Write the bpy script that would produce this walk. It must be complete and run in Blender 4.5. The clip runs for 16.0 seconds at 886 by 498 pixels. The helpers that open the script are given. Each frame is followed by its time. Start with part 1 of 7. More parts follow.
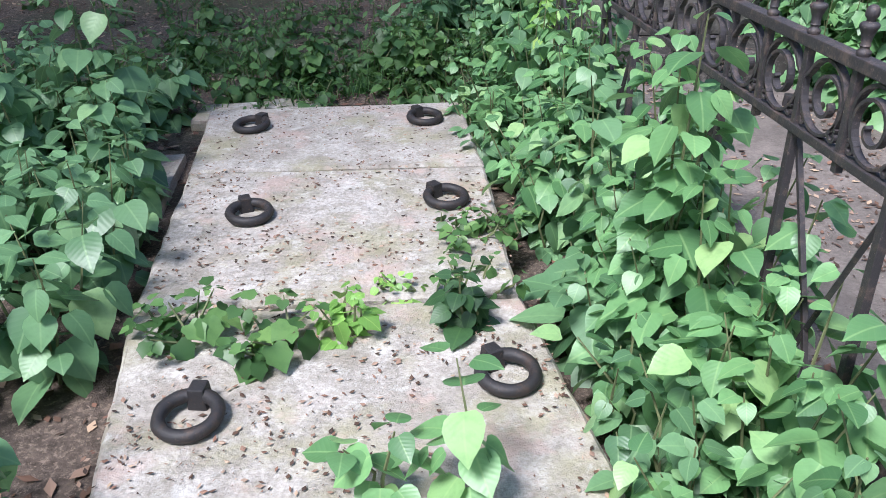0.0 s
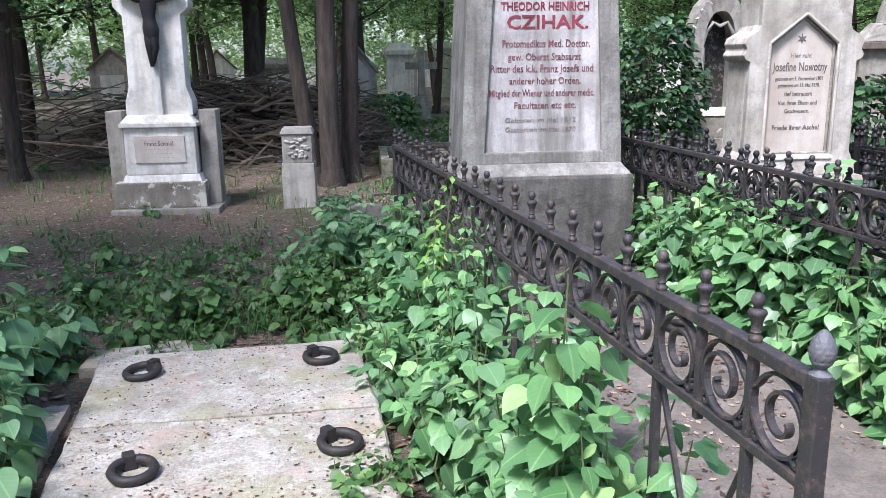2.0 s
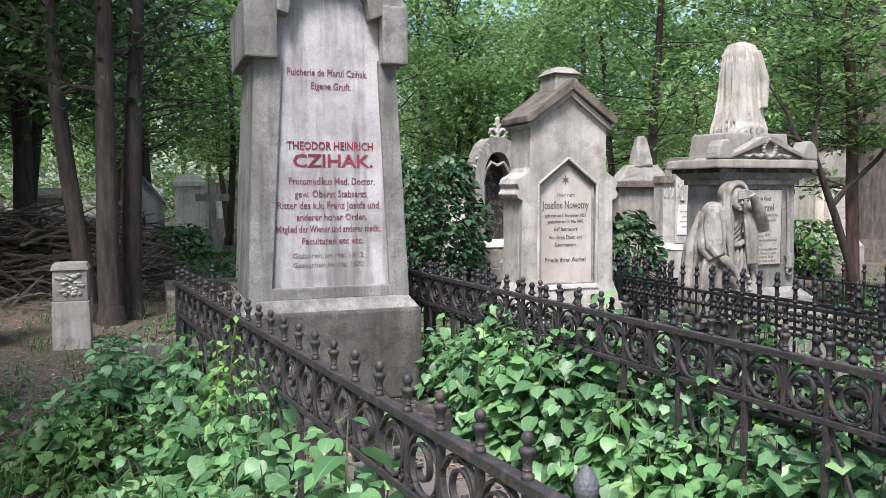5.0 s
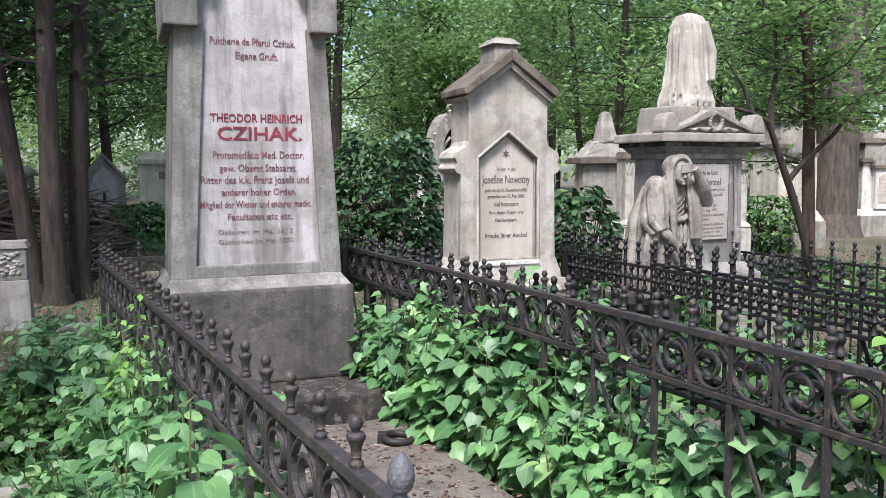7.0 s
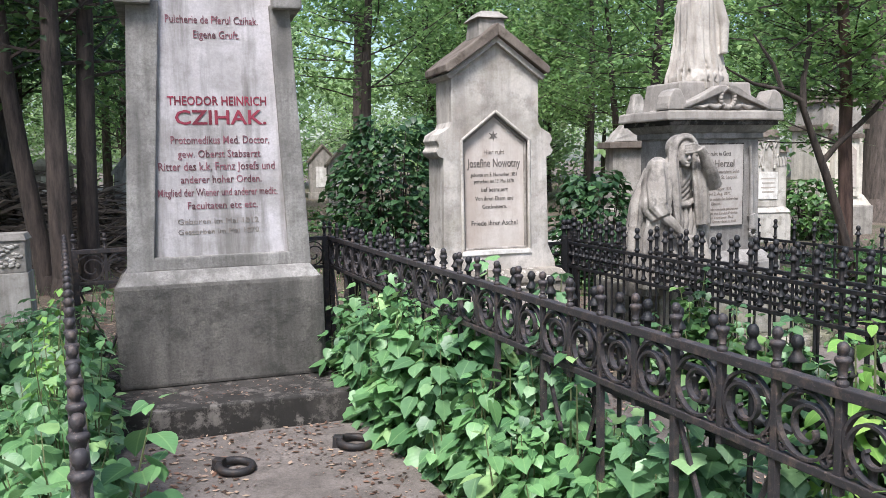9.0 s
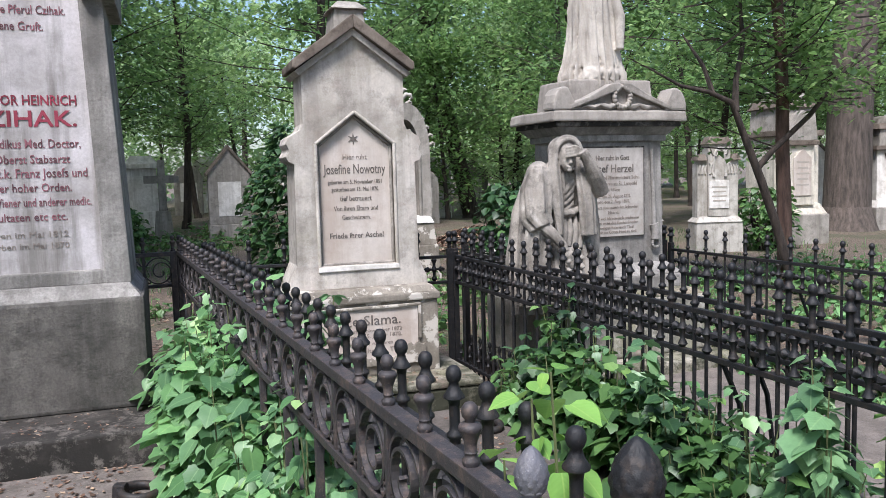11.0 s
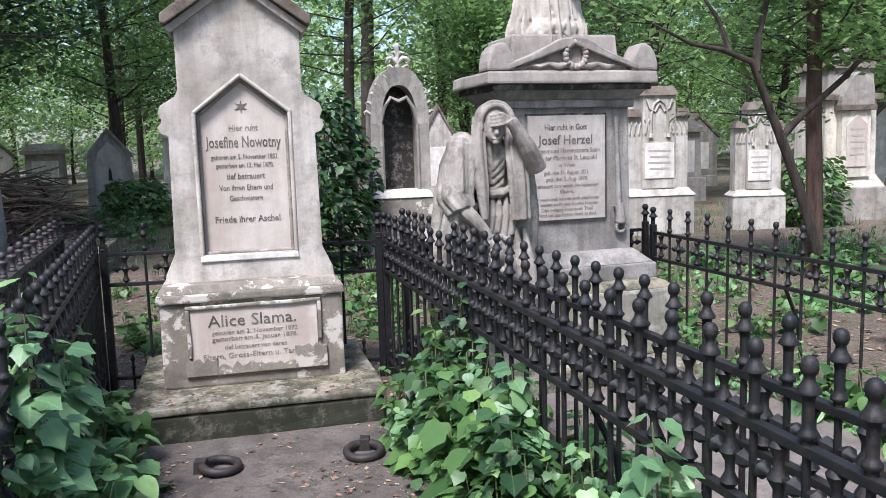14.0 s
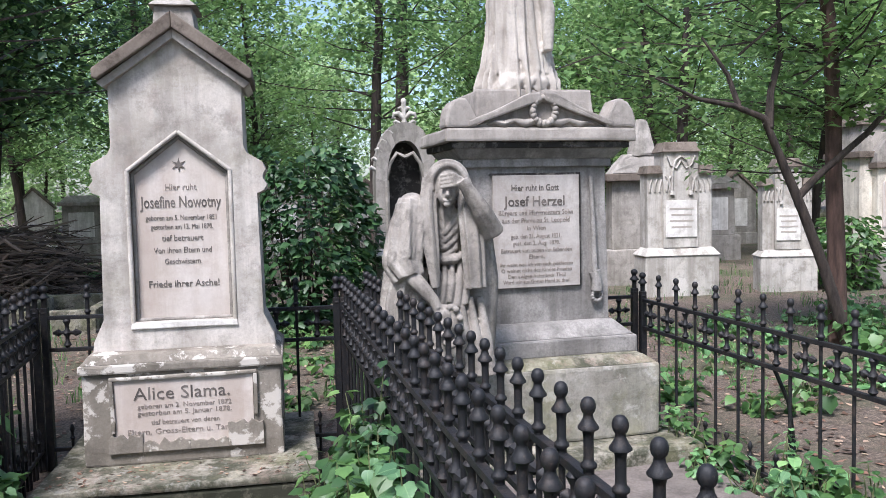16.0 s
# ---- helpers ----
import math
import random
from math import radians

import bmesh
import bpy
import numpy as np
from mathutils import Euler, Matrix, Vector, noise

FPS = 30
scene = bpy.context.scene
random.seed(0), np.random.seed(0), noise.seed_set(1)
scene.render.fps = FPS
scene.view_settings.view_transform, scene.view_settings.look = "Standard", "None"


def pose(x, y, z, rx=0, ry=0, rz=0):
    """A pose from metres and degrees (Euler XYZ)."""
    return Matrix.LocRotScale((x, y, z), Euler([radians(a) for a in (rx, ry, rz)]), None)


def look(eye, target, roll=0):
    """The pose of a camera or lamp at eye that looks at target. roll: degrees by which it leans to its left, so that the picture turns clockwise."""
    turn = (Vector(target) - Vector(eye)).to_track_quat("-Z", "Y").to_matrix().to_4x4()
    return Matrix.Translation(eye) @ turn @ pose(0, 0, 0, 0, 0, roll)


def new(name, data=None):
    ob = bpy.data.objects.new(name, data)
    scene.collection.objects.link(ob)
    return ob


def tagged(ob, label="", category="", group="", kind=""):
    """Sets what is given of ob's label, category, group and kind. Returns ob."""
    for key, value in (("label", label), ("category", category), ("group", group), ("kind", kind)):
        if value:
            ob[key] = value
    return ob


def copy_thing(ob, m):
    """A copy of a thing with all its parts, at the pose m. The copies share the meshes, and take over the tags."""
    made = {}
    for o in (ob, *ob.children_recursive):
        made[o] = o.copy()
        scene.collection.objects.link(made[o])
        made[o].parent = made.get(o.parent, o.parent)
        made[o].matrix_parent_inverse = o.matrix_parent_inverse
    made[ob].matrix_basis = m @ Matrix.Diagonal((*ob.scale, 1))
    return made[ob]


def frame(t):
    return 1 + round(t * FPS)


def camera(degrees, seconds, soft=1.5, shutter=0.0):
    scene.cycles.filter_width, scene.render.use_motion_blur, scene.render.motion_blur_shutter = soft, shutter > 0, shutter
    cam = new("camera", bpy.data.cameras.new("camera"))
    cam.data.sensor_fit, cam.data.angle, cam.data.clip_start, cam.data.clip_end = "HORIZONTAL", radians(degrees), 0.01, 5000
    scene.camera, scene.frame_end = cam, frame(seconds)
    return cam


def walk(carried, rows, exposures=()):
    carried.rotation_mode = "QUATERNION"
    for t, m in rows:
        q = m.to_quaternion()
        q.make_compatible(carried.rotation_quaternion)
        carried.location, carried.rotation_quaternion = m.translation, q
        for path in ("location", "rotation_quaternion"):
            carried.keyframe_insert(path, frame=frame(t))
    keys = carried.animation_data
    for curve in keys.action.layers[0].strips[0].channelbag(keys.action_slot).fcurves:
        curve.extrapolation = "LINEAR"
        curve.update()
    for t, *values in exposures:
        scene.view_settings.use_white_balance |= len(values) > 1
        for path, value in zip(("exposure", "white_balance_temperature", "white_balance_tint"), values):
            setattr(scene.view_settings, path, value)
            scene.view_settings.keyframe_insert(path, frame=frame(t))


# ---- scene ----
cam = camera(57.8, 16.0, 0.5)
PATH = [
    (0, (-1.168, -4.956, 1.445), (-1.213, -3.194, 0.5), -1.0),
    (0.5, (-1.139, -4.955, 1.49), (-1.159, -3.126, 0.682), -1.8),
    (1, (-1.122, -4.962, 1.522), (-1.091, -3.076, 0.857), -1.9),
    (1.5, (-1.11, -4.977, 1.546), (-1.004, -3.056, 1.0), -1.3),
    (2, (-1.101, -4.978, 1.561), (-0.91, -3.039, 1.11), -0.8),
    (2.5, (-1.098, -4.984, 1.573), (-0.837, -3.036, 1.201), -0.8),
    (3, (-1.093, -4.987, 1.584), (-0.768, -3.036, 1.284), -0.9),
    (3.5, (-1.091, -4.981, 1.59), (-0.66, -3.041, 1.365), -0.5),
    (4, (-1.103, -4.976, 1.595), (-0.567, -3.057, 1.425), -0.3),
    (4.5, (-1.1, -4.964, 1.595), (-0.485, -3.067, 1.451), -0.5),
    (5, (-1.044, -4.969, 1.593), (-0.357, -3.096, 1.455), -0.2),
    (7.5, (-0.623, -4.939, 1.559), (0.111, -3.091, 1.342), -0.2),
    (8, (-0.524, -4.839, 1.554), (0.178, -2.981, 1.317), 0.2),
    (8.5, (-0.426, -4.776, 1.552), (0.228, -2.901, 1.312), -0.5),
    (9, (-0.175, -4.788, 1.525), (0.443, -2.898, 1.307), -1.1),
    (9.5, (0.098, -4.791, 1.499), (0.71, -2.899, 1.29), -1.6),
    (10, (0.339, -4.729, 1.466), (0.989, -2.847, 1.278), -1.7),
    (12.5, (1.294, -4.25, 1.463), (1.905, -2.355, 1.267), -1.4),
    (13, (1.447, -4.155, 1.464), (2.031, -2.255, 1.241), -1.4),
    (13.5, (1.682, -4.126, 1.466), (2.2, -2.211, 1.211), -1.0),
    (14, (1.867, -4.088, 1.466), (2.339, -2.162, 1.205), -1.7),
    (14.5, (2.025, -3.992, 1.468), (2.492, -2.061, 1.234), -1.8),
    (15, (2.132, -3.896, 1.489), (2.583, -1.957, 1.299), -2.1),
    (15.5, (2.265, -3.853, 1.482), (2.677, -1.903, 1.323), -1.9),
    (16, (2.425, -3.859, 1.497), (2.791, -1.897, 1.369), -1.3),
]
walk(cam, [(t, look(eye, target, roll)) for t, eye, target, roll in PATH], exposures=((0, 1.3, 5800, 14), (2.2, 1.5, 5850, 13), (3.6, 1.37, 6000, 12), (5, 1.24, 6150, 11), (8.5, 1.24, 6120, 11), (10, 1.18, 6080, 12), (12.5, 1.06, 6050, 12), (13.2, 1.12, 6000, 13), (14.2, 1.3, 5950, 14), (15.5, 1.33, 5950, 14), (16, 1.27, 5950, 14)))

# ---------- world and light ----------
world = bpy.data.worlds.new("sky")
scene.world = world
world.use_nodes = True
wn = world.node_tree
sky = wn.nodes.new("ShaderNodeTexSky")
sky.sky_type = "NISHITA"
sky.sun_disc = False
sky.sun_elevation = radians(58)
sky.sun_rotation = radians(215)
sky.air_density, sky.dust_density, sky.ozone_density = 1.0, 2.0, 1.2
wn.nodes["Background"].inputs["Strength"].default_value = 0.108
wn.links.new(sky.outputs["Color"], wn.nodes["Background"].inputs["Color"])

sun_data = bpy.data.lights.new("sun", "SUN")
sun_data.energy = 2.8
sun_data.angle = radians(16)
sun_data.color = (1.0, 0.955, 0.91)
sun = new("sun", sun_data)
sun.matrix_world = look((-6, -9, 17), (0, 0, 0))

# ---------- small geometry kit ----------


class Geo:
    """Vertices, faces and optional leaf coordinates, gathered piece by piece."""

    def __init__(self):
        self.v, self.f, self.uv = [], [], []

    def add(self, verts, faces, uv=None):
        o = len(self.v)
        self.v.extend(tuple(p) for p in verts)
        self.f.extend(tuple(i + o for i in f) for f in faces)
        self.uv.extend(uv if uv is not None else [(0.5, 0.5)] * len(verts))
        return self

    def join(self, other, m=None):
        return self.add([m @ Vector(p) for p in other.v] if m else other.v, other.f, other.uv)


def mesh_of(name, geo, material, smooth=False, bevel=0.0, wear=0.0):
    me = bpy.data.meshes.new(name)
    me.from_pydata(geo.v, [], geo.f)
    if bevel > 0:
        bm = bmesh.new()
        bm.from_mesh(me)
        bmesh.ops.remove_doubles(bm, verts=bm.verts, dist=1e-5)
        bmesh.ops.recalc_face_normals(bm, faces=bm.faces)
        if wear > 0:
            bmesh.ops.subdivide_edges(bm, edges=[e for e in bm.edges if e.calc_length() > 0.15], cuts=3, use_grid_fill=True)
        sharp = [e for e in bm.edges if len(e.link_faces) == 2 and e.calc_face_angle(0) > 0.5]
        bmesh.ops.bevel(bm, geom=sharp, offset=bevel, segments=2, profile=0.6, affect="EDGES", clamp_overlap=True)
        if wear > 0:
            for v in bm.verts:
                v.co += wear * noise.noise_vector(v.co * 6.0) + 0.5 * wear * noise.noise_vector(v.co * 17.0)
        bm.to_mesh(me)
        bm.free()
    else:
        layer = me.uv_layers.new(name="leaf")
        idx = np.empty(len(me.loops), dtype=np.int32)
        me.loops.foreach_get("vertex_index", idx)
        layer.data.foreach_set("uv", np.array(geo.uv, dtype=np.float32)[idx].ravel())
    if smooth:
        me.polygons.foreach_set("use_smooth", [True] * len(me.polygons))
        me.set_sharp_from_angle(angle=0.9)
    me.materials.append(material)
    return me


def thing(name, loc, label, category, group="", turn=0.0):
    ob = new(name)
    ob.empty_display_size = 0.1
    ob.matrix_world = pose(*loc, 0, 0, turn)
    return tagged(ob, label, category, group)


def part(name, geo, material, parent, label="", smooth=False, bevel=0.0, wear=0.0):
    ob = new(name, mesh_of(name, geo, material, smooth, bevel, wear))
    ob.parent = parent
    return tagged(ob, label)


def piece(name, mesh, parent, m):
    ob = new(name, mesh)
    ob.parent = parent
    ob.matrix_basis = m
    return ob


def single(name, geo, material, loc, label, category, group="", kind="", smooth=False, bevel=0.0, wear=0.0, turn=0.0):
    ob = new(name, mesh_of(name, geo, material, smooth, bevel, wear))
    ob.matrix_world = pose(*loc, 0, 0, turn)
    return tagged(ob, label, category, group, kind)


BOX_F = [(0, 3, 2, 1), (4, 5, 6, 7), (0, 1, 5, 4), (1, 2, 6, 5), (2, 3, 7, 6), (3, 0, 4, 7)]


def taper(x0, x1, y0, y1, z0, z1, a=0.0, b=None, front=None):
    """A block whose top is drawn in by a on each side (b: front and back; front: front alone)."""
    b = a if b is None else b
    f = b if front is None else front
    return Geo().add([(x0, y0, z0), (x1, y0, z0), (x1, y1, z0), (x0, y1, z0), (x0 + a, y0 + f, z1), (x1 - a, y0 + f, z1), (x1 - a, y1 - b, z1), (x0 + a, y1 - b, z1)], BOX_F)


def box(x0, x1, y0, y1, z0, z1):
    return taper(x0, x1, y0, y1, z0, z1)


def profile(points, y0, y1):
    """An outline in the upright plane, pushed back from y0 to y1."""
    n = len(points)
    v = [(x, y0, z) for x, z in points] + [(x, y1, z) for x, z in points]
    return Geo().add(v, [tuple(range(n)), tuple(range(2 * n - 1, n - 1, -1))] + [(i, i + n, (i + 1) % n + n, (i + 1) % n) for i in range(n)])


def lathe(rows, sides=10, x0=0.0):
    """Turned shape from (radius, height) rows about an upright axis at x0."""
    g = Geo()
    v, f = [], []
    for r, z in rows:
        v += [(x0 + r * math.cos(math.tau * i / sides), r * math.sin(math.tau * i / sides), z) for i in range(sides)]
    for k in range(len(rows) - 1):
        for i in range(sides):
            j = (i + 1) % sides
            f.append((k * sides + i, k * sides + j, (k + 1) * sides + j, (k + 1) * sides + i))
    f.append(tuple(range(sides - 1, -1, -1)))
    f.append(tuple((len(rows) - 1) * sides + i for i in range(sides)))
    return g.add(v, f)


def tube(points, radii, sides=5):
    """A round bar along a line of points; radii: one, or one for each point."""
    pts = [Vector(p) for p in points]
    if not isinstance(radii, (list, tuple)):
        radii = [radii] * len(pts)
    v, f = [], []
    ref = Vector((0.31, 0.52, 0.79)).normalized()
    for k, p in enumerate(pts):
        d = (pts[min(k + 1, len(pts) - 1)] - pts[max(k - 1, 0)]).normalized()
        a = d.cross(ref)
        if a.length < 0.05:
            a = d.cross(Vector((1, 0, 0)))
        a.normalize()
        b = d.cross(a)
        for i in range(sides):
            t = math.tau * i / sides
            v.append(tuple(p + radii[k] * (math.cos(t) * a + math.sin(t) * b)))
    for k in range(len(pts) - 1):
        for i in range(sides):
            j = (i + 1) % sides
            f.append((k * sides + i, k * sides + j, (k + 1) * sides + j, (k + 1) * sides + i))
    f.append(tuple(range(sides - 1, -1, -1)))
    f.append(tuple((len(pts) - 1) * sides + i for i in range(sides)))
    return Geo().add(v, f)


def flat_bar(points, width, depth):
    """A flat forged strip bent in the upright plane through y = 0."""
    pts = [Vector(p) for p in points]
    v, f = [], []
    for k, p in enumerate(pts):
        d = (pts[min(k + 1, len(pts) - 1)] - pts[max(k - 1, 0)]).normalized()
        n = Vector((-d.z, 0, d.x)) * width / 2
        y = Vector((0, depth / 2, 0))
        v += [p + n - y, p - n - y, p - n + y, p + n + y]
    for k in range(len(pts) - 1):
        for i in range(4):
            j = (i + 1) % 4
            f.append((k * 4 + i, k * 4 + j, k * 4 + 4 + j, k * 4 + 4 + i))
    f += [(3, 2, 1, 0), tuple(len(v) - 4 + i for i in range(4))]
    return Geo().add(v, f)


def lettering(lines, material, parent, y, name="inscription", weight=0.0):
    """Painted letters a hair proud of a stone face that looks along -y. lines: text, x centre, z, height, width or 0."""
    for text, x, z, size, width in lines:
        c = bpy.data.curves.new(name, "FONT")
        c.body, c.size, c.align_x, c.extrude, c.resolution_u = text, size / 0.7, "CENTER", 0.0012, 2
        c.offset = weight * size
        tmp = bpy.data.objects.new(name, c)
        scene.collection.objects.link(tmp)
        dg = bpy.context.evaluated_depsgraph_get()
        me = bpy.data.meshes.new_from_object(tmp.evaluated_get(dg))
        bpy.data.objects.remove(tmp)
        xs = [v.co.x for v in me.vertices]
        k = width / max(max(xs) - min(xs), 1e-3) if width else 1.0
        me.materials.clear()
        me.materials.append(material)
        ob = new(name, me)
        ob.parent = parent
        ob.matrix_basis = Matrix.Translation((x, y(z) if callable(y) else y, z)) @ pose(0, 0, 0, 90) @ Matrix.Diagonal((k, 1, 1, 1))


# ---------- materials ----------


def nodes_of(name):
    m = bpy.data.materials.new(name)
    m.use_nodes = True
    nt = m.node_tree
    return m, nt, nt.nodes["Principled BSDF"]


def add_noise(nt, coords, scale, detail=5.0, rough=0.6, stretch=None):
    n = nt.nodes.new("ShaderNodeTexNoise")
    n.inputs["Scale"].default_value, n.inputs["Detail"].default_value, n.inputs["Roughness"].default_value = scale, detail, rough
    src = coords
    if stretch:
        mp = nt.nodes.new("ShaderNodeMapping")
        mp.inputs["Scale"].default_value = stretch
        nt.links.new(coords, mp.inputs["Vector"])
        src = mp.outputs["Vector"]
    nt.links.new(src, n.inputs["Vector"])
    return n.outputs["Fac"]


def ramp(nt, fac, lo, hi):
    r = nt.nodes.new("ShaderNodeMapRange")
    r.inputs["From Min"].default_value, r.inputs["From Max"].default_value = lo, hi
    nt.links.new(fac, r.inputs["Value"])
    return r.outputs["Result"]


def mix(nt, fac, a, b, mode="MIX"):
    n = nt.nodes.new("ShaderNodeMix")
    n.data_type, n.blend_type = "RGBA", mode
    for sock, val in ((n.inputs[0], fac), (n.inputs[6], a), (n.inputs[7], b)):
        if isinstance(val, (int, float)):
            sock.default_value = val
        elif isinstance(val, tuple):
            sock.default_value = (*val, 1)
        else:
            nt.links.new(val, sock)
    return n.outputs[2]


def times(nt, a, k):
    n = nt.nodes.new("ShaderNodeMath")
    n.operation = "MULTIPLY"
    nt.links.new(a, n.inputs[0])
    if isinstance(k, (int, float)):
        n.inputs[1].default_value = k
    else:
        nt.links.new(k, n.inputs[1])
    return n.outputs[0]


def bump(nt, bsdf, height, strength, distance=0.01):
    b = nt.nodes.new("ShaderNodeBump")
    b.inputs["Strength"].default_value, b.inputs["Distance"].default_value = strength, distance
    nt.links.new(height, b.inputs["Height"])
    nt.links.new(b.outputs["Normal"], bsdf.inputs["Normal"])


def coords_of(nt, shifted=True):
    tc = nt.nodes.new("ShaderNodeTexCoord")
    if not shifted:
        return tc.outputs["Object"]
    info = nt.nodes.new("ShaderNodeObjectInfo")
    ml = nt.nodes.new("ShaderNodeVectorMath")
    ml.operation = "MULTIPLY_ADD"
    ml.inputs[1].default_value = (1, 1, 1)
    cmb = nt.nodes.new("ShaderNodeCombineXYZ")
    k = times(nt, info.outputs["Random"], 30.0)
    for i in range(3):
        nt.links.new(k, cmb.inputs[i])
    nt.links.new(tc.outputs["Object"], ml.inputs[0])
    nt.links.new(cmb.outputs[0], ml.inputs[2])
    return ml.outputs[0]


def stone(name, light, dark, stain, streak=0.5, blotch=0.5, flake=0.0, flake_color=(0.5, 0.47, 0.42), rough=0.85, grain=0.9, edges=(0.44, 0.7), lichen=0.0):
    m, nt, b = nodes_of(name)
    co = coords_of(nt)
    col = mix(nt, ramp(nt, add_noise(nt, co, 3.2, 7, 0.65), 0.36, 0.62), dark, light)
    col = mix(nt, times(nt, ramp(nt, add_noise(nt, co, 75, 4, 0.7), 0.4, 0.64), 0.32 * grain), col, tuple(0.6 * c for c in dark))
    run = ramp(nt, add_noise(nt, co, 6.5, 6, 0.65, (1, 1, 0.08)), 0.45, 0.62)
    col = mix(nt, times(nt, run, streak), col, stain)
    spot = ramp(nt, add_noise(nt, co, 7.5, 9, 0.76), edges[0] + 0.05, edges[1] - 0.07)
    col = mix(nt, times(nt, spot, blotch), col, stain)
    wide = ramp(nt, add_noise(nt, co, 1.9, 6, 0.7), 0.5, 0.66)
    col = mix(nt, times(nt, wide, 0.25 + 0.35 * blotch), col, tuple(0.5 * (a + b) for a, b in zip(stain, dark)))
    if flake > 0:
        fl = ramp(nt, add_noise(nt, co, 6.5, 10, 0.66), 0.535, 0.57)
        col = mix(nt, times(nt, fl, flake), col, flake_color)
    if lichen > 0:
        moss = ramp(nt, add_noise(nt, co, 2.6, 8, 0.7), 0.5, 0.62)
        col = mix(nt, times(nt, moss, lichen), col, (0.3, 0.285, 0.16))
        pink = ramp(nt, add_noise(nt, co, 4.1, 9, 0.72), 0.54, 0.64)
        col = mix(nt, times(nt, pink, lichen), col, (0.47, 0.34, 0.29))
        crust = ramp(nt, add_noise(nt, co, 9.0, 9, 0.75), 0.56, 0.62)
        col = mix(nt, times(nt, crust, 0.8 * lichen), col, (0.62, 0.6, 0.56))
    nt.links.new(col, b.inputs["Base Color"])
    b.inputs["Roughness"].default_value = rough
    b.inputs["Specular IOR Level"].default_value = 0.25
    h = nt.nodes.new("ShaderNodeMath")
    h.operation = "ADD"
    nt.links.new(add_noise(nt, co, 90, 4), h.inputs[0])
    nt.links.new(times(nt, spot, 0.8), h.inputs[1])
    bump(nt, b, h.outputs[0], 0.35 * grain, 0.006)
    return m


def metal_paint(name, color, rust):
    m, nt, b = nodes_of(name)
    co = coords_of(nt)
    r = ramp(nt, add_noise(nt, co, 22, 7, 0.75), 0.5, 0.68)
    col = mix(nt, r, color, rust)
    chip = ramp(nt, add_noise(nt, co, 85, 5, 0.8), 0.6, 0.66)
    col = mix(nt, times(nt, chip, 0.6), col, tuple(min(1.0, 1.9 * c) for c in rust))
    nt.links.new(col, b.inputs["Base Color"])
    b.inputs["Metallic"].default_value = 0.25
    b.inputs["Roughness"].default_value = 0.58
    bump(nt, b, add_noise(nt, co, 110, 5, 0.7), 0.55, 0.003)
    return m


def leaf_material(name, dark, light, young, trans=0.35, veins=True, rough=0.45):
    m, nt, b = nodes_of(name)
    geo = nt.nodes.new("ShaderNodeNewGeometry")
    rnd = geo.outputs["Random Per Island"]
    col = mix(nt, ramp(nt, rnd, 0.0, 0.8), dark, light)
    col = mix(nt, ramp(nt, rnd, 0.86, 1.0), col, young)
    if veins:
        uvn = nt.nodes.new("ShaderNodeUVMap")
        uvn.uv_map = "leaf"
        sep = nt.nodes.new("ShaderNodeSeparateXYZ")
        nt.links.new(uvn.outputs["UV"], sep.inputs[0])
        off = nt.nodes.new("ShaderNodeMath")
        off.operation = "SUBTRACT"
        nt.links.new(sep.outputs[0], off.inputs[0])
        off.inputs[1].default_value = 0.5
        ab = nt.nodes.new("ShaderNodeMath")
        ab.operation = "ABSOLUTE"
        nt.links.new(off.outputs[0], ab.inputs[0])
        rib = ramp(nt, ab.outputs[0], 0.035, 0.01)
        ph = nt.nodes.new("ShaderNodeMath")
        ph.operation = "MULTIPLY_ADD"
        nt.links.new(ab.outputs[0], ph.inputs[0])
        ph.inputs[1].default_value = -0.75
        nt.links.new(sep.outputs[1], ph.inputs[2])
        sn = nt.nodes.new("ShaderNodeMath")
        sn.operation = "SINE"
        nt.links.new(times(nt, ph.outputs[0], 44.0), sn.inputs[0])
        side = ramp(nt, sn.outputs[0], 0.55, 1.0)
        both = nt.nodes.new("ShaderNodeMath")
        both.operation = "MAXIMUM"
        nt.links.new(rib, both.inputs[0])
        nt.links.new(times(nt, side, 0.1), both.inputs[1])
        col = mix(nt, times(nt, both.outputs[0], 0.4), col, young)
        bump(nt, b, sn.outputs[0], 0.1, 0.0015)
    co = coords_of(nt, False)
    col = mix(nt, times(nt, ramp(nt, add_noise(nt, co, 35, 4), 0.45, 0.75), 0.35), col, dark)
    nt.links.new(col, b.inputs["Base Color"])
    b.inputs["Roughness"].default_value = rough
    tr = nt.nodes.new("ShaderNodeBsdfTranslucent")
    nt.links.new(mix(nt, 0.35, col, young), tr.inputs["Color"])
    ms = nt.nodes.new("ShaderNodeMixShader")
    ms.inputs[0].default_value = trans
    out = nt.nodes["Material Output"]
    nt.links.new(b.outputs[0], ms.inputs[1])
    nt.links.new(tr.outputs[0], ms.inputs[2])
    nt.links.new(ms.outputs[0], out.inputs["Surface"])
    return m


def bark_material(name, dark, light):
    m, nt, b = nodes_of(name)
    co = coords_of(nt)
    n = add_noise(nt, co, 14, 8, 0.7, (1, 1, 0.18))
    col = mix(nt, ramp(nt, n, 0.35, 0.68), dark, light)
    nt.links.new(col, b.inputs["Base Color"])
    b.inputs["Roughness"].default_value = 0.9
    bump(nt, b, n, 0.9, 0.03)
    return m


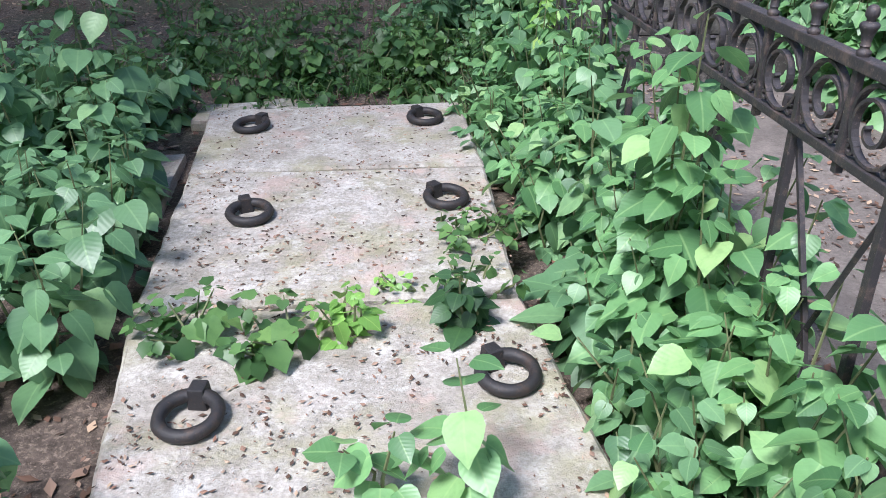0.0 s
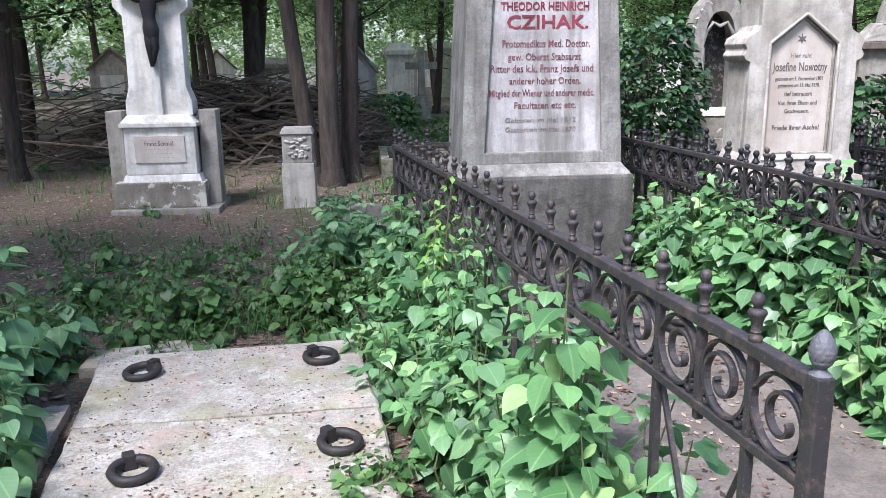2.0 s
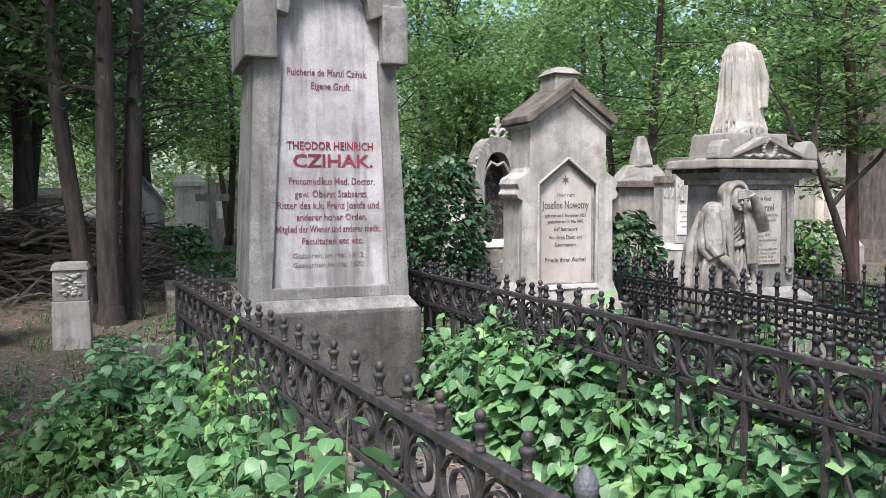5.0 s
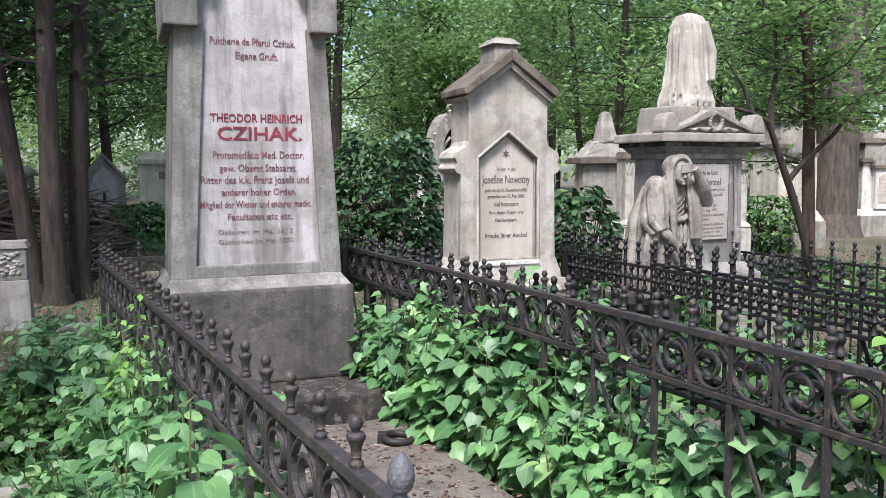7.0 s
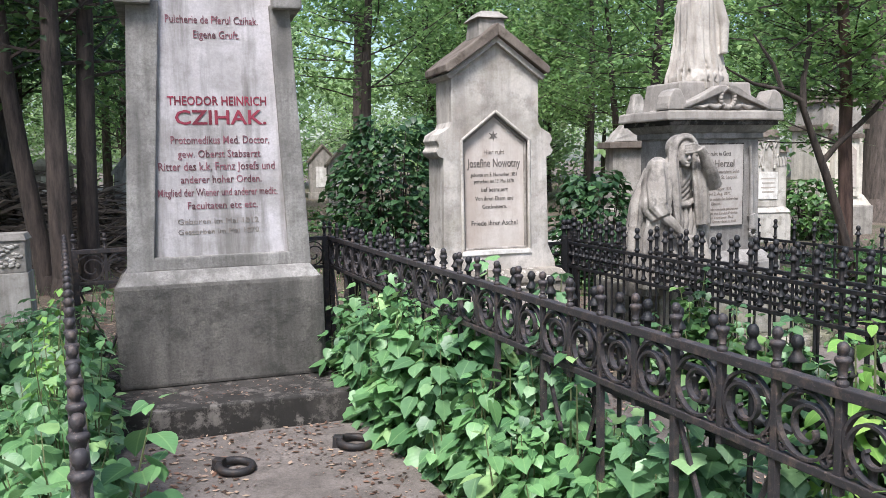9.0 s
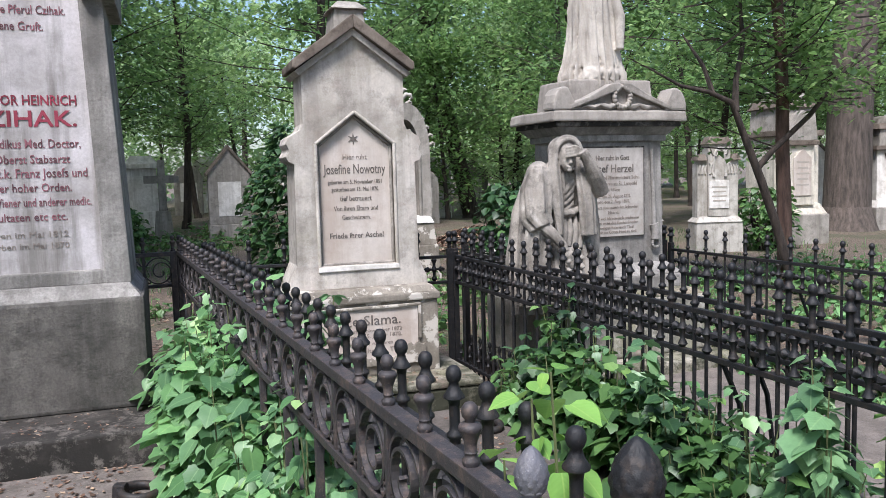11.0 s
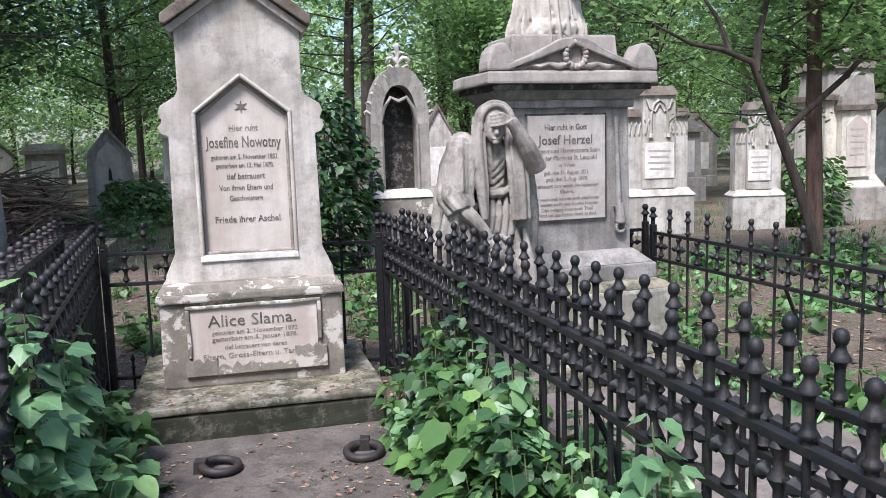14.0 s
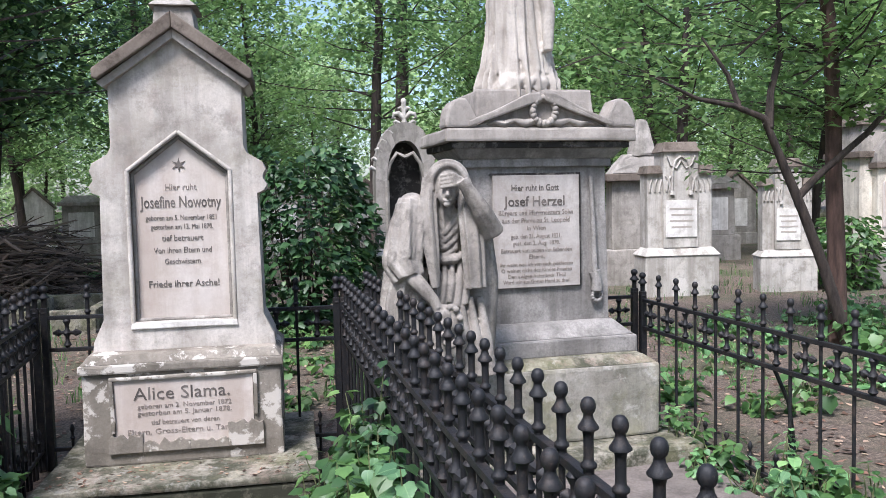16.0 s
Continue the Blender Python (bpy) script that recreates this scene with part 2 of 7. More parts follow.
def soil_material(name):
    m, nt, b = nodes_of(name)
    co = coords_of(nt, False)
    big = add_noise(nt, co, 0.7, 5)
    fine = add_noise(nt, co, 22, 8, 0.75)
    col = mix(nt, ramp(nt, fine, 0.32, 0.7), (0.042, 0.032, 0.025), (0.2, 0.15, 0.118))
    col = mix(nt, times(nt, ramp(nt, add_noise(nt, co, 55, 6, 0.8), 0.52, 0.61), 0.8), col, (0.32, 0.245, 0.19))
    col = mix(nt, times(nt, ramp(nt, big, 0.48, 0.62), 0.6), col, (0.06, 0.075, 0.03))
    nt.links.new(col, b.inputs["Base Color"])
    b.inputs["Roughness"].default_value = 0.95
    bump(nt, b, fine, 0.9, 0.03)
    return m


def plain(name, color, rough=0.8, vary=0.25):
    m, nt, b = nodes_of(name)
    geo = nt.nodes.new("ShaderNodeNewGeometry")
    co = coords_of(nt, False)
    k = mix(nt, geo.outputs["Random Per Island"], tuple(c * (1 - vary) for c in color), tuple(min(1, c * (1 + vary)) for c in color))
    col = mix(nt, times(nt, add_noise(nt, co, 40, 4), 0.4), k, tuple(c * 0.5 for c in color))
    nt.links.new(col, b.inputs["Base Color"])
    b.inputs["Roughness"].default_value = rough
    return m


def litter_material(name):
    m, nt, b = nodes_of(name)
    geo = nt.nodes.new("ShaderNodeNewGeometry")
    r = nt.nodes.new("ShaderNodeValToRGB")
    cr = r.color_ramp
    cr.elements[0].color, cr.elements[1].color = (0.04, 0.025, 0.018, 1), (0.42, 0.3, 0.2, 1)
    for pos, c in ((0.35, (0.1, 0.055, 0.035, 1)), (0.6, (0.2, 0.105, 0.07, 1)), (0.85, (0.36, 0.26, 0.19, 1))):
        e = cr.elements.new(pos)
        e.color = c
    nt.links.new(geo.outputs["Random Per Island"], r.inputs[0])
    nt.links.new(r.outputs[0], b.inputs["Base Color"])
    b.inputs["Roughness"].default_value = 0.9
    return m


M_SLAB = stone("pale_slab_concrete", (0.53, 0.495, 0.455), (0.385, 0.35, 0.305), (0.17, 0.145, 0.1), 0.15, 0.5, 0, edges=(0.42, 0.72), grain=2.0, lichen=0.55)
M_SLAB_DARK = stone("grey_slab_stone", (0.24, 0.205, 0.183), (0.16, 0.139, 0.125), (0.075, 0.065, 0.055), 0.2, 0.5, grain=1.6)
M_PLATE = stone("darker_grey_plate", (0.17, 0.147, 0.132), (0.112, 0.097, 0.087), (0.05, 0.045, 0.038), 0.25, 0.6, grain=1.8)
# Moss, plus the shade of the upright front put into a darker colour.
M_RISER = stone("mossy_shaded_riser", (0.22, 0.205, 0.16), (0.11, 0.105, 0.075), (0.026, 0.028, 0.018), 0.7, 0.9, edges=(0.36, 0.58), grain=1.5)
M_GRANITE = stone("grey_weathered_stone", (0.41, 0.385, 0.36), (0.25, 0.235, 0.22), (0.09, 0.083, 0.075), 0.6, 0.45, grain=1.4)
M_BASE = stone("dark_grey_plinth_stone", (0.212, 0.195, 0.176), (0.144, 0.132, 0.121), (0.051, 0.050, 0.045), 0.55, 0.65, grain=1.8)
M_STEP = stone("dark_stained_stone", (0.246, 0.223, 0.200), (0.149, 0.133, 0.121), (0.026, 0.024, 0.022), 0.35, 0.95, edges=(0.36, 0.56))
M_PANEL = stone("washed_panel_stone", (0.6, 0.56, 0.572), (0.38, 0.352, 0.345), (0.16, 0.148, 0.132), 0.8, 0.25, grain=0.7)
M_RENDER = stone("cream_render", (0.64, 0.59, 0.54), (0.42, 0.38, 0.335), (0.15, 0.13, 0.112), 0.4, 0.5, grain=0.7, lichen=0.15)
M_TABLET = stone("pale_tablet_marble", (0.62, 0.56, 0.515), (0.5, 0.445, 0.4), (0.36, 0.28, 0.23), 0.5, 0.35, rough=0.6, grain=0.3)
M_TABLET_GREY = stone("grey_worn_tablet", (0.5, 0.462, 0.43), (0.4, 0.365, 0.335), (0.25, 0.215, 0.185), 0.5, 0.45, rough=0.7, grain=0.5)
M_FLAKED = stone("flaking_render", (0.33, 0.295, 0.25), (0.2, 0.175, 0.145), (0.085, 0.075, 0.06), 0.35, 0.5, 0.9, (0.55, 0.51, 0.46))
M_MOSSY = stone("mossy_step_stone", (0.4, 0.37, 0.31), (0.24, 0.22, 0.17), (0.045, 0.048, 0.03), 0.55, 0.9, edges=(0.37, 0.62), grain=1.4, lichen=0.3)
M_PLINTH = stone("stained_plinth_stone", (0.42, 0.395, 0.35), (0.27, 0.25, 0.215), (0.1, 0.1, 0.07), 0.5, 0.6, grain=1.1, lichen=0.35)
M_FIGURE = stone("dark_figure_stone", (0.42, 0.385, 0.345), (0.25, 0.225, 0.2), (0.075, 0.066, 0.057), 0.5, 0.6, grain=0.8)
M_LIME = stone("sculpted_limestone", (0.43, 0.39, 0.35), (0.29, 0.262, 0.235), (0.12, 0.108, 0.095), 0.45, 0.4, grain=0.6)
M_STATUE = stone("pale_statue_stone", (0.56, 0.515, 0.46), (0.4, 0.365, 0.325), (0.19, 0.165, 0.14), 0.45, 0.4, grain=0.5)
M_WHITE = stone("whitewashed_stone", (0.8, 0.77, 0.735), (0.62, 0.59, 0.55), (0.3, 0.27, 0.23), 0.45, 0.45, grain=0.5)
M_PALE = stone("pale_weathered_limestone", (0.6, 0.565, 0.52), (0.44, 0.41, 0.37), (0.2, 0.18, 0.15), 0.6, 0.6, grain=0.7)
M_CREAM = stone("cream_limewash", (0.74, 0.69, 0.6), (0.56, 0.51, 0.43), (0.25, 0.22, 0.18), 0.5, 0.5, grain=0.6)
M_OLD = stone("old_grey_headstone", (0.414, 0.380, 0.341), (0.290, 0.264, 0.238), (0.124, 0.116, 0.095), 0.5, 0.55)
M_ROOF = stone("mossy_roof_stone", (0.225, 0.188, 0.156), (0.147, 0.120, 0.100), (0.055, 0.041, 0.032), 0.3, 0.8)
M_IRON = metal_paint("grey_iron", (0.047, 0.042, 0.045), (0.13, 0.095, 0.08))
M_BLACK = metal_paint("black_iron", (0.014, 0.0145, 0.017), (0.045, 0.034, 0.029))
M_CAST = metal_paint("pale_cast_finial", (0.13, 0.13, 0.15), (0.2, 0.19, 0.2))
M_RING = metal_paint("ring_iron", (0.028, 0.026, 0.027), (0.06, 0.04, 0.03))
M_RED = plain("faded_red_letter_paint", (0.26, 0.035, 0.06), 0.8, 0.4)
M_RUST_LETTER = plain("faded_brown_letter_paint", (0.22, 0.085, 0.105), 0.8, 0.5)
M_INK = plain("dark_letter_paint", (0.13, 0.112, 0.1), 0.8, 0.45)
M_FADED = plain("faded_letter_paint", (0.25, 0.21, 0.185), 0.8, 0.3)
M_WORN = plain("worn_letter_paint", (0.4, 0.36, 0.315), 0.8, 0.3)
M_BLACKFIG = metal_paint("black_cast_figure", (0.012, 0.012, 0.014), (0.02, 0.02, 0.02))
M_SOIL = soil_material("forest_soil")
M_BARK = bark_material("dark_bark", (0.02, 0.015, 0.013), (0.085, 0.063, 0.052))
M_BARK_RED = bark_material("reddish_bark", (0.045, 0.026, 0.02), (0.16, 0.095, 0.075))
M_BARK_OLD = bark_material("grey_brown_bark", (0.04, 0.032, 0.027), (0.15, 0.118, 0.1))
M_TWIG = plain("dry_twigs", (0.13, 0.1, 0.08), 0.9, 0.85)
M_LITTER = litter_material("leaf_litter")
M_LEAF = leaf_material("broad_leaf_green", (0.066, 0.165, 0.064), (0.195, 0.385, 0.15), (0.36, 0.54, 0.22), 0.27, rough=0.42)
M_LEAF_BLUE = leaf_material("cool_leaf_green", (0.066, 0.15, 0.07), (0.18, 0.335, 0.155), (0.31, 0.48, 0.22), 0.27, rough=0.42)
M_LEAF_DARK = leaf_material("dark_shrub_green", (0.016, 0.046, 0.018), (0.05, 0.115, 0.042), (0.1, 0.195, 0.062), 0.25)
M_LEAF_YOUNG = leaf_material("young_leaf_green", (0.140, 0.300, 0.062), (0.270, 0.500, 0.112), (0.450, 0.620, 0.175))
M_COVER = leaf_material("ground_cover_green", (0.036, 0.092, 0.028), (0.12, 0.235, 0.07), (0.23, 0.38, 0.112), 0.3, False)
M_TREE = leaf_material("tree_leaf_green", (0.045, 0.105, 0.034), (0.19, 0.345, 0.105), (0.42, 0.58, 0.23), 0.5, False)
# Dark copy of the leaf colours, with the wood's shade put into them.
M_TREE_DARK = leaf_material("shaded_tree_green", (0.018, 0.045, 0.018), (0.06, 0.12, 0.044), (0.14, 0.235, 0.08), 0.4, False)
# Pale copy of the leaf colours, with far sunlight already put into them.
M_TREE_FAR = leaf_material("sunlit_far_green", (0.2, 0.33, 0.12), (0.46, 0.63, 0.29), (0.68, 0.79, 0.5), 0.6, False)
M_STEM = plain("green_brown_stem", (0.14, 0.16, 0.07), 0.7)

# ---------- ground ----------


def lie(x, y):
    """Height of the soil."""
    far = min(1.0, max(0.0, (math.hypot(x, y + 1) - 7) / 14))
    return 0.025 * noise.noise((x * 0.9, y * 0.9, 0)) + 0.012 * noise.noise((x * 3.1, y * 3.1, 4)) + far * 0.22 * noise.noise((x * 0.13, y * 0.13, 9))


def ground():
    g = Geo()
    xs = [-400, -120, -50, -30, -20] + [-14 + 0.35 * i for i in range(91)] + [24, 35, 60, 130, 400]
    ys = [-400, -100, -40, -18] + [-9 + 0.35 * i for i in range(98)] + [32, 45, 70, 140, 400]
    n = len(ys)
    v = [(x, y, lie(x, y)) for x in xs for y in ys]
    f = [(i * n + j, (i + 1) * n + j, (i + 1) * n + j + 1, i * n + j + 1) for i in range(len(xs) - 1) for j in range(n - 1)]
    single("ground", g.add(v, f), M_SOIL, (0, 0, 0), "bare brown forest soil with dry litter and moss", "ground", kind="structure", smooth=True)


ground()

# ---------- monuments ----------


def obelisk_monument():
    """The tall grey stone with red lettering; local origin under the middle of its front."""
    t = thing("grave_monument", (0.04, 0, 0.0), "tall tapered grey gravestone with red lettering on a dark plinth", "gravestone")
    part("step", box(-0.71, 0.735, -0.45, 1.0, -0.05, 0.255), M_STEP, t, "soot-stained stone step", bevel=0.012, wear=0.004)
    g = taper(-0.59, 0.59, 0.0, 0.93, 0.255, 0.855, 0.0)
    part("plinth", g, M_BASE, t, "dark grey stone plinth", bevel=0.022, wear=0.003)
    part("plinth_slope", taper(-0.575, 0.575, 0.012, 0.92, 0.852, 0.925, 0.055), M_GRANITE, t, bevel=0.006)
    f0, f1 = 0.085, 0.15

    def front(z):
        return f0 + (f1 - f0) * (z - 0.92) / 1.5

    def strip(xa0, xa1, xb0, xb1, z0, z1, proud, back=0.6):
        return Geo().add([(xa0, front(z0) - proud, z0), (xa1, front(z0) - proud, z0), (xa1, back, z0), (xa0, back, z0), (xb0, front(z1) - proud, z1), (xb1, front(z1) - proud, z1), (xb1, back, z1), (xb0, back, z1)], BOX_F)

    panel = part("inscription_panel", strip(-0.4, 0.42, -0.33, 0.37, 0.9, 2.98, -0.03, 0.5), M_PANEL, t, "pale streaked panel with faded red lettering")
    for s in (-1, 1):
        a = [(-0.52, -0.375), (-0.445, -0.27)] if s < 0 else [(0.4, 0.53), (0.345, 0.465)]
        part("pilaster", strip(a[0][0], a[0][1], a[1][0], a[1][1], 0.92, 2.46, 0.005, 0.85), M_GRANITE, t, bevel=0.008, wear=0.003)
    part("panel_sill", strip(-0.42, 0.44, -0.415, 0.435, 0.921, 1.0, 0.004, 0.84), M_GRANITE, t, bevel=0.01, wear=0.002)
    # arms of the cross-shaped head
    for s in (-1, 1):
        x0, x1 = (-0.51, -0.31) if s < 0 else (0.36, 0.53)
        part("cross_arm", taper(x0, x1, 0.075, 0.9, 2.43, 2.8, 0.0, 0.0), M_GRANITE, t, bevel=0.012, wear=0.003)
    arch = []
    for i in range(9):
        a = math.pi * i / 8
        arch.append((0.02 + 0.26 * math.cos(a), 2.7 + 0.3 * math.sin(a)))
    outer = [(0.53, 2.79), (0.3, 3.12), (0.02, 3.3), (-0.28, 3.12), (-0.51, 2.79)]
    part("head", profile(outer[::-1] + arch[:1] + arch[1:], 0.08, 0.88), M_GRANITE, t, "rounded stone head", bevel=0.008)

    def face(z):
        return front(z) + 0.028

    lettering([("THEODOR HEINRICH", 0.03, 1.875, 0.052, 0.56), ("CZIHAK.", 0.045, 1.765, 0.082, 0.52)], M_RED, panel, face, weight=0.022)
    lettering([("Pulcherie de Pferul Czihak.", 0.02, 2.345, 0.045, 0.52), ("Eigene Gruft.", 0.04, 2.26, 0.045, 0.26),
               ("Protomedikus Med. Doctor,", 0.035, 1.652, 0.047, 0.56), ("gew. Oberst Stabsarzt", 0.025, 1.572, 0.045, 0.47),
               ("Ritter des k.k. Franz Josefs und", 0.01, 1.498, 0.048, 0.66), ("anderer hoher Orden.", 0.03, 1.424, 0.044, 0.46),
               ("Mitglied der Wiener und anderer medic.", 0.01, 1.348, 0.045, 0.68), ("Facultaten etc etc.", 0.03, 1.272, 0.043, 0.4)], M_RUST_LETTER, panel, face, weight=0.008)
    lettering([("Geboren im Mai 1812", 0.0, 1.185, 0.032, 0.46), ("Gestorben im Mai 1870", 0.0, 1.125, 0.032, 0.46)], M_FADED, panel, face)


def ring_mesh():
    g = Geo()
    n, s, R, r = 28, 8, 0.072, 0.018
    v, f = [], []
    for i in range(n):
        a = math.tau * i / n
        rr = r * (1 + 0.12 * noise.noise((math.cos(a) * 2, math.sin(a) * 2, 1)))
        for j in range(s):
            b = math.tau * j / s
            v.append(((R + rr * math.cos(b)) * math.cos(a), (R + rr * math.cos(b)) * math.sin(a), rr * math.sin(b)))
    for i in range(n):
        for j in range(s):
            f.append((i * s + j, (i + 1) % n * s + j, (i + 1) % n * s + (j + 1) % s, i * s + (j + 1) % s))
    return g.add(v, f)


RING = mesh_of("ring", ring_mesh(), M_RING, True)
CLEAT = mesh_of("cleat", taper(-0.026, 0.026, -0.026, 0.032, -0.01, 0.055, 0.005), M_RING, False, 0.005)


def slab_ring(x, y, z, turn, flat=0.0, size=1.0):
    t = thing("lifting_ring", (x, y, z), "heavy black iron lifting ring on a stone slab", "iron ring", "lifting rings of the grave slabs", turn)
    piece("ring", RING, t, Matrix.Translation((0.0, -0.075 * size, 0.024 + flat)) @ pose(0, 0, 0, 5 + 40 * flat, 0, 0) @ Matrix.Scale(size, 4))
    piece("cleat", CLEAT, t, Matrix.Scale(size, 4))


def slab_plate(corners, z0, z1, material, label, joint, seed):
    """One stone plate with slightly uneven edges; corners: four (x, y), far left first and round."""
    g = Geo()
    a, b, c, d = [Vector((x, y, 0)) for x, y in corners]
    n = 26
    ring = []
    for p, q in ((a, b), (b, c), (c, d), (d, a)):
        for i in range(n):
            w = p.lerp(q, i / n)
            e = 0.008 * noise.noise((w.x * 9 + seed, w.y * 9, seed)) + 0.006 * noise.noise((w.x * 30, w.y * 30, seed))
            inward = ((a + b + c + d) / 4 - w).normalized()
            ring.append(w + inward * (0.004 + e))
    m = len(ring)
    cen = (a + b + c + d) / 4
    v = [(p.x, p.y, z0) for p in ring] + [(p.x, p.y, z1 - 0.012) for p in ring]
    v += [(p.x + (cen.x - p.x) * 0.02, p.y + (cen.y - p.y) * 0.02, z1 + 0.003 * noise.noise((p.x * 5, p.y * 5, seed))) for p in ring]
    f = []
    for k in range(2):
        f += [(k * m + i, k * m + (i + 1) % m, (k + 1) * m + (i + 1) % m, (k + 1) * m + i) for i in range(m)]
    f.append(tuple(2 * m + i for i in range(m)))
    f = [tuple(reversed(q)) for q in f]
    return single("grave_slab", g.add(v, f), material, (0, 0, 0), label, "grave slab", joint)


def grave_slabs():
    g = "plates of the ringed grave slab"
    slab_plate([(-2.45, -1.03), (-1.17, -0.93), (-1.067, -1.778), (-2.318, -1.838)], -0.02, 0.152, M_SLAB, "pale rough stone grave plate with two iron rings", g, 1)
    slab_plate([(-2.315, -1.855), (-1.06, -1.795), (-0.987, -2.822), (-2.167, -2.917)], -0.02, 0.149, M_SLAB, "pale lichen-stained stone grave plate littered with seeds", g, 2)
    slab_plate([(-2.165, -2.935), (-0.98, -2.84), (-0.71, -4.1), (-1.9, -4.1)], -0.02, 0.146, M_SLAB, "pale stone grave plate overgrown at its edges", g, 3)
    slab_plate([(-2.62, -0.62), (-2.3, -0.58), (-2.28, -0.88), (-2.6, -0.92)], -0.02, 0.05, M_SLAB, "broken pale stone fragment lying in weeds", g, 4)
    slab_plate([(-2.66, -1.35), (-2.5, -1.33), (-2.42, -1.95), (-2.56, -1.98)], -0.02, 0.035, M_SLAB, "sunken pale stone edging half covered by litter", g, 8)
    slab_plate([(-2.3, -0.5), (-1.95, -0.47), (-2.0, -0.66), (-2.28, -0.68)], -0.02, 0.04, M_SLAB, "broken pale stone fragment lying in weeds", g, 9)
    for x, y, a in ((-2.13, -1.25, -28), (-1.38, -1.16, 32), (-1.98, -2.22, 24), (-1.27, -2.1, 38), (-1.83, -3.36, -4), (-1.085, -3.2, 30)):
        slab_ring(x, y, 0.15, a)
    slab_plate([(-0.6, -0.52), (0.735, -0.52), (0.98, -3.3), (-0.3, -3.3)], -0.02, 0.122, M_SLAB_DARK, "reddish grey stone grave plate with dry leaves", "ground plates of the fenced graves", 5)
    for x, y, a in ((-0.06, -1.05, 60), (0.52, -0.94, 70)):
        slab_ring(x, y, 0.12, a, 0.0, 1.05)
    slab_plate([(1.3, -0.22), (2.52, -0.22), (2.86, -2.9), (1.6, -2.9)], -0.02, 0.1, M_PLATE, "grey stone grave plate with iron rings", "ground plates of the fenced graves", 6)
    for x, y, a in ((1.62, -0.64, 80), (2.33, -0.6, -12)):
        slab_ring(x, y, 0.1, a, 0.0, 1.05)
    slab_plate([(3.2, 0.1), (4.5, 0.1), (4.6, -2.3), (3.3, -2.3)], -0.02, 0.08, M_SLAB_DARK, "pale weathered stone grave plate", "ground plates of the fenced graves", 7)


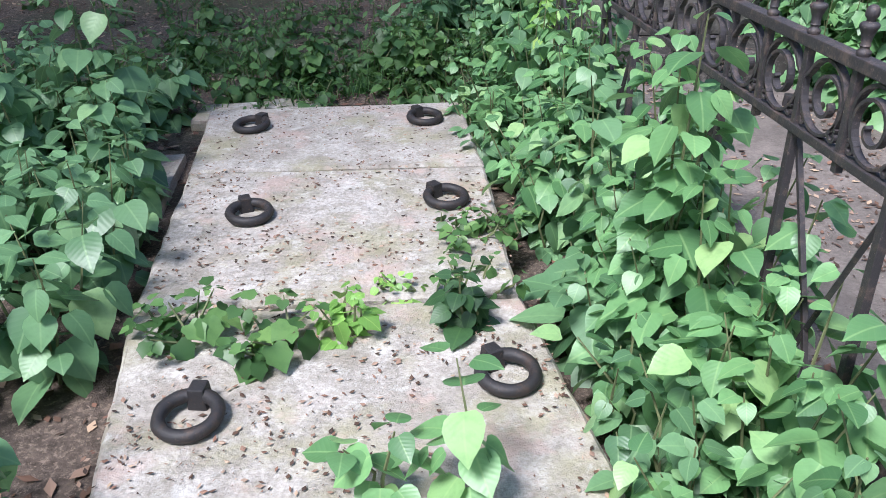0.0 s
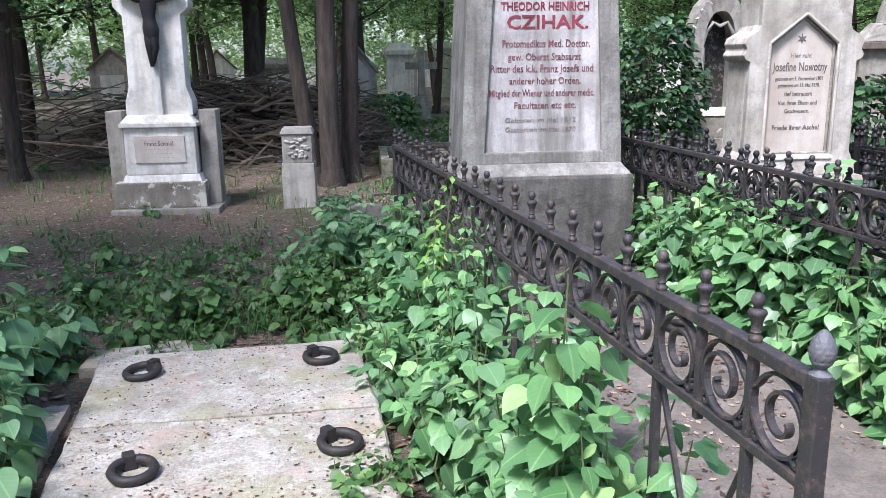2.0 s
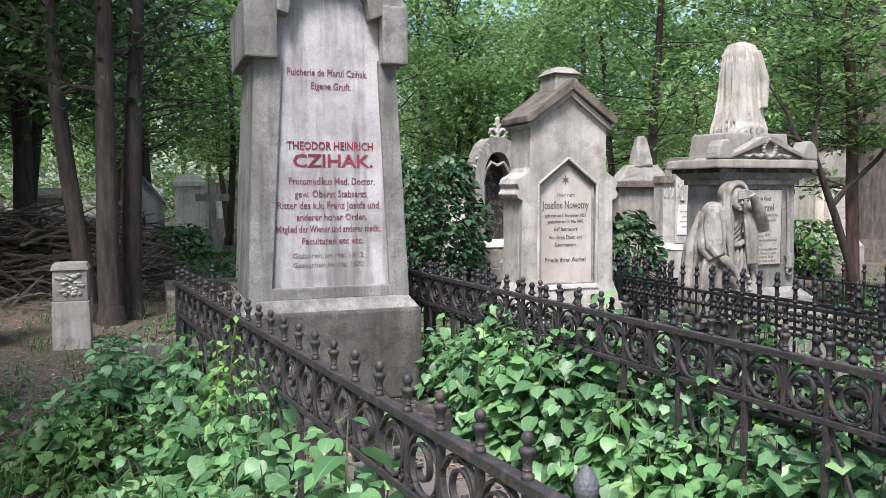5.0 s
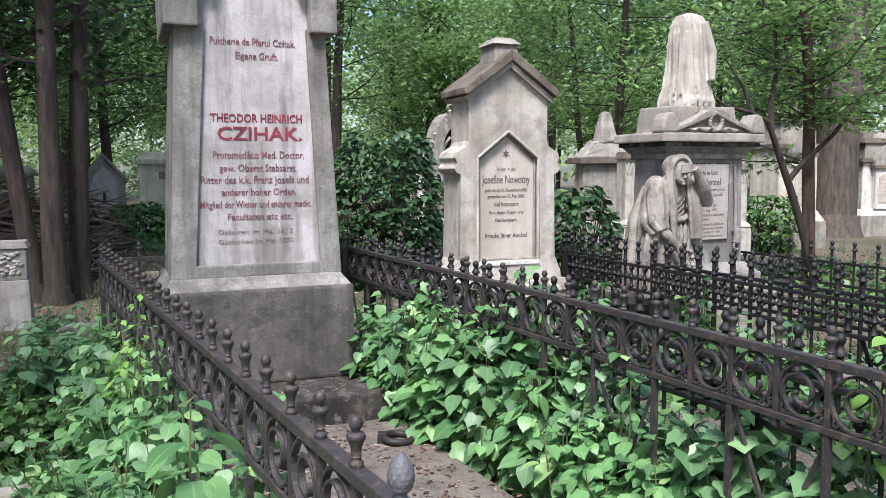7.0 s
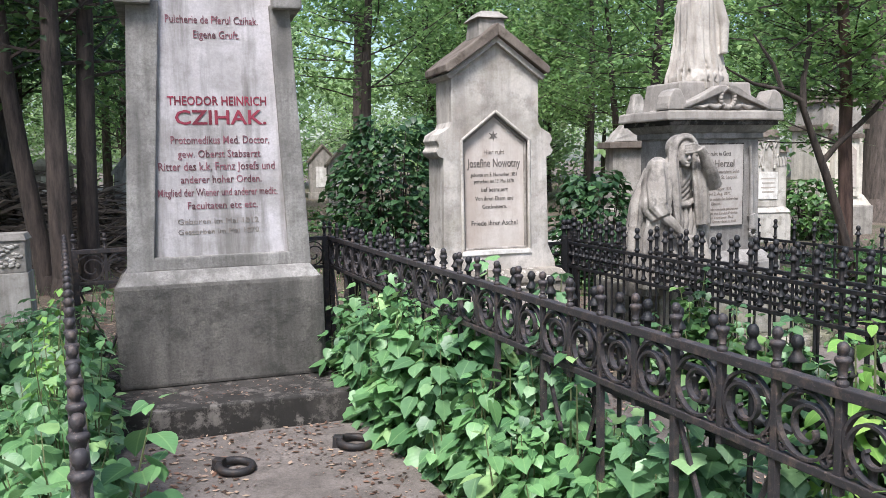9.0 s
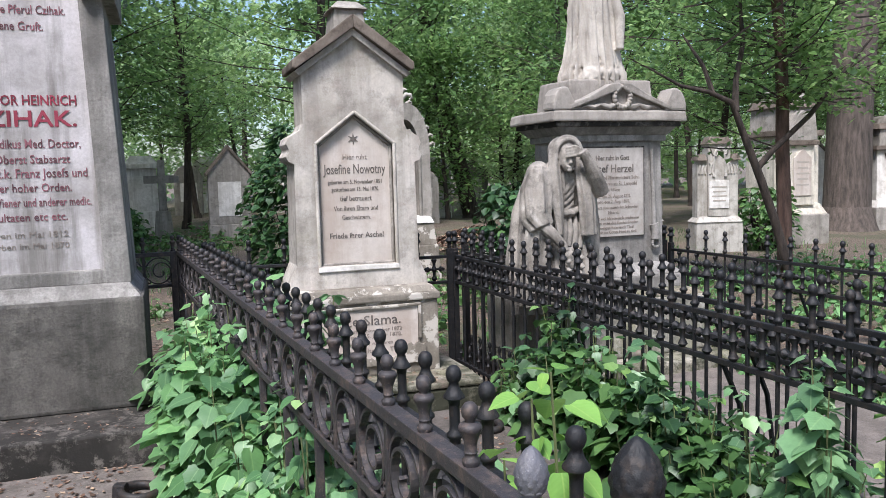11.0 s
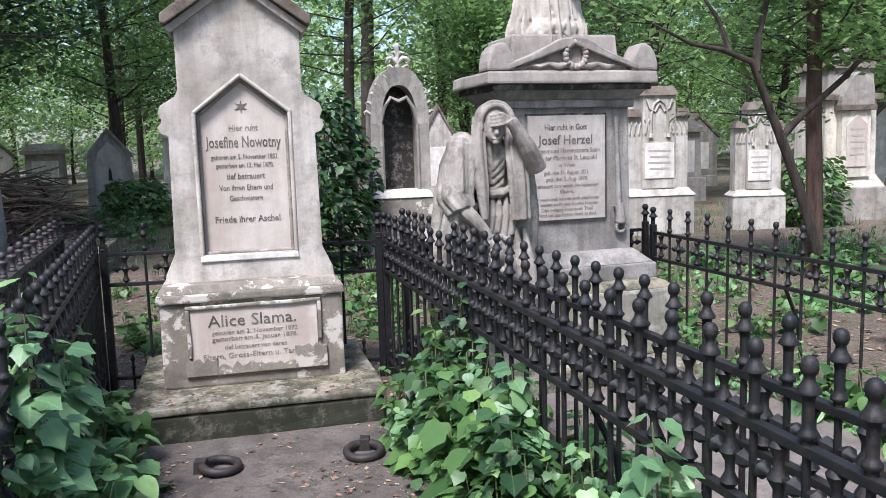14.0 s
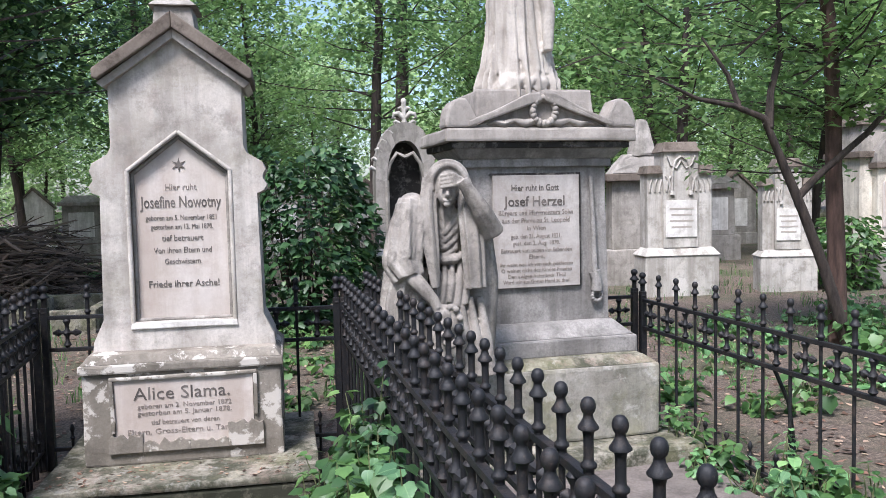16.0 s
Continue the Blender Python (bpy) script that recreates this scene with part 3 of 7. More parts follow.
def gabled_monument():
    """The cream stone with a roof and a pointed tablet."""
    t = thing("grave_monument", (1.88, 0.2, 0.0), "cream gabled gravestone with a pointed inscription tablet", "gravestone")
    y0 = 0.1
    # Mossy riser and tread also carry front shade and top light as colour.
    part("step", box(-0.622, 0.622, -0.352, 0.77, -0.05, 0.2), M_RISER, t, "dark mossy step with front shade in its colour", bevel=0.02, wear=0.009)
    part("step_tread", box(-0.63, 0.63, -0.36, 0.78, 0.2, 0.236), M_MOSSY, t, "pale worn tread with top light in its colour", bevel=0.012, wear=0.008)
    part("plinth", taper(-0.475, 0.465, -0.03, 0.62, 0.235, 0.695, 0.004), M_FLAKED, t, "plinth with flaking render", bevel=0.012, wear=0.006)
    part("plinth_cap", taper(-0.485, 0.475, -0.045, 0.63, 0.69, 0.735, 0.0), M_FLAKED, t, bevel=0.01, wear=0.004)
    part("cap_slope", taper(-0.475, 0.465, -0.035, 0.62, 0.735, 0.775, 0.03), M_FLAKED, t, bevel=0.006, wear=0.003)
    out = [(-0.44, 0.77), (-0.435, 0.82), (-0.385, 0.93), (-0.375, 1.54)]
    out += [(-0.41, 1.555), (-0.425, 1.585), (-0.405, 1.615), (-0.405, 1.63), (-0.42, 1.66), (-0.405, 1.7), (-0.33, 1.745), (-0.315, 1.78), (-0.315, 2.08)]
    half = [(0.0, 2.34)]
    out_r = [(-x, z) for x, z in reversed(out)]
    # die with an opening for the tablet, as a frame of two halves and a back
    part("die", profile((out + half + out_r)[::-1], y0 + 0.05, 0.43), M_RENDER, t, "cream rendered die with worn edges", bevel=0.008, wear=0.004)
    inner = [(-0.245, 0.905), (-0.245, 1.66), (0.0, 1.85), (0.245, 1.66), (0.245, 0.905)]
    left = [(0.0, 0.775)] + out + [(0, 2.32)] + [(0.0, 1.85), (-0.245, 1.66), (-0.245, 0.905), (0.0, 0.905)]
    frame_geo = Geo()
    for side in (left[::-1], [(-x, z) for x, z in left]):
        n = len(side)
        v = [(x, y0, z) for x, z in side] + [(x, y0 + 0.05, z) for x, z in side]
        f = [tuple(range(n)), tuple(range(2 * n - 1, n - 1, -1))]
        f += [(i, i + n, (i + 1) % n + n, (i + 1) % n) for i in range(n) if abs(side[i][0]) + abs(side[(i + 1) % n][0]) > 1e-6]
        frame_geo.add(v, f)
    part("facing", frame_geo, M_RENDER, t, bevel=0.003)
    # moulding round the tablet
    for (xa, za), (xb, zb) in zip(inner, inner[1:] + inner[:1]):
        part("moulding", tube([(xa, y0 + 0.004, za), (xb, y0 + 0.004, zb)], 0.012, 8), M_RENDER, t, smooth=True)
        k = 0.93
        part("inner_moulding", tube([(xa * k, y0 + 0.036, 1.28 + (za - 1.28) * 0.965), (xb * k, y0 + 0.036, 1.28 + (zb - 1.28) * 0.965)], 0.011, 8), M_FIGURE, t, smooth=True)
    tablet = part("tablet", profile([(-0.24, 0.91), (-0.24, 1.655), (0, 1.842), (0.24, 1.655), (0.24, 0.91)][::-1], y0 + 0.04, y0 + 0.049), M_TABLET, t, "pale pointed marble tablet with dark lettering")
    part("sill_chip", taper(-0.255, 0.255, y0 - 0.012, y0 + 0.02, 0.88, 0.912, 0.004), M_WHITE, t, bevel=0.005, wear=0.004)
    # roof
    for s in (-1, 1):
        o = [(0.0, 2.345), (s * 0.35, 2.1), (s * 0.372, 2.105), (s * 0.372, 2.148), (0.0, 2.425)]
        part("roof_slope", profile(o if s > 0 else o[::-1], 0.03, 0.5), M_ROOF, t, "mossy stone roof slope", bevel=0.007, wear=0.004)
        o = [(0.0, 2.3), (s * 0.33, 2.06), (s * 0.36, 2.085), (0.0, 2.346)]
        part("cornice", profile(o if s > 0 else o[::-1], 0.065, 0.46), M_RENDER, t, bevel=0.004)
    part("ridge_block", taper(-0.105, 0.105, 0.13, 0.4, 2.34, 2.47, 0.015), M_OLD, t, bevel=0.012, wear=0.005)
    part("ridge_cap", taper(-0.12, 0.12, 0.115, 0.415, 2.47, 2.525, 0.06), M_OLD, t, bevel=0.012, wear=0.004)
    pts = []
    for i in range(12):
        a = math.pi / 2 + math.tau * i / 12
        r = 0.036 if i % 2 == 0 else 0.012
        pts.append((-0.004 + r * math.cos(a), 1.69 + r * math.sin(a)))
    part("star", profile(pts[::-1], y0 + 0.036, y0 + 0.041), M_INK, tablet, "dark six-pointed star")
    yf = y0 + 0.0385
    lettering([("Hier ruht", 0.0, 1.565, 0.032, 0.15)], M_FADED, tablet, yf)
    lettering([("Josefine Nowotny", 0.0, 1.478, 0.058, 0.39), ("Friede ihrer Asche!", 0.0, 1.08, 0.034, 0.34)], M_INK, tablet, yf, weight=0.012)
    lettering([("geboren am 5. November 1851", 0.0, 1.415, 0.026, 0.34), ("gestorben am 13. Mai 1870.", 0.0, 1.37, 0.026, 0.3), ("tief betrauert", 0.0, 1.31, 0.032, 0.2),
               ("Von ihren Eltern und", 0.0, 1.25, 0.03, 0.28), ("Geschwistern.", 0.0, 1.195, 0.028, 0.18)], M_INK, tablet, yf)
    lower = part("lower_tablet", box(-0.325, 0.325, -0.036, -0.02, 0.33, 0.655), M_TABLET, t, "pale lower tablet in a moulded rim", bevel=0.003)
    for g in (box(-0.345, 0.345, -0.05, -0.02, 0.6555, 0.672), box(-0.345, -0.3255, -0.05, -0.02, 0.4, 0.655), box(0.3255, 0.345, -0.05, -0.02, 0.45, 0.655)):
        part("tablet_rim", g, M_FLAKED, t, bevel=0.005, wear=0.004)
    rnd = random.Random(14)
    for x0, x1, z0, z1 in ((-0.36, -0.2, 0.3, 0.385), (-0.2, 0.02, 0.3, 0.35), (0.02, 0.2, 0.3, 0.345), (0.2, 0.37, 0.3, 0.42)):
        n = 9
        top = [(x0 + (x1 - x0) * i / n, z1 + 0.03 * noise.noise((x0 * 9 + i, 3, 5)) + 0.012 * rnd.uniform(-1, 1)) for i in range(n + 1)]
        part("plaster_patch", profile([(x0, z0)] + top + [(x1, z0)], -0.046, -0.022), M_FLAKED, t, "crumbling plaster remnant", bevel=0.003)
    lettering([("Alice Slama.", -0.01, 0.555, 0.062, 0.45)], M_INK, lower, -0.0375)
    lettering([("geboren am 2. November 1872", 0.0, 0.512, 0.024, 0.44), ("gestorben am 5. Januar 1878.", 0.0, 0.478, 0.024, 0.44), ("tief betrauert von deren", 0.0, 0.432, 0.024, 0.32),
               ("Eltern, Gross-Eltern u. Tanten.", 0.0, 0.385, 0.028, 0.54)], M_FADED, lower, -0.0375)


def drape(rows, folds, depth, sides=72, seed=0.0, lean=(0, 0), bulge=None):
    """A robe: (z, rx, ry, cx, cy) rows with folds round it."""
    v, f = [], []
    for z, rx, ry, cx, cy in rows:
        for i in range(sides):
            a = math.tau * i / sides
            w = a * folds / 2 + 1.3 * noise.noise((math.cos(a) * 1.5, math.sin(a) * 1.5, z * 1.6 + seed)) + z * 0.8
            k = 1 + depth * (abs(math.sin(w)) - 0.6) + 0.5 * depth * math.sin(w * 2.7 + seed)
            v.append((cx + rx * k * math.cos(a), cy + ry * k * math.sin(a), z))
    n = len(rows)
    for k in range(n - 1):
        f += [(k * sides + i, k * sides + (i + 1) % sides, (k + 1) * sides + (i + 1) % sides, (k + 1) * sides + i) for i in range(sides)]
    f += [tuple(range(sides - 1, -1, -1)), tuple((n - 1) * sides + i for i in range(sides))]
    return Geo().add(v, f)


def pleat(points, radii, waves, depth, twist=0.0, squash=1.0, sides=48, steps=40):
    """A tube of cloth: waves of folds round it, turning by twist along its length."""
    rows = between([(*p, r) for p, r in zip(points, radii)], steps)
    v, f = [], []
    n = len(rows)
    for k, (x, y, z, r) in enumerate(rows):
        a, b = Vector(rows[max(k - 1, 0)][:3]), Vector(rows[min(k + 1, n - 1)][:3])
        d = (b - a).normalized()
        e = d.cross(Vector((0, 1, 0))).normalized()
        q = d.cross(e)
        for i in range(sides):
            t = math.tau * i / sides
            w = waves * t + twist * math.tau * k / n + 0.7 * noise.noise((x * 5 + math.cos(t), y * 5, z * 5))
            rr = r * (1 + depth * math.sin(w) + 0.4 * depth * math.sin(2.3 * w + 1))
            v.append(tuple(Vector((x, y, z)) + rr * (math.cos(t) * e + squash * math.sin(t) * q)))
    for k in range(n - 1):
        f += [(k * sides + i, k * sides + (i + 1) % sides, (k + 1) * sides + (i + 1) % sides, (k + 1) * sides + i) for i in range(sides)]
    f += [tuple(range(sides - 1, -1, -1)), tuple((n - 1) * sides + i for i in range(sides))]
    return Geo().add(v, f)


def ball(c, r, n=12):
    v, f = [], []
    for i in range(n + 1):
        p = math.pi * i / n
        for j in range(n * 2):
            a = math.pi * j / n
            v.append((c[0] + r[0] * math.sin(p) * math.cos(a), c[1] + r[1] * math.sin(p) * math.sin(a), c[2] + r[2] * math.cos(p)))
    s = n * 2
    for i in range(n):
        f += [(i * s + j, (i + 1) * s + j, (i + 1) * s + (j + 1) % s, i * s + (j + 1) % s) for j in range(s)]
    return Geo().add(v, f)


def between(rows, steps):
    """Even steps through a table of rows."""
    out = []
    for i in range(steps + 1):
        t = i / steps * (len(rows) - 1)
        k = min(int(t), len(rows) - 2)
        w = t - k
        out.append(tuple(a + (b - a) * w for a, b in zip(rows[k], rows[k + 1])))
    return out


def mourning_statue():
    """A veiled figure of stone, leaning on the monument; local origin at its foot."""
    g = Geo()
    g.join(drape(between([(0.0, 0.2, 0.15, 0.07, 0.02), (0.25, 0.185, 0.14, 0.06, 0.02), (0.48, 0.15, 0.115, 0.05, 0.03), (0.63, 0.115, 0.09, 0.04, 0.03), (0.76, 0.14, 0.1, 0.02, 0.02), (0.87, 0.16, 0.1, 0.0, 0.02), (0.94, 0.1, 0.08, 0.01, 0.0), (1.0, 0.05, 0.05, 0.03, -0.03)], 46), 17, 0.13, 120, 2.0))
    # bowed head: face, brow, nose and chin
    g.join(ball((0.045, -0.07, 1.01), (0.062, 0.075, 0.09)))
    g.join(ball((0.04, -0.11, 0.965), (0.045, 0.045, 0.06)))
    g.join(tube([(0.035, -0.155, 1.0), (0.033, -0.168, 0.965), (0.033, -0.16, 0.955)], [0.008, 0.013, 0.01], 6))
    g.join(ball((0.033, -0.145, 0.918), (0.02, 0.018, 0.016), 6))
    g.join(tube([(0.01, -0.15, 0.94), (0.033, -0.158, 0.936), (0.055, -0.15, 0.94)], 0.007, 5))
    # hood and the long edges of the veil
    g.join(ball((0.05, -0.01, 1.045), (0.1, 0.105, 0.105)))
    for k, (r, dz) in enumerate(((0.1, 0.0), (0.088, -0.006))):
        arc = [(0.05 + r * math.sin(a), -0.085 - 0.012 * k, 1.03 + dz + (r + 0.012) * math.cos(a)) for a in [-1.9 + 3.8 * i / 20 for i in range(21)]]
        g.join(tube(arc, 0.017, 7))
    g.join(pleat([(-0.045, -0.07, 1.06), (-0.06, -0.1, 0.9), (-0.05, -0.125, 0.68), (-0.035, -0.135, 0.48)], [0.035, 0.045, 0.04, 0.022], 5, 0.15, 0.2, 0.75))
    g.join(pleat([(0.135, -0.06, 1.05), (0.15, -0.1, 0.88), (0.165, -0.125, 0.68), (0.175, -0.13, 0.47)], [0.034, 0.05, 0.056, 0.05], 7, 0.17, -0.15, 0.7))
    # raised arm with the hand over the brow
    g.join(tube([(0.14, 0.0, 0.9), (0.22, -0.06, 0.82), (0.265, -0.115, 0.76)], [0.07, 0.065, 0.06], 10))
    g.join(tube([(0.27, -0.115, 0.76), (0.2, -0.17, 0.88), (0.125, -0.195, 1.0), (0.1, -0.195, 1.04)], [0.062, 0.052, 0.034, 0.034], 10))
    for k in range(4):
        z = 1.075 - 0.02 * k
        g.join(tube([(0.1, -0.19, 1.045 - 0.01 * k), (0.055, -0.185, z), (0.0, -0.155, z - 0.01)], [0.014, 0.012, 0.009], 6))
    # shoulder and mantle over the hanging arm
    g.join(ball((-0.13, -0.01, 0.89), (0.085, 0.09, 0.095)))
    g.join(tube([(-0.14, -0.03, 0.91), (-0.185, -0.06, 0.72), (-0.19, -0.1, 0.58)], [0.085, 0.085, 0.07], 12))
    g.join(tube([(-0.19, -0.11, 0.58), (-0.12, -0.17, 0.5), (-0.055, -0.205, 0.42), (-0.04, -0.215, 0.38)], [0.046, 0.042, 0.031, 0.026], 10))
    for k in range(5):
        g.join(tube([(-0.06 + 0.013 * k, -0.21, 0.4), (-0.045 + 0.015 * k, -0.235, 0.355), (-0.035 + 0.014 * k, -0.23, 0.315)], [0.012, 0.011, 0.008], 6))
    g.join(pleat([(-0.12, -0.02, 0.93), (-0.165, -0.05, 0.78), (-0.195, -0.08, 0.62), (-0.17, -0.12, 0.53)], [0.085, 0.105, 0.105, 0.08], 7, 0.1, 0.9))
    g.join(pleat([(-0.15, -0.06, 0.6), (-0.19, -0.06, 0.4), (-0.2, -0.05, 0.2), (-0.2, -0.04, 0.0)], [0.09, 0.1, 0.105, 0.105], 7, 0.16, 0.5, 0.8))
    # bodice folds, girdle and overfold, sunk into the cloth
    for k in range(4):
        g.join(tube([(0.13 - 0.01 * k, -0.05, 0.91 - 0.045 * k), (0.085, -0.072, 0.83 - 0.05 * k), (0.03, -0.08, 0.765 - 0.04 * k), (-0.03, -0.066, 0.745 - 0.032 * k)], [0.012, 0.017, 0.016, 0.01], 7))
    for k in range(3):
        g.join(tube([(-0.03, -0.06, 0.9 - 0.05 * k), (0.0, -0.075, 0.82 - 0.05 * k), (0.03, -0.082, 0.775 - 0.045 * k)], [0.01, 0.014, 0.012], 7))
    g.join(tube([(-0.05, -0.06, 0.645), (0.02, -0.082, 0.622), (0.08, -0.085, 0.625), (0.15, -0.06, 0.66)], [0.02, 0.027, 0.027, 0.02], 8))
    for k in range(5):
        x = -0.025 + 0.04 * k
        g.join(tube([(x + 0.012, -0.07, 0.62), (x + 0.004, -0.098, 0.5), (x - 0.012, -0.1, 0.37 + 0.014 * (k % 3))], [0.012, 0.021, 0.017], 8))
    # skirt, and the smooth cloth that falls beside it
    for k in range(6):
        x = -0.06 + 0.055 * k
        g.join(tube([(x * 0.9 + 0.01, -0.085, 0.42), (x + 0.014, -0.12, 0.2), (x * 1.1 + 0.01, -0.13, 0.0)], [0.016, 0.029, 0.03], 8))
    g.join(pleat([(0.22, 0.0, 0.72), (0.235, 0.0, 0.5), (0.22, 0.0, 0.25), (0.2, 0.0, 0.0)], [0.075, 0.085, 0.085, 0.08], 3, 0.06, 0.3, 0.8))
    # the mantle that falls behind her to the plinth
    g.join(pleat([(-0.08, 0.1, 0.88), (-0.14, 0.13, 0.62), (-0.17, 0.13, 0.3), (-0.18, 0.1, -0.08)], [0.08, 0.115, 0.13, 0.14], 8, 0.12, 0.6))
    # wreath in the hand
    for k in range(30):
        a = math.tau * k / 30
        g.join(ball((0.025 + 0.05 * math.cos(a), -0.215 + 0.014 * math.sin(k * 2.1), 0.29 + 0.1 * math.sin(a)), (0.02, 0.019, 0.017), 5))
    g.v = [(0.98 * x if x > 0 else 0.92 * x, 0.95 * y, 0.93 * z) for x, y, z in g.v]
    ob = single("mourning_statue", g, M_FIGURE, (3.13, 0.1, 0.61), "weathered stone statue of a veiled mourner leaning down", "statue", smooth=True)
    mod = ob.modifiers.new("fuse", "REMESH")
    mod.mode, mod.voxel_size, mod.use_smooth_shade = "VOXEL", 0.0045, True
    sm = ob.modifiers.new("soften", "SMOOTH")
    sm.factor, sm.iterations = 0.5, 3


def draped_statue():
    g = Geo()
    g.join(drape(between([(-0.05, 0.27, 0.25, 0.0, 0.0), (0.05, 0.27, 0.25, 0.0, 0.0), (0.14, 0.235, 0.22, 0.0, 0.0), (0.32, 0.2, 0.19, 0.0, 0.0), (0.55, 0.19, 0.175, 0.0, -0.01), (0.68, 0.175, 0.155, 0.0, -0.02), (0.755, 0.13, 0.12, 0.0, -0.02), (0.785, 0.03, 0.03, 0.0, -0.02)], 48), 19, 0.2, 150, 5.0))
    for k in range(8):
        a = -2.9 + 0.38 * k
        g.join(tube([(0.1 * math.cos(a), 0.1 * math.sin(a), 0.74), (0.19 * math.cos(a), 0.175 * math.sin(a), 0.6), (0.205 * math.cos(a + 0.12), 0.19 * math.sin(a + 0.12), 0.3), (0.24 * math.cos(a + 0.2), 0.23 * math.sin(a + 0.2), 0.1)], [0.02, 0.026, 0.028, 0.02], 8))
    rnd = random.Random(6)
    for k in range(34):
        a, l, z = rnd.uniform(0, math.tau), rnd.uniform(0.25, 0.6), rnd.uniform(0.02, 0.08)
        r = 0.27 - 0.4 * max(0.0, z - 0.03)
        g.join(tube([(r * 0.98 * math.cos(a), r * 0.93 * math.sin(a), 0.0), (r * math.cos(a + l * 0.5), r * 0.95 * math.sin(a + l * 0.5), z), (r * 0.92 * math.cos(a + l), r * 0.88 * math.sin(a + l), z * 0.4 + rnd.uniform(0, 0.08))], [0.022, rnd.uniform(0.02, 0.034), 0.018], 7))
    g.join(tube([(0.1, -0.17, 0.7), (0.17, -0.2, 0.45), (0.16, -0.22, 0.22)], [0.03, 0.05, 0.035], 8))
    g.v = [(0.84 * x, 0.72 * y, z) for x, y, z in g.v]
    ob = single("draped_statue", g, M_STATUE, (3.735, 0.68, 2.085), "headless pale stone figure in a long folded robe", "statue", smooth=True)
    mod = ob.modifiers.new("fuse", "REMESH")
    mod.mode, mod.voxel_size, mod.use_smooth_shade = "VOXEL", 0.007, True
    sm = ob.modifiers.new("soften", "SMOOTH")
    sm.factor, sm.iterations = 0.5, 2


def statue_monument():
    """The broad grey monument that carries the two figures."""
    t = thing("grave_monument", (3.775, 0.43, 0.0), "broad grey stone monument with a pediment and pale tablet", "gravestone", turn=4)
    part("foot_slab", box(-0.86, 0.74, -0.47, 0.72, -0.05, 0.165), M_MOSSY, t, "mossy foot slab", bevel=0.022, wear=0.01)
    part("lower_plinth", taper(-0.72, 0.6, -0.24, 0.64, 0.165, 0.565, 0.0), M_PLINTH, t, "stained lower plinth with green edges", bevel=0.018, wear=0.007)
    part("plinth_slope", taper(-0.71, 0.59, -0.23, 0.63, 0.565, 0.605, 0.05), M_MOSSY, t, bevel=0.01, wear=0.006)
    part("upper_plinth", taper(-0.54, 0.55, -0.09, 0.56, 0.6, 0.7, 0.0), M_GRANITE, t, bevel=0.012, wear=0.005)
    part("plinth_moulding", taper(-0.53, 0.54, -0.08, 0.55, 0.7, 0.785, 0.1, 0.08), M_GRANITE, t, bevel=0.014, wear=0.004)
    part("die", taper(-0.42, 0.43, 0.03, 0.44, 0.78, 1.7, 0.012), M_GRANITE, t, "grey streaked stone die", bevel=0.008, wear=0.003)
    part("die_frieze", taper(-0.435, 0.445, 0.015, 0.455, 1.655, 1.705, 0.0), M_GRANITE, t, bevel=0.008, wear=0.003)
    part("cornice_moulding", taper(-0.445, 0.455, 0.005, 0.465, 1.7, 1.76, -0.05), M_GRANITE, t, bevel=0.014, wear=0.003)
    part("cornice", taper(-0.515, 0.525, -0.055, 0.52, 1.755, 1.79, 0.0), M_STEP, t, "dark drip moulding", bevel=0.008, wear=0.003)
    part("cornice_top", taper(-0.55, 0.555, -0.085, 0.55, 1.79, 1.865, 0.006), M_LIME, t, bevel=0.014, wear=0.006)
    ped = [(-0.4, 1.865), (0.4, 1.865), (0.26, 1.93), (0.06, 2.02), (-0.04, 2.02), (-0.24, 1.93)]
    part("pediment", profile(ped, -0.045, 0.4), M_LIME, t, bevel=0.008, wear=0.004)
    for s in (-1, 1):
        o = [(s * 0.01, 2.008), (s * 0.01, 2.055), (s * 0.08, 2.048), (s * 0.28, 1.952), (s * 0.42, 1.9), (s * 0.42, 1.867), (s * 0.27, 1.918)]
        part("pediment_moulding", profile(o[::s], -0.085, 0.02), M_LIME, t, bevel=0.008, wear=0.004)
        o = [(s * 0.37, 1.866), (s * 0.55, 1.866)] + [(s * (0.455 + 0.095 * math.cos(a)), 1.885 + 0.14 * math.sin(a) + (0.02 if a > 2 else 0.0)) for a in (0.2, 0.6, 1.0, 1.4, 1.8)] + [(s * 0.41, 1.985), (s * 0.37, 1.91)]
        part("acroterion", profile(o[::-1] if s < 0 else o, -0.08, 0.07), M_LIME, t, "rounded corner ornament", bevel=0.014, wear=0.006)
    w = Geo()
    for k in range(34):
        a = math.tau * k / 34
        w.join(ball((0.01 + 0.066 * math.cos(a), -0.06 - 0.006 * (k % 2), 1.955 + 0.07 * math.sin(a)), (0.019, 0.022, 0.017 + 0.004 * (k % 3)), 5))
    part("wreath", w, M_LIME, t, "carved stone wreath", smooth=True)
    for s in (-1, 1):
        rb = tube([(s * 0.05, -0.055, 1.9), (s * 0.1, -0.065, 1.885), (s * 0.16, -0.05, 1.905), (s * 0.22, -0.062, 1.882), (s * 0.27, -0.055, 1.895), (s * 0.31, -0.05, 1.884)], [0.02, 0.024, 0.014, 0.021, 0.012, 0.005], 7)
        part("ribbon", rb, M_LIME, t, "carved fluttering ribbon", smooth=True)
    part("statue_base", taper(-0.35, 0.37, 0.05, 0.5, 1.86, 2.09, 0.02), M_LIME, t, bevel=0.014, wear=0.006)
    tablet = part("tablet", box(-0.265, 0.245, 0.012, 0.036, 0.985, 1.61), M_TABLET_GREY, t, "pale stone tablet with worn dark lettering", bevel=0.003)
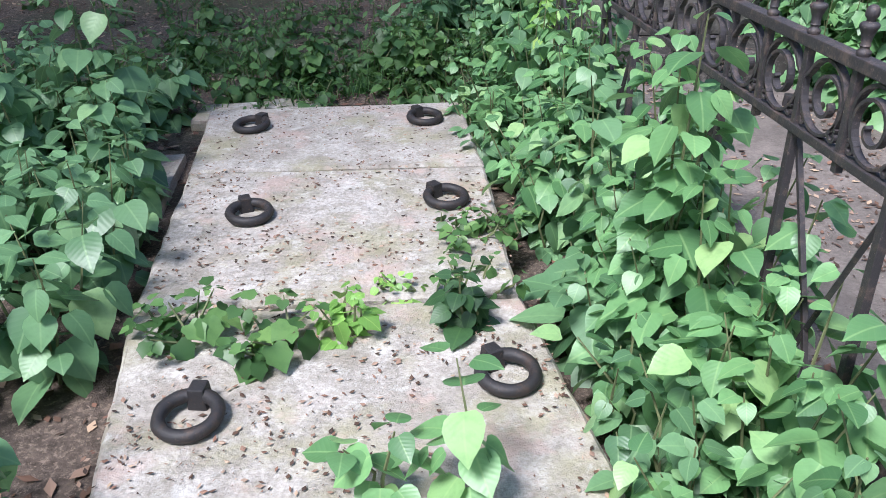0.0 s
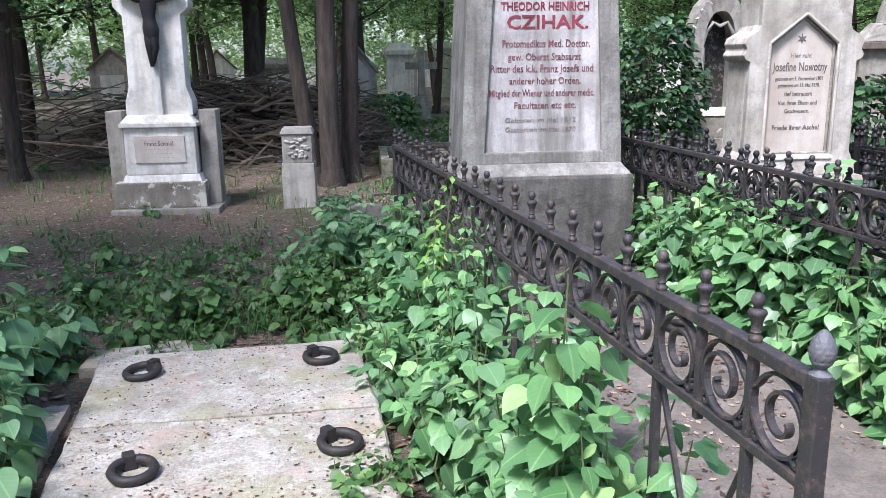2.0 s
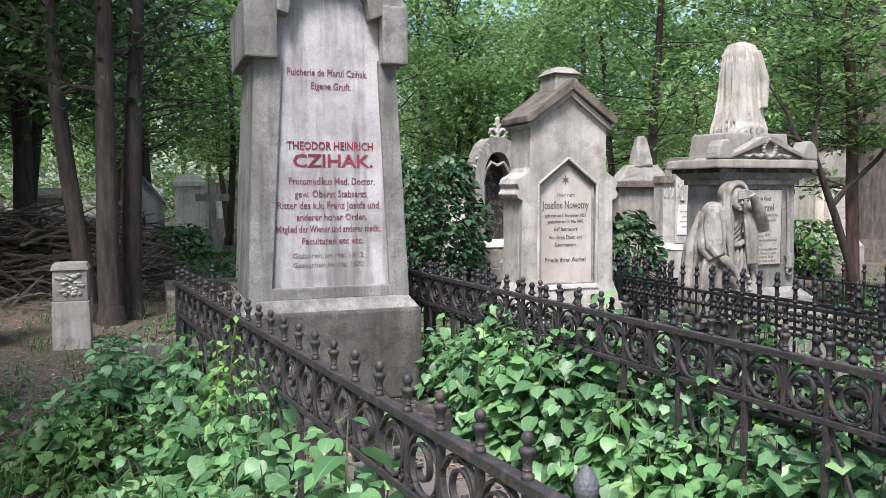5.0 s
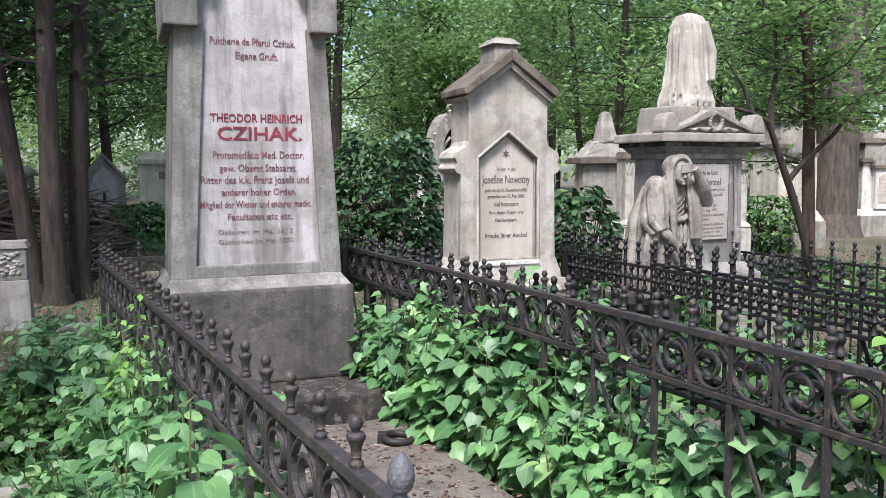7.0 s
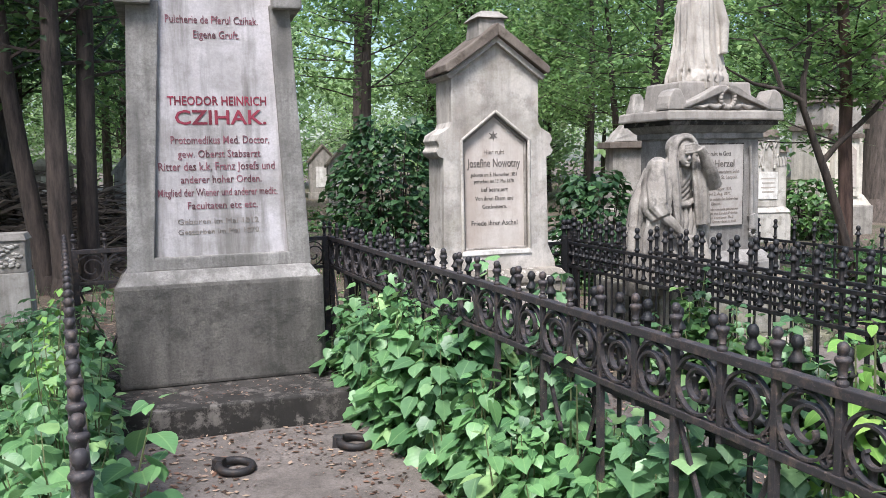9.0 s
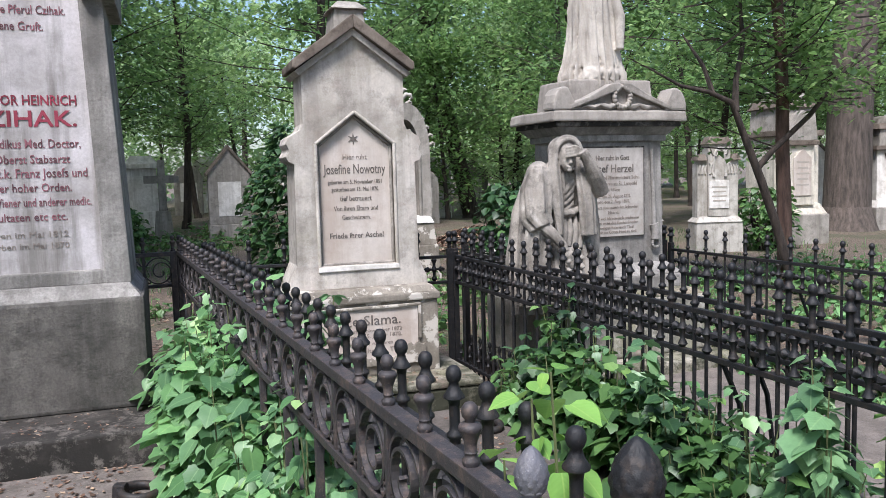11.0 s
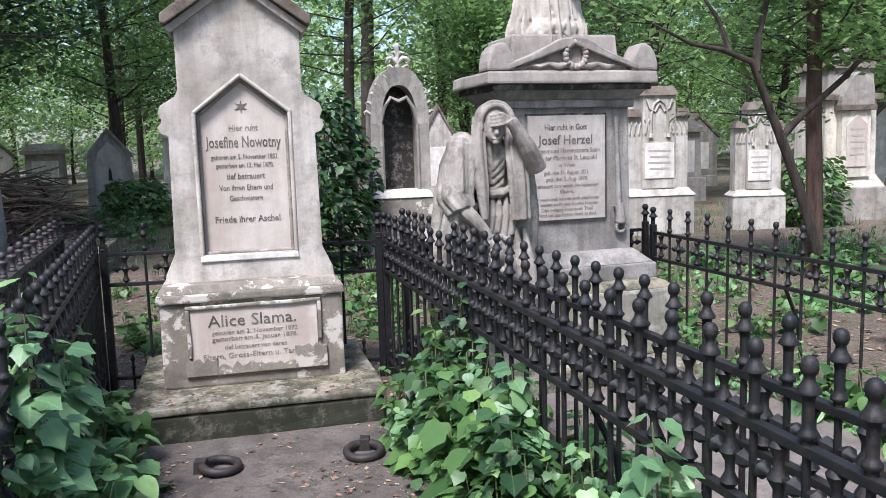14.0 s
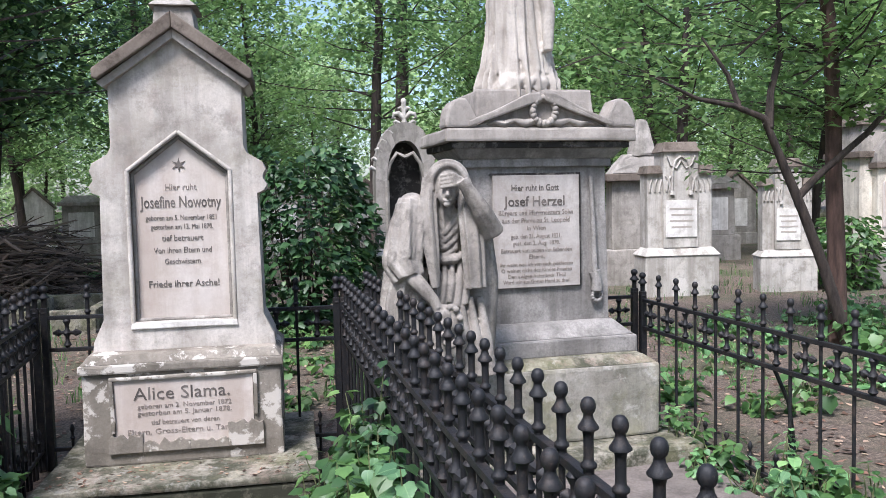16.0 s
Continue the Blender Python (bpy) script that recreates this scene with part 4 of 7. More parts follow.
    for name, g in (("tablet_rim", box(-0.277, 0.257, 0.02, 0.036, 1.611, 1.622)), ("tablet_rim", box(0.2465, 0.257, 0.02, 0.036, 0.985, 1.61))):
        part(name, g, M_STEP, tablet)
    tor = tube([(0.32, 0.02, 1.6), (0.33, 0.012, 1.3), (0.335, 0.012, 1.06)], [0.012, 0.016, 0.02], 7)
    tor.join(tube([(0.335, 0.012, 1.06), (0.345, 0.008, 1.02), (0.345, 0.008, 0.95)], [0.035, 0.03, 0.035], 8))
    for k in range(12):
        a = math.tau * k / 12
        tor.join(ball((0.345 + 0.028 * math.cos(a), 0.005, 0.92 + 0.03 * math.sin(a)), (0.012, 0.012, 0.012), 4))
    part("carved_torch", tor, M_GRANITE, t, "carved lowered torch", smooth=True)
    yf = 0.0105
    lettering([("Hier ruht in Gott", -0.02, 1.525, 0.034, 0.28), ("Josef Herzel", -0.02, 1.44, 0.055, 0.36)], M_INK, tablet, yf, weight=0.015)
    lettering([("Bürgers und Pfarrmeisters Sohn", -0.015, 1.39, 0.028, 0.44), ("aus der Pfarre zu St. Leopold", -0.015, 1.347, 0.028, 0.4), ("in Wien", -0.015, 1.305, 0.026, 0.11),
               ("geb. den 21. August 1831.", -0.015, 1.26, 0.025, 0.3), ("gest. den 2. Aug. 1870.", -0.015, 1.222, 0.025, 0.28), ("Betrauert von seinen ihn liebenden", -0.015, 1.182, 0.024, 0.42), ("Eltern.", -0.015, 1.146, 0.024, 0.09),
               ("Ihr weint weil ich von euch geschieden", -0.015, 1.105, 0.022, 0.43), ("O weinet nicht des Kindes Frieden", -0.015, 1.072, 0.022, 0.42), ("Den ewigen Vaterlands Theil", -0.015, 1.04, 0.022, 0.34), ("Ward mir aus Gottes Hand zu theil.", -0.015, 1.008, 0.022, 0.4)], M_FADED, tablet, yf)


def crucifix_monument():
    """The whitewashed stone with a black cast figure."""
    t = thing("grave_monument", (-3.27, 3.95, 0.0), "whitewashed gravestone with a black cast figure on its cross", "gravestone")
    part("foot", box(-0.55, 0.6, -0.12, 0.7, -0.05, 0.06), M_OLD, t, bevel=0.015, wear=0.006)
    part("base", taper(-0.53, 0.46, -0.03, 0.6, 0.06, 0.34, 0.01), M_FLAKED, t, "stained base with peeling whitewash", bevel=0.015, wear=0.006)
    part("plinth_foot", taper(-0.43, 0.42, 0.0, 0.56, 0.34, 0.42, 0.03), M_WHITE, t, bevel=0.01)
    part("plinth", taper(-0.38, 0.37, 0.03, 0.53, 0.42, 0.93, 0.005), M_WHITE, t, bevel=0.01, wear=0.003)
    part("plinth_cap", taper(-0.41, 0.4, 0.0, 0.56, 0.93, 0.98, 0.0), M_WHITE, t, bevel=0.01)
    part("cap_slope", taper(-0.4, 0.39, 0.01, 0.55, 0.98, 1.06, 0.07, 0.05), M_WHITE, t, bevel=0.008)
    out = [(-0.35, 1.05), (-0.35, 1.2), (-0.3, 1.35), (-0.3, 2.1), (-0.34, 2.13), (-0.385, 2.18), (-0.39, 2.24), (-0.36, 2.28), (-0.37, 2.38), (-0.34, 2.42), (-0.24, 2.44), (-0.2, 2.47), (-0.19, 2.55), (-0.13, 2.6), (-0.11, 2.66), (-0.05, 2.68), (0.0, 2.7)]
    out = out + [(-x, z) for x, z in reversed(out[:-1])]
    part("die", profile(out[::-1], 0.14, 0.42), M_WHITE, t, "tall whitewashed die with a scalloped head", bevel=0.012, wear=0.005)
    part("cross_upright", taper(-0.045, 0.045, 0.09, 0.15, 1.06, 2.55, 0.0), M_WHITE, t, bevel=0.006)
    part("cross_beam", box(-0.3, 0.3, 0.092, 0.15, 2.26, 2.36), M_WHITE, t, bevel=0.006)
    fig = Geo()
    fig.join(drape(between([(1.8, 0.03, 0.03, 0.0, 0.05), (1.84, 0.07, 0.045, 0.01, 0.045), (1.95, 0.085, 0.055, 0.01, 0.045), (2.06, 0.062, 0.045, 0.0, 0.05), (2.2, 0.088, 0.052, 0.0, 0.05), (2.3, 0.06, 0.05, 0.0, 0.05)], 14), 5, 0.05, 18))
    for s in (-1, 1):
        fig.join(tube([(s * 0.06, 0.055, 2.24), (s * 0.19, 0.06, 2.27), (s * 0.33, 0.07, 2.35)], [0.036, 0.026, 0.02], 7))
    fig.join(tube([(0.03, 0.045, 1.86), (0.045, 0.02, 1.76), (0.0, 0.055, 1.6)], [0.05, 0.045, 0.022], 7))
    fig.join(tube([(-0.02, 0.045, 1.86), (-0.015, 0.02, 1.77), (-0.01, 0.055, 1.57)], [0.05, 0.042, 0.022], 7))
    fig.join(ball((-0.03, 0.03, 2.33), (0.055, 0.055, 0.065), 7))
    part("figure", fig, M_BLACKFIG, t, "black cast-iron figure", smooth=True)
    tablet = part("tablet", box(-0.27, 0.26, 0.018, 0.034, 0.55, 0.84), M_TABLET, t, "pale name tablet", bevel=0.003)
    lettering([("Franz Schmid", -0.01, 0.735, 0.05, 0.3)], M_INK, tablet, 0.0165)
    lettering([("- - - - - - - - - -", -0.01, 0.79, 0.02, 0.36), ("- - - - - - -", -0.01, 0.69, 0.02, 0.3), ("- - - - - -", -0.01, 0.645, 0.02, 0.26), ("- - - - - - -", -0.01, 0.6, 0.02, 0.28)], M_FADED, tablet, 0.0165)
    for s in (-1, 1):
        s0, s1 = (0.39, 0.58) if s > 0 else (-0.6, -0.42)
        part("side_wing", taper(s0, s1, 0.2, 0.5, 0.06, 1.1, 0.004), M_OLD, t, bevel=0.012, wear=0.006)


def small_pillar():
    t = thing("grave_marker", (-1.82, 4.03, 0.0), "small white stone pillar with a carved relief panel", "grave marker")
    part("base", taper(-0.185, 0.185, 0.0, 0.34, -0.03, 0.5, 0.006), M_PALE, t, bevel=0.012, wear=0.005)
    part("upper", taper(-0.165, 0.165, 0.015, 0.32, 0.5, 0.82, 0.0), M_OLD, t, bevel=0.01, wear=0.004)
    part("cap", taper(-0.185, 0.185, 0.0, 0.34, 0.82, 0.89, 0.03), M_OLD, t, bevel=0.01)
    rel = Geo()
    rnd = random.Random(3)
    for k in range(40):
        x, z = rnd.uniform(-0.12, 0.12), rnd.uniform(0.56, 0.78)
        rel.join(ball((x, 0.012, z), (0.024, 0.014, 0.016), 4))
    part("relief", rel, M_PALE, t, "carved leaf relief", smooth=True)


obelisk_monument()
grave_slabs()
gabled_monument()
statue_monument()
mourning_statue()
draped_statue()
crucifix_monument()
small_pillar()

# ---------- iron fences ----------


S_BAR = mesh_of("baluster", box(-0.0095, 0.0095, -0.0095, 0.0095, 0.76, 1.0), M_IRON, False, 0.002)
S_LEG = mesh_of("leg", box(-0.0105, 0.0105, -0.0105, 0.0105, -0.03, 0.8), M_IRON, False, 0.002)
S_FIN = mesh_of("finial", lathe([(0.013, 1.012), (0.0145, 1.017), (0.0145, 1.022), (0.0095, 1.026), (0.0095, 1.03), (0.0115, 1.033), (0.0095, 1.036), (0.011, 1.05), (0.0165, 1.065), (0.019, 1.069), (0.019, 1.074), (0.0165, 1.078), (0.0085, 1.081), (0.0085, 1.085), (0.0125, 1.09), (0.0138, 1.097), (0.0125, 1.105), (0.008, 1.111), (0.002, 1.113)], 12), M_IRON, True)


def scroll_mesh():
    """One forged panel: a strip that arches from post to post and winds inwards, with a small curl at its foot."""
    g = Geo()
    pts = []
    for i in range(58):
        u = i / 57
        a = radians(222 - 780 * u)
        r = 0.083 * (1 - 0.12 * u) if u < 0.25 else 0.0805 * (1 - (u - 0.25) / 0.75) ** 0.85 + 0.011
        pts.append((0.004 * (1 - u) - 0.012 * u, 0, 0.896 - 0.012 * u + r * 1.02 * math.sin(a)))
        pts[-1] = (pts[-1][0] + r * math.cos(a), 0, pts[-1][2])
    g.join(flat_bar(pts, 0.0075, 0.017))
    curl = [(-0.062 + 0.018 * (1 - 0.6 * k / 12) * math.cos(radians(130 - 32 * k)), 0, 0.828 + 0.018 * (1 - 0.6 * k / 12) * math.sin(radians(130 - 32 * k))) for k in range(13)]
    g.join(flat_bar(curl, 0.007, 0.016))
    curl = [(0.066 + 0.014 * (1 - 0.6 * k / 10) * math.cos(radians(50 + 34 * k)), 0, 0.826 + 0.016 * (1 - 0.6 * k / 10) * math.sin(radians(50 + 34 * k))) for k in range(11)]
    g.join(flat_bar(curl, 0.007, 0.016))
    return g


S_SCROLL = mesh_of("scroll", scroll_mesh(), M_IRON)


def pine_cone(scale=1.0):
    """An egg-shaped cast cone with overlapping scales on a turned neck."""
    g = Geo()
    g.join(lathe([(0.02, 0), (0.034, 0.004), (0.036, 0.012), (0.022, 0.022), (0.017, 0.034), (0.026, 0.042), (0.033, 0.05), (0.035, 0.056), (0.033, 0.06)], 14))
    rings, n = 22, 40
    v, f = [], []
    for k in range(rings + 1):
        u = k / rings
        r = 0.0395 * math.sin(math.pi * (0.24 + 0.74 * u) ** 0.92) ** 0.72
        for i in range(n):
            a = math.tau * i / n
            s = abs(math.sin(5 * a + u * 9)) * abs(math.sin(5 * a - u * 9))
            q = r * (1 + 0.11 * s)
            v.append((q * math.cos(a), q * math.sin(a), 0.056 + 0.104 * u))
    for k in range(rings):
        f += [(k * n + i, k * n + (i + 1) % n, (k + 1) * n + (i + 1) % n, (k + 1) * n + i) for i in range(n)]
    f += [tuple(range(n - 1, -1, -1)), tuple(rings * n + i for i in range(n))]
    return g.add(v, f)


S_CONE = mesh_of("pine_cone", pine_cone(), M_CAST, True)


def run_of(p0, p1):
    d = Vector((p1[0] - p0[0], p1[1] - p0[1]))
    return d.length, math.degrees(math.atan2(d.y, d.x))


def scroll_fence(p0, p1, label, cone=True, pitch=0.19):
    length, turn = run_of(p0, p1)
    t = thing("iron_fence", (p0[0], p0[1], 0), label, "fence", "iron fences round the graves", turn)
    n = round(length / pitch)
    step = length / n
    part("top_rail", box(0, length, -0.017, 0.017, 0.985, 1.012), M_IRON, t, bevel=0.003)
    part("lower_rail", box(0, length, -0.014, 0.014, 0.785, 0.807), M_IRON, t, bevel=0.003)
    for i in range(n + 1):
        x = i * step
        ends = i in (0, n)
        if ends:
            g = box(x - 0.0185, x + 0.0185, -0.0185, 0.0185, -0.03, 1.014)
            post = part("corner_post", g, M_IRON, t, bevel=0.004)
            if cone and i == n:
                piece("pine_cone", S_CONE, post, Matrix.Translation((x, 0, 1.01)) @ Matrix.Scale(0.56, 4))
            else:
                piece("finial", S_FIN, post, Matrix.Translation((x, 0, 0.002)))
            continue
        bar = piece("baluster", S_BAR, t, Matrix.Translation((x, 0, 0)))
        piece("finial", S_FIN, bar, Matrix.Identity(4))
        if i % 2 == 0:
            piece("leg", S_LEG, t, Matrix.Translation((x, 0, 0)))
    for i in range(n):
        piece("scroll", S_SCROLL, t, Matrix.Translation(((i + 0.5) * step, 0, 0)) @ Matrix.Diagonal((1 if i % 2 else -1, 1, 1, 1)))
    for i in range(0, n - 1, 4):
        for a, b in ((0, 2), (2, 0)):
            part("brace", tube([((i + a) * step, 0.012, 0.78), ((i + (a + b) / 2) * step, 0.014, 0.35), ((i + b * 0.5 + 0.5) * step, 0.012, 0.1)], 0.009, 4), M_IRON, t)


K_BAR = mesh_of("baluster", lathe([(0.0085, 0.0), (0.0085, 0.86), (0.0125, 0.884), (0.0125, 0.893), (0.0185, 0.898), (0.0185, 0.905), (0.0125, 0.911), (0.0115, 0.92), (0.0115, 0.965), (0.0135, 0.978), (0.0235, 0.984), (0.0235, 0.989), (0.017, 0.998), (0.012, 1.008), (0.0105, 1.017), (0.0145, 1.022), (0.0172, 1.031), (0.0172, 1.038), (0.0145, 1.047), (0.009, 1.053), (0.002, 1.055)], 12), M_BLACK, True)


def rosette_mesh():
    """The small cross-shaped casting that hangs between two bars."""
    g = Geo()
    g.join(lathe([(0.009, 0.7), (0.022, 0.716), (0.011, 0.738), (0.011, 0.762), (0.024, 0.785), (0.011, 0.808), (0.011, 0.828), (0.022, 0.852), (0.009, 0.87)], 7))
    for s in (-1, 1):
        g.join(tube([(0, 0, 0.785), (s * 0.03, 0, 0.785), (s * 0.045, 0, 0.785), (s * 0.076, 0, 0.785)], [0.009, 0.009, 0.022, 0.007], 6))
    return g


K_ROSE = mesh_of("rosette", rosette_mesh(), M_BLACK, True)
K_SHORT = mesh_of("short_bar", lathe([(0.008, 0.02), (0.008, 0.17), (0.016, 0.185), (0.008, 0.195), (0.008, 0.215), (0.015, 0.232), (0.01, 0.25), (0.003, 0.262)], 7), M_BLACK, True)
K_CONE = mesh_of("pine_cone", pine_cone(), M_BLACK, True)


def knob_fence(p0, p1, label, pitch=0.155, cone=False, drop=0.0, gap=()):
    length, turn = run_of(p0, p1)
    t = thing("iron_fence", (p0[0], p0[1], -drop), label, "fence", "iron fences round the graves", turn)
    n = round(length / pitch)
    step = length / n
    for name, z in (("top_rail", 0.872), ("lower_rail", 0.69), ("foot_rail", 0.12)):
        part(name, box(0, length, -0.013, 0.013, z - 0.011, z + 0.011), M_BLACK, t, bevel=0.003)
    for i in range(n + 1):
        x = i * step
        if i in (0, n):
            if cone and i == n:
                post = part("corner_post", lathe([(0.024, -0.03), (0.024, 0.82), (0.031, 0.828), (0.033, 0.838), (0.031, 0.846), (0.024, 0.852), (0.022, 0.89), (0.026, 0.9), (0.038, 0.908), (0.036, 0.918), (0.022, 0.932)], 14, x), M_IRON, t, smooth=True)
                piece("pine_cone", K_CONE, post, Matrix.Translation((x, 0, 0.93)) @ Matrix.Scale(0.95, 4))
            else:
                part("corner_post", box(x - 0.02, x + 0.02, -0.02, 0.02, -0.03, 0.93), M_BLACK, t, bevel=0.004)
                piece("baluster", K_BAR, t, Matrix.Translation((x, 0, 0.0)) @ Matrix.Diagonal((1.3, 1.3, 1, 1)))
            continue
        piece("baluster", K_BAR, t, Matrix.Translation((x, 0, 0)))
    for i in range(n):
        piece("rosette", K_ROSE, t, Matrix.Translation(((i + 0.5) * step, 0, 0)))
        piece("short_bar", K_SHORT, t, Matrix.Translation(((i + 0.5) * step, 0, 0)))
    for x in [length * k / 3 for k in (1, 2)]:
        part("stay", tube([(x, 0.01, 0.69), (x, 0.1, 0.5), (x, 0.13, 0.3), (x, 0.14, -0.02)], 0.011, 6), M_BLACK, t, smooth=True)


scroll_fence((-0.87, 0.68), (-0.31, -3.72), "dark grey wrought-iron fence with scrolls and small finials")
scroll_fence((0.83, 0.87), (1.215, -3.6), "dark grey wrought-iron fence with scrolls, overgrown with leaves")
scroll_fence((-0.82, 0.7), (0.79, 0.86), "dark wrought-iron scroll fence behind the tall gravestone", False)
knob_fence((0.99, 0.95), (1.39, -3.58), "black iron fence with knobbed bars among climbing leaves", cone=True)
knob_fence((1.04, 0.95), (2.66, 0.84), "black iron fence behind the gabled gravestone", pitch=0.23)
knob_fence((2.7, 0.84), (2.89, -3.3), "black iron fence with knobbed bars and cross castings")
knob_fence((2.86, 1.05), (3.11, -3.3), "second black iron fence close beside another")
knob_fence((4.68, 1.08), (4.93, -2.9), "black iron fence with knobbed bars on the far grave side", pitch=0.21, drop=0.08)
knob_fence((2.87, 1.1), (4.64, 1.12), "black iron fence behind the statue monument", pitch=0.22, drop=0.06)

# ---------- stones farther off ----------


def gothic_niche(x, y):
    t = thing("grave_monument", (x, y, 0), "grey gothic niche gravestone with a dark hollow and leafy finial", "gravestone")
    part("base", taper(-0.47, 0.47, -0.1, 0.55, -0.05, 0.5, 0.03), M_FLAKED, t, bevel=0.015, wear=0.006)
    part("plinth", taper(-0.42, 0.42, -0.05, 0.5, 0.5, 0.8, 0.03), M_FLAKED, t, bevel=0.012, wear=0.005)
    part("sill", taper(-0.4, 0.4, -0.04, 0.48, 0.8, 0.9, 0.05), M_WHITE, t, bevel=0.01)

    def pointed(w, z0, z1, z2, n=7):
        left = [(-w, z0)] + [(-w * math.cos(0.5 * math.pi * k / n) ** 0.8, z1 + (z2 - z1) * math.sin(0.5 * math.pi * k / n)) for k in range(n)]
        return left + [(0, z2)] + [(-a, b) for a, b in reversed(left)]

    o, i = pointed(0.37, 0.88, 1.75, 2.42), pointed(0.23, 0.9, 1.7, 2.2)
    n = len(o)
    for k in range(n - 1):
        (ax, az), (bx, bz), (cx, cz), (dx, dz) = o[k], o[k + 1], i[k + 1], i[k]
        g = Geo().add([(ax, 0, az), (bx, 0, bz), (cx, 0.02, cz), (dx, 0.02, dz), (ax, 0.4, az), (bx, 0.4, bz), (cx, 0.4, cz), (dx, 0.4, dz)], [(0, 1, 2, 3), (7, 6, 5, 4), (0, 4, 5, 1), (3, 2, 6, 7), (0, 3, 7, 4), (1, 5, 6, 2)])
        part("arch_stone", g, M_OLD, t)
    part("niche_back", profile(pointed(0.3, 0.9, 1.7, 2.3)[::-1], 0.34, 0.42), M_STEP, t, "dark niche back")
    tr = Geo()
    for s in (-1, 1):
        tr.join(tube([(s * 0.24, 0.05, 1.72), (s * 0.19, 0.05, 1.92), (s * 0.1, 0.05, 2.05), (0, 0.05, 2.0)], 0.026, 6))
        tr.join(tube([(s * 0.23, 0.03, 0.9), (s * 0.23, 0.03, 1.72)], 0.028, 6))
    part("tracery", tr, M_OLD, t, smooth=True)
    for s in (-1, 1):
        for k in range(6):
            u = k / 5
            p = (s * (0.37 - 0.31 * u ** 1.5), 0.03, 1.85 + 0.55 * u)
            part("crocket", tube([p, (p[0] + s * 0.05, 0.02, p[2] + 0.035), (p[0] + s * 0.075, 0.015, p[2] + 0.02), (p[0] + s * 0.065, 0.01, p[2] - 0.005)], [0.026, 0.022, 0.016, 0.008], 7), M_PALE, t, smooth=True)
    fin = tube([(0, 0.05, 2.36), (0, 0.05, 2.46), (0, 0.05, 2.66)], [0.045, 0.03, 0.034], 8)
    for s in (-1, 1):
        fin.join(tube([(0, 0.05, 2.46), (s * 0.07, 0.04, 2.53), (s * 0.13, 0.03, 2.52), (s * 0.14, 0.03, 2.475), (s * 0.105, 0.03, 2.465)], [0.03, 0.03, 0.026, 0.022, 0.012], 8))
        fin.join(tube([(0, 0.05, 2.55), (s * 0.045, 0.04, 2.6), (s * 0.075, 0.03, 2.585)], [0.026, 0.022, 0.014], 8))
    fin.join(ball((0, 0.05, 2.67), (0.036, 0.036, 0.045), 6))
    part("finial", fin, M_PALE, t, "carved leafy finial", smooth=True)


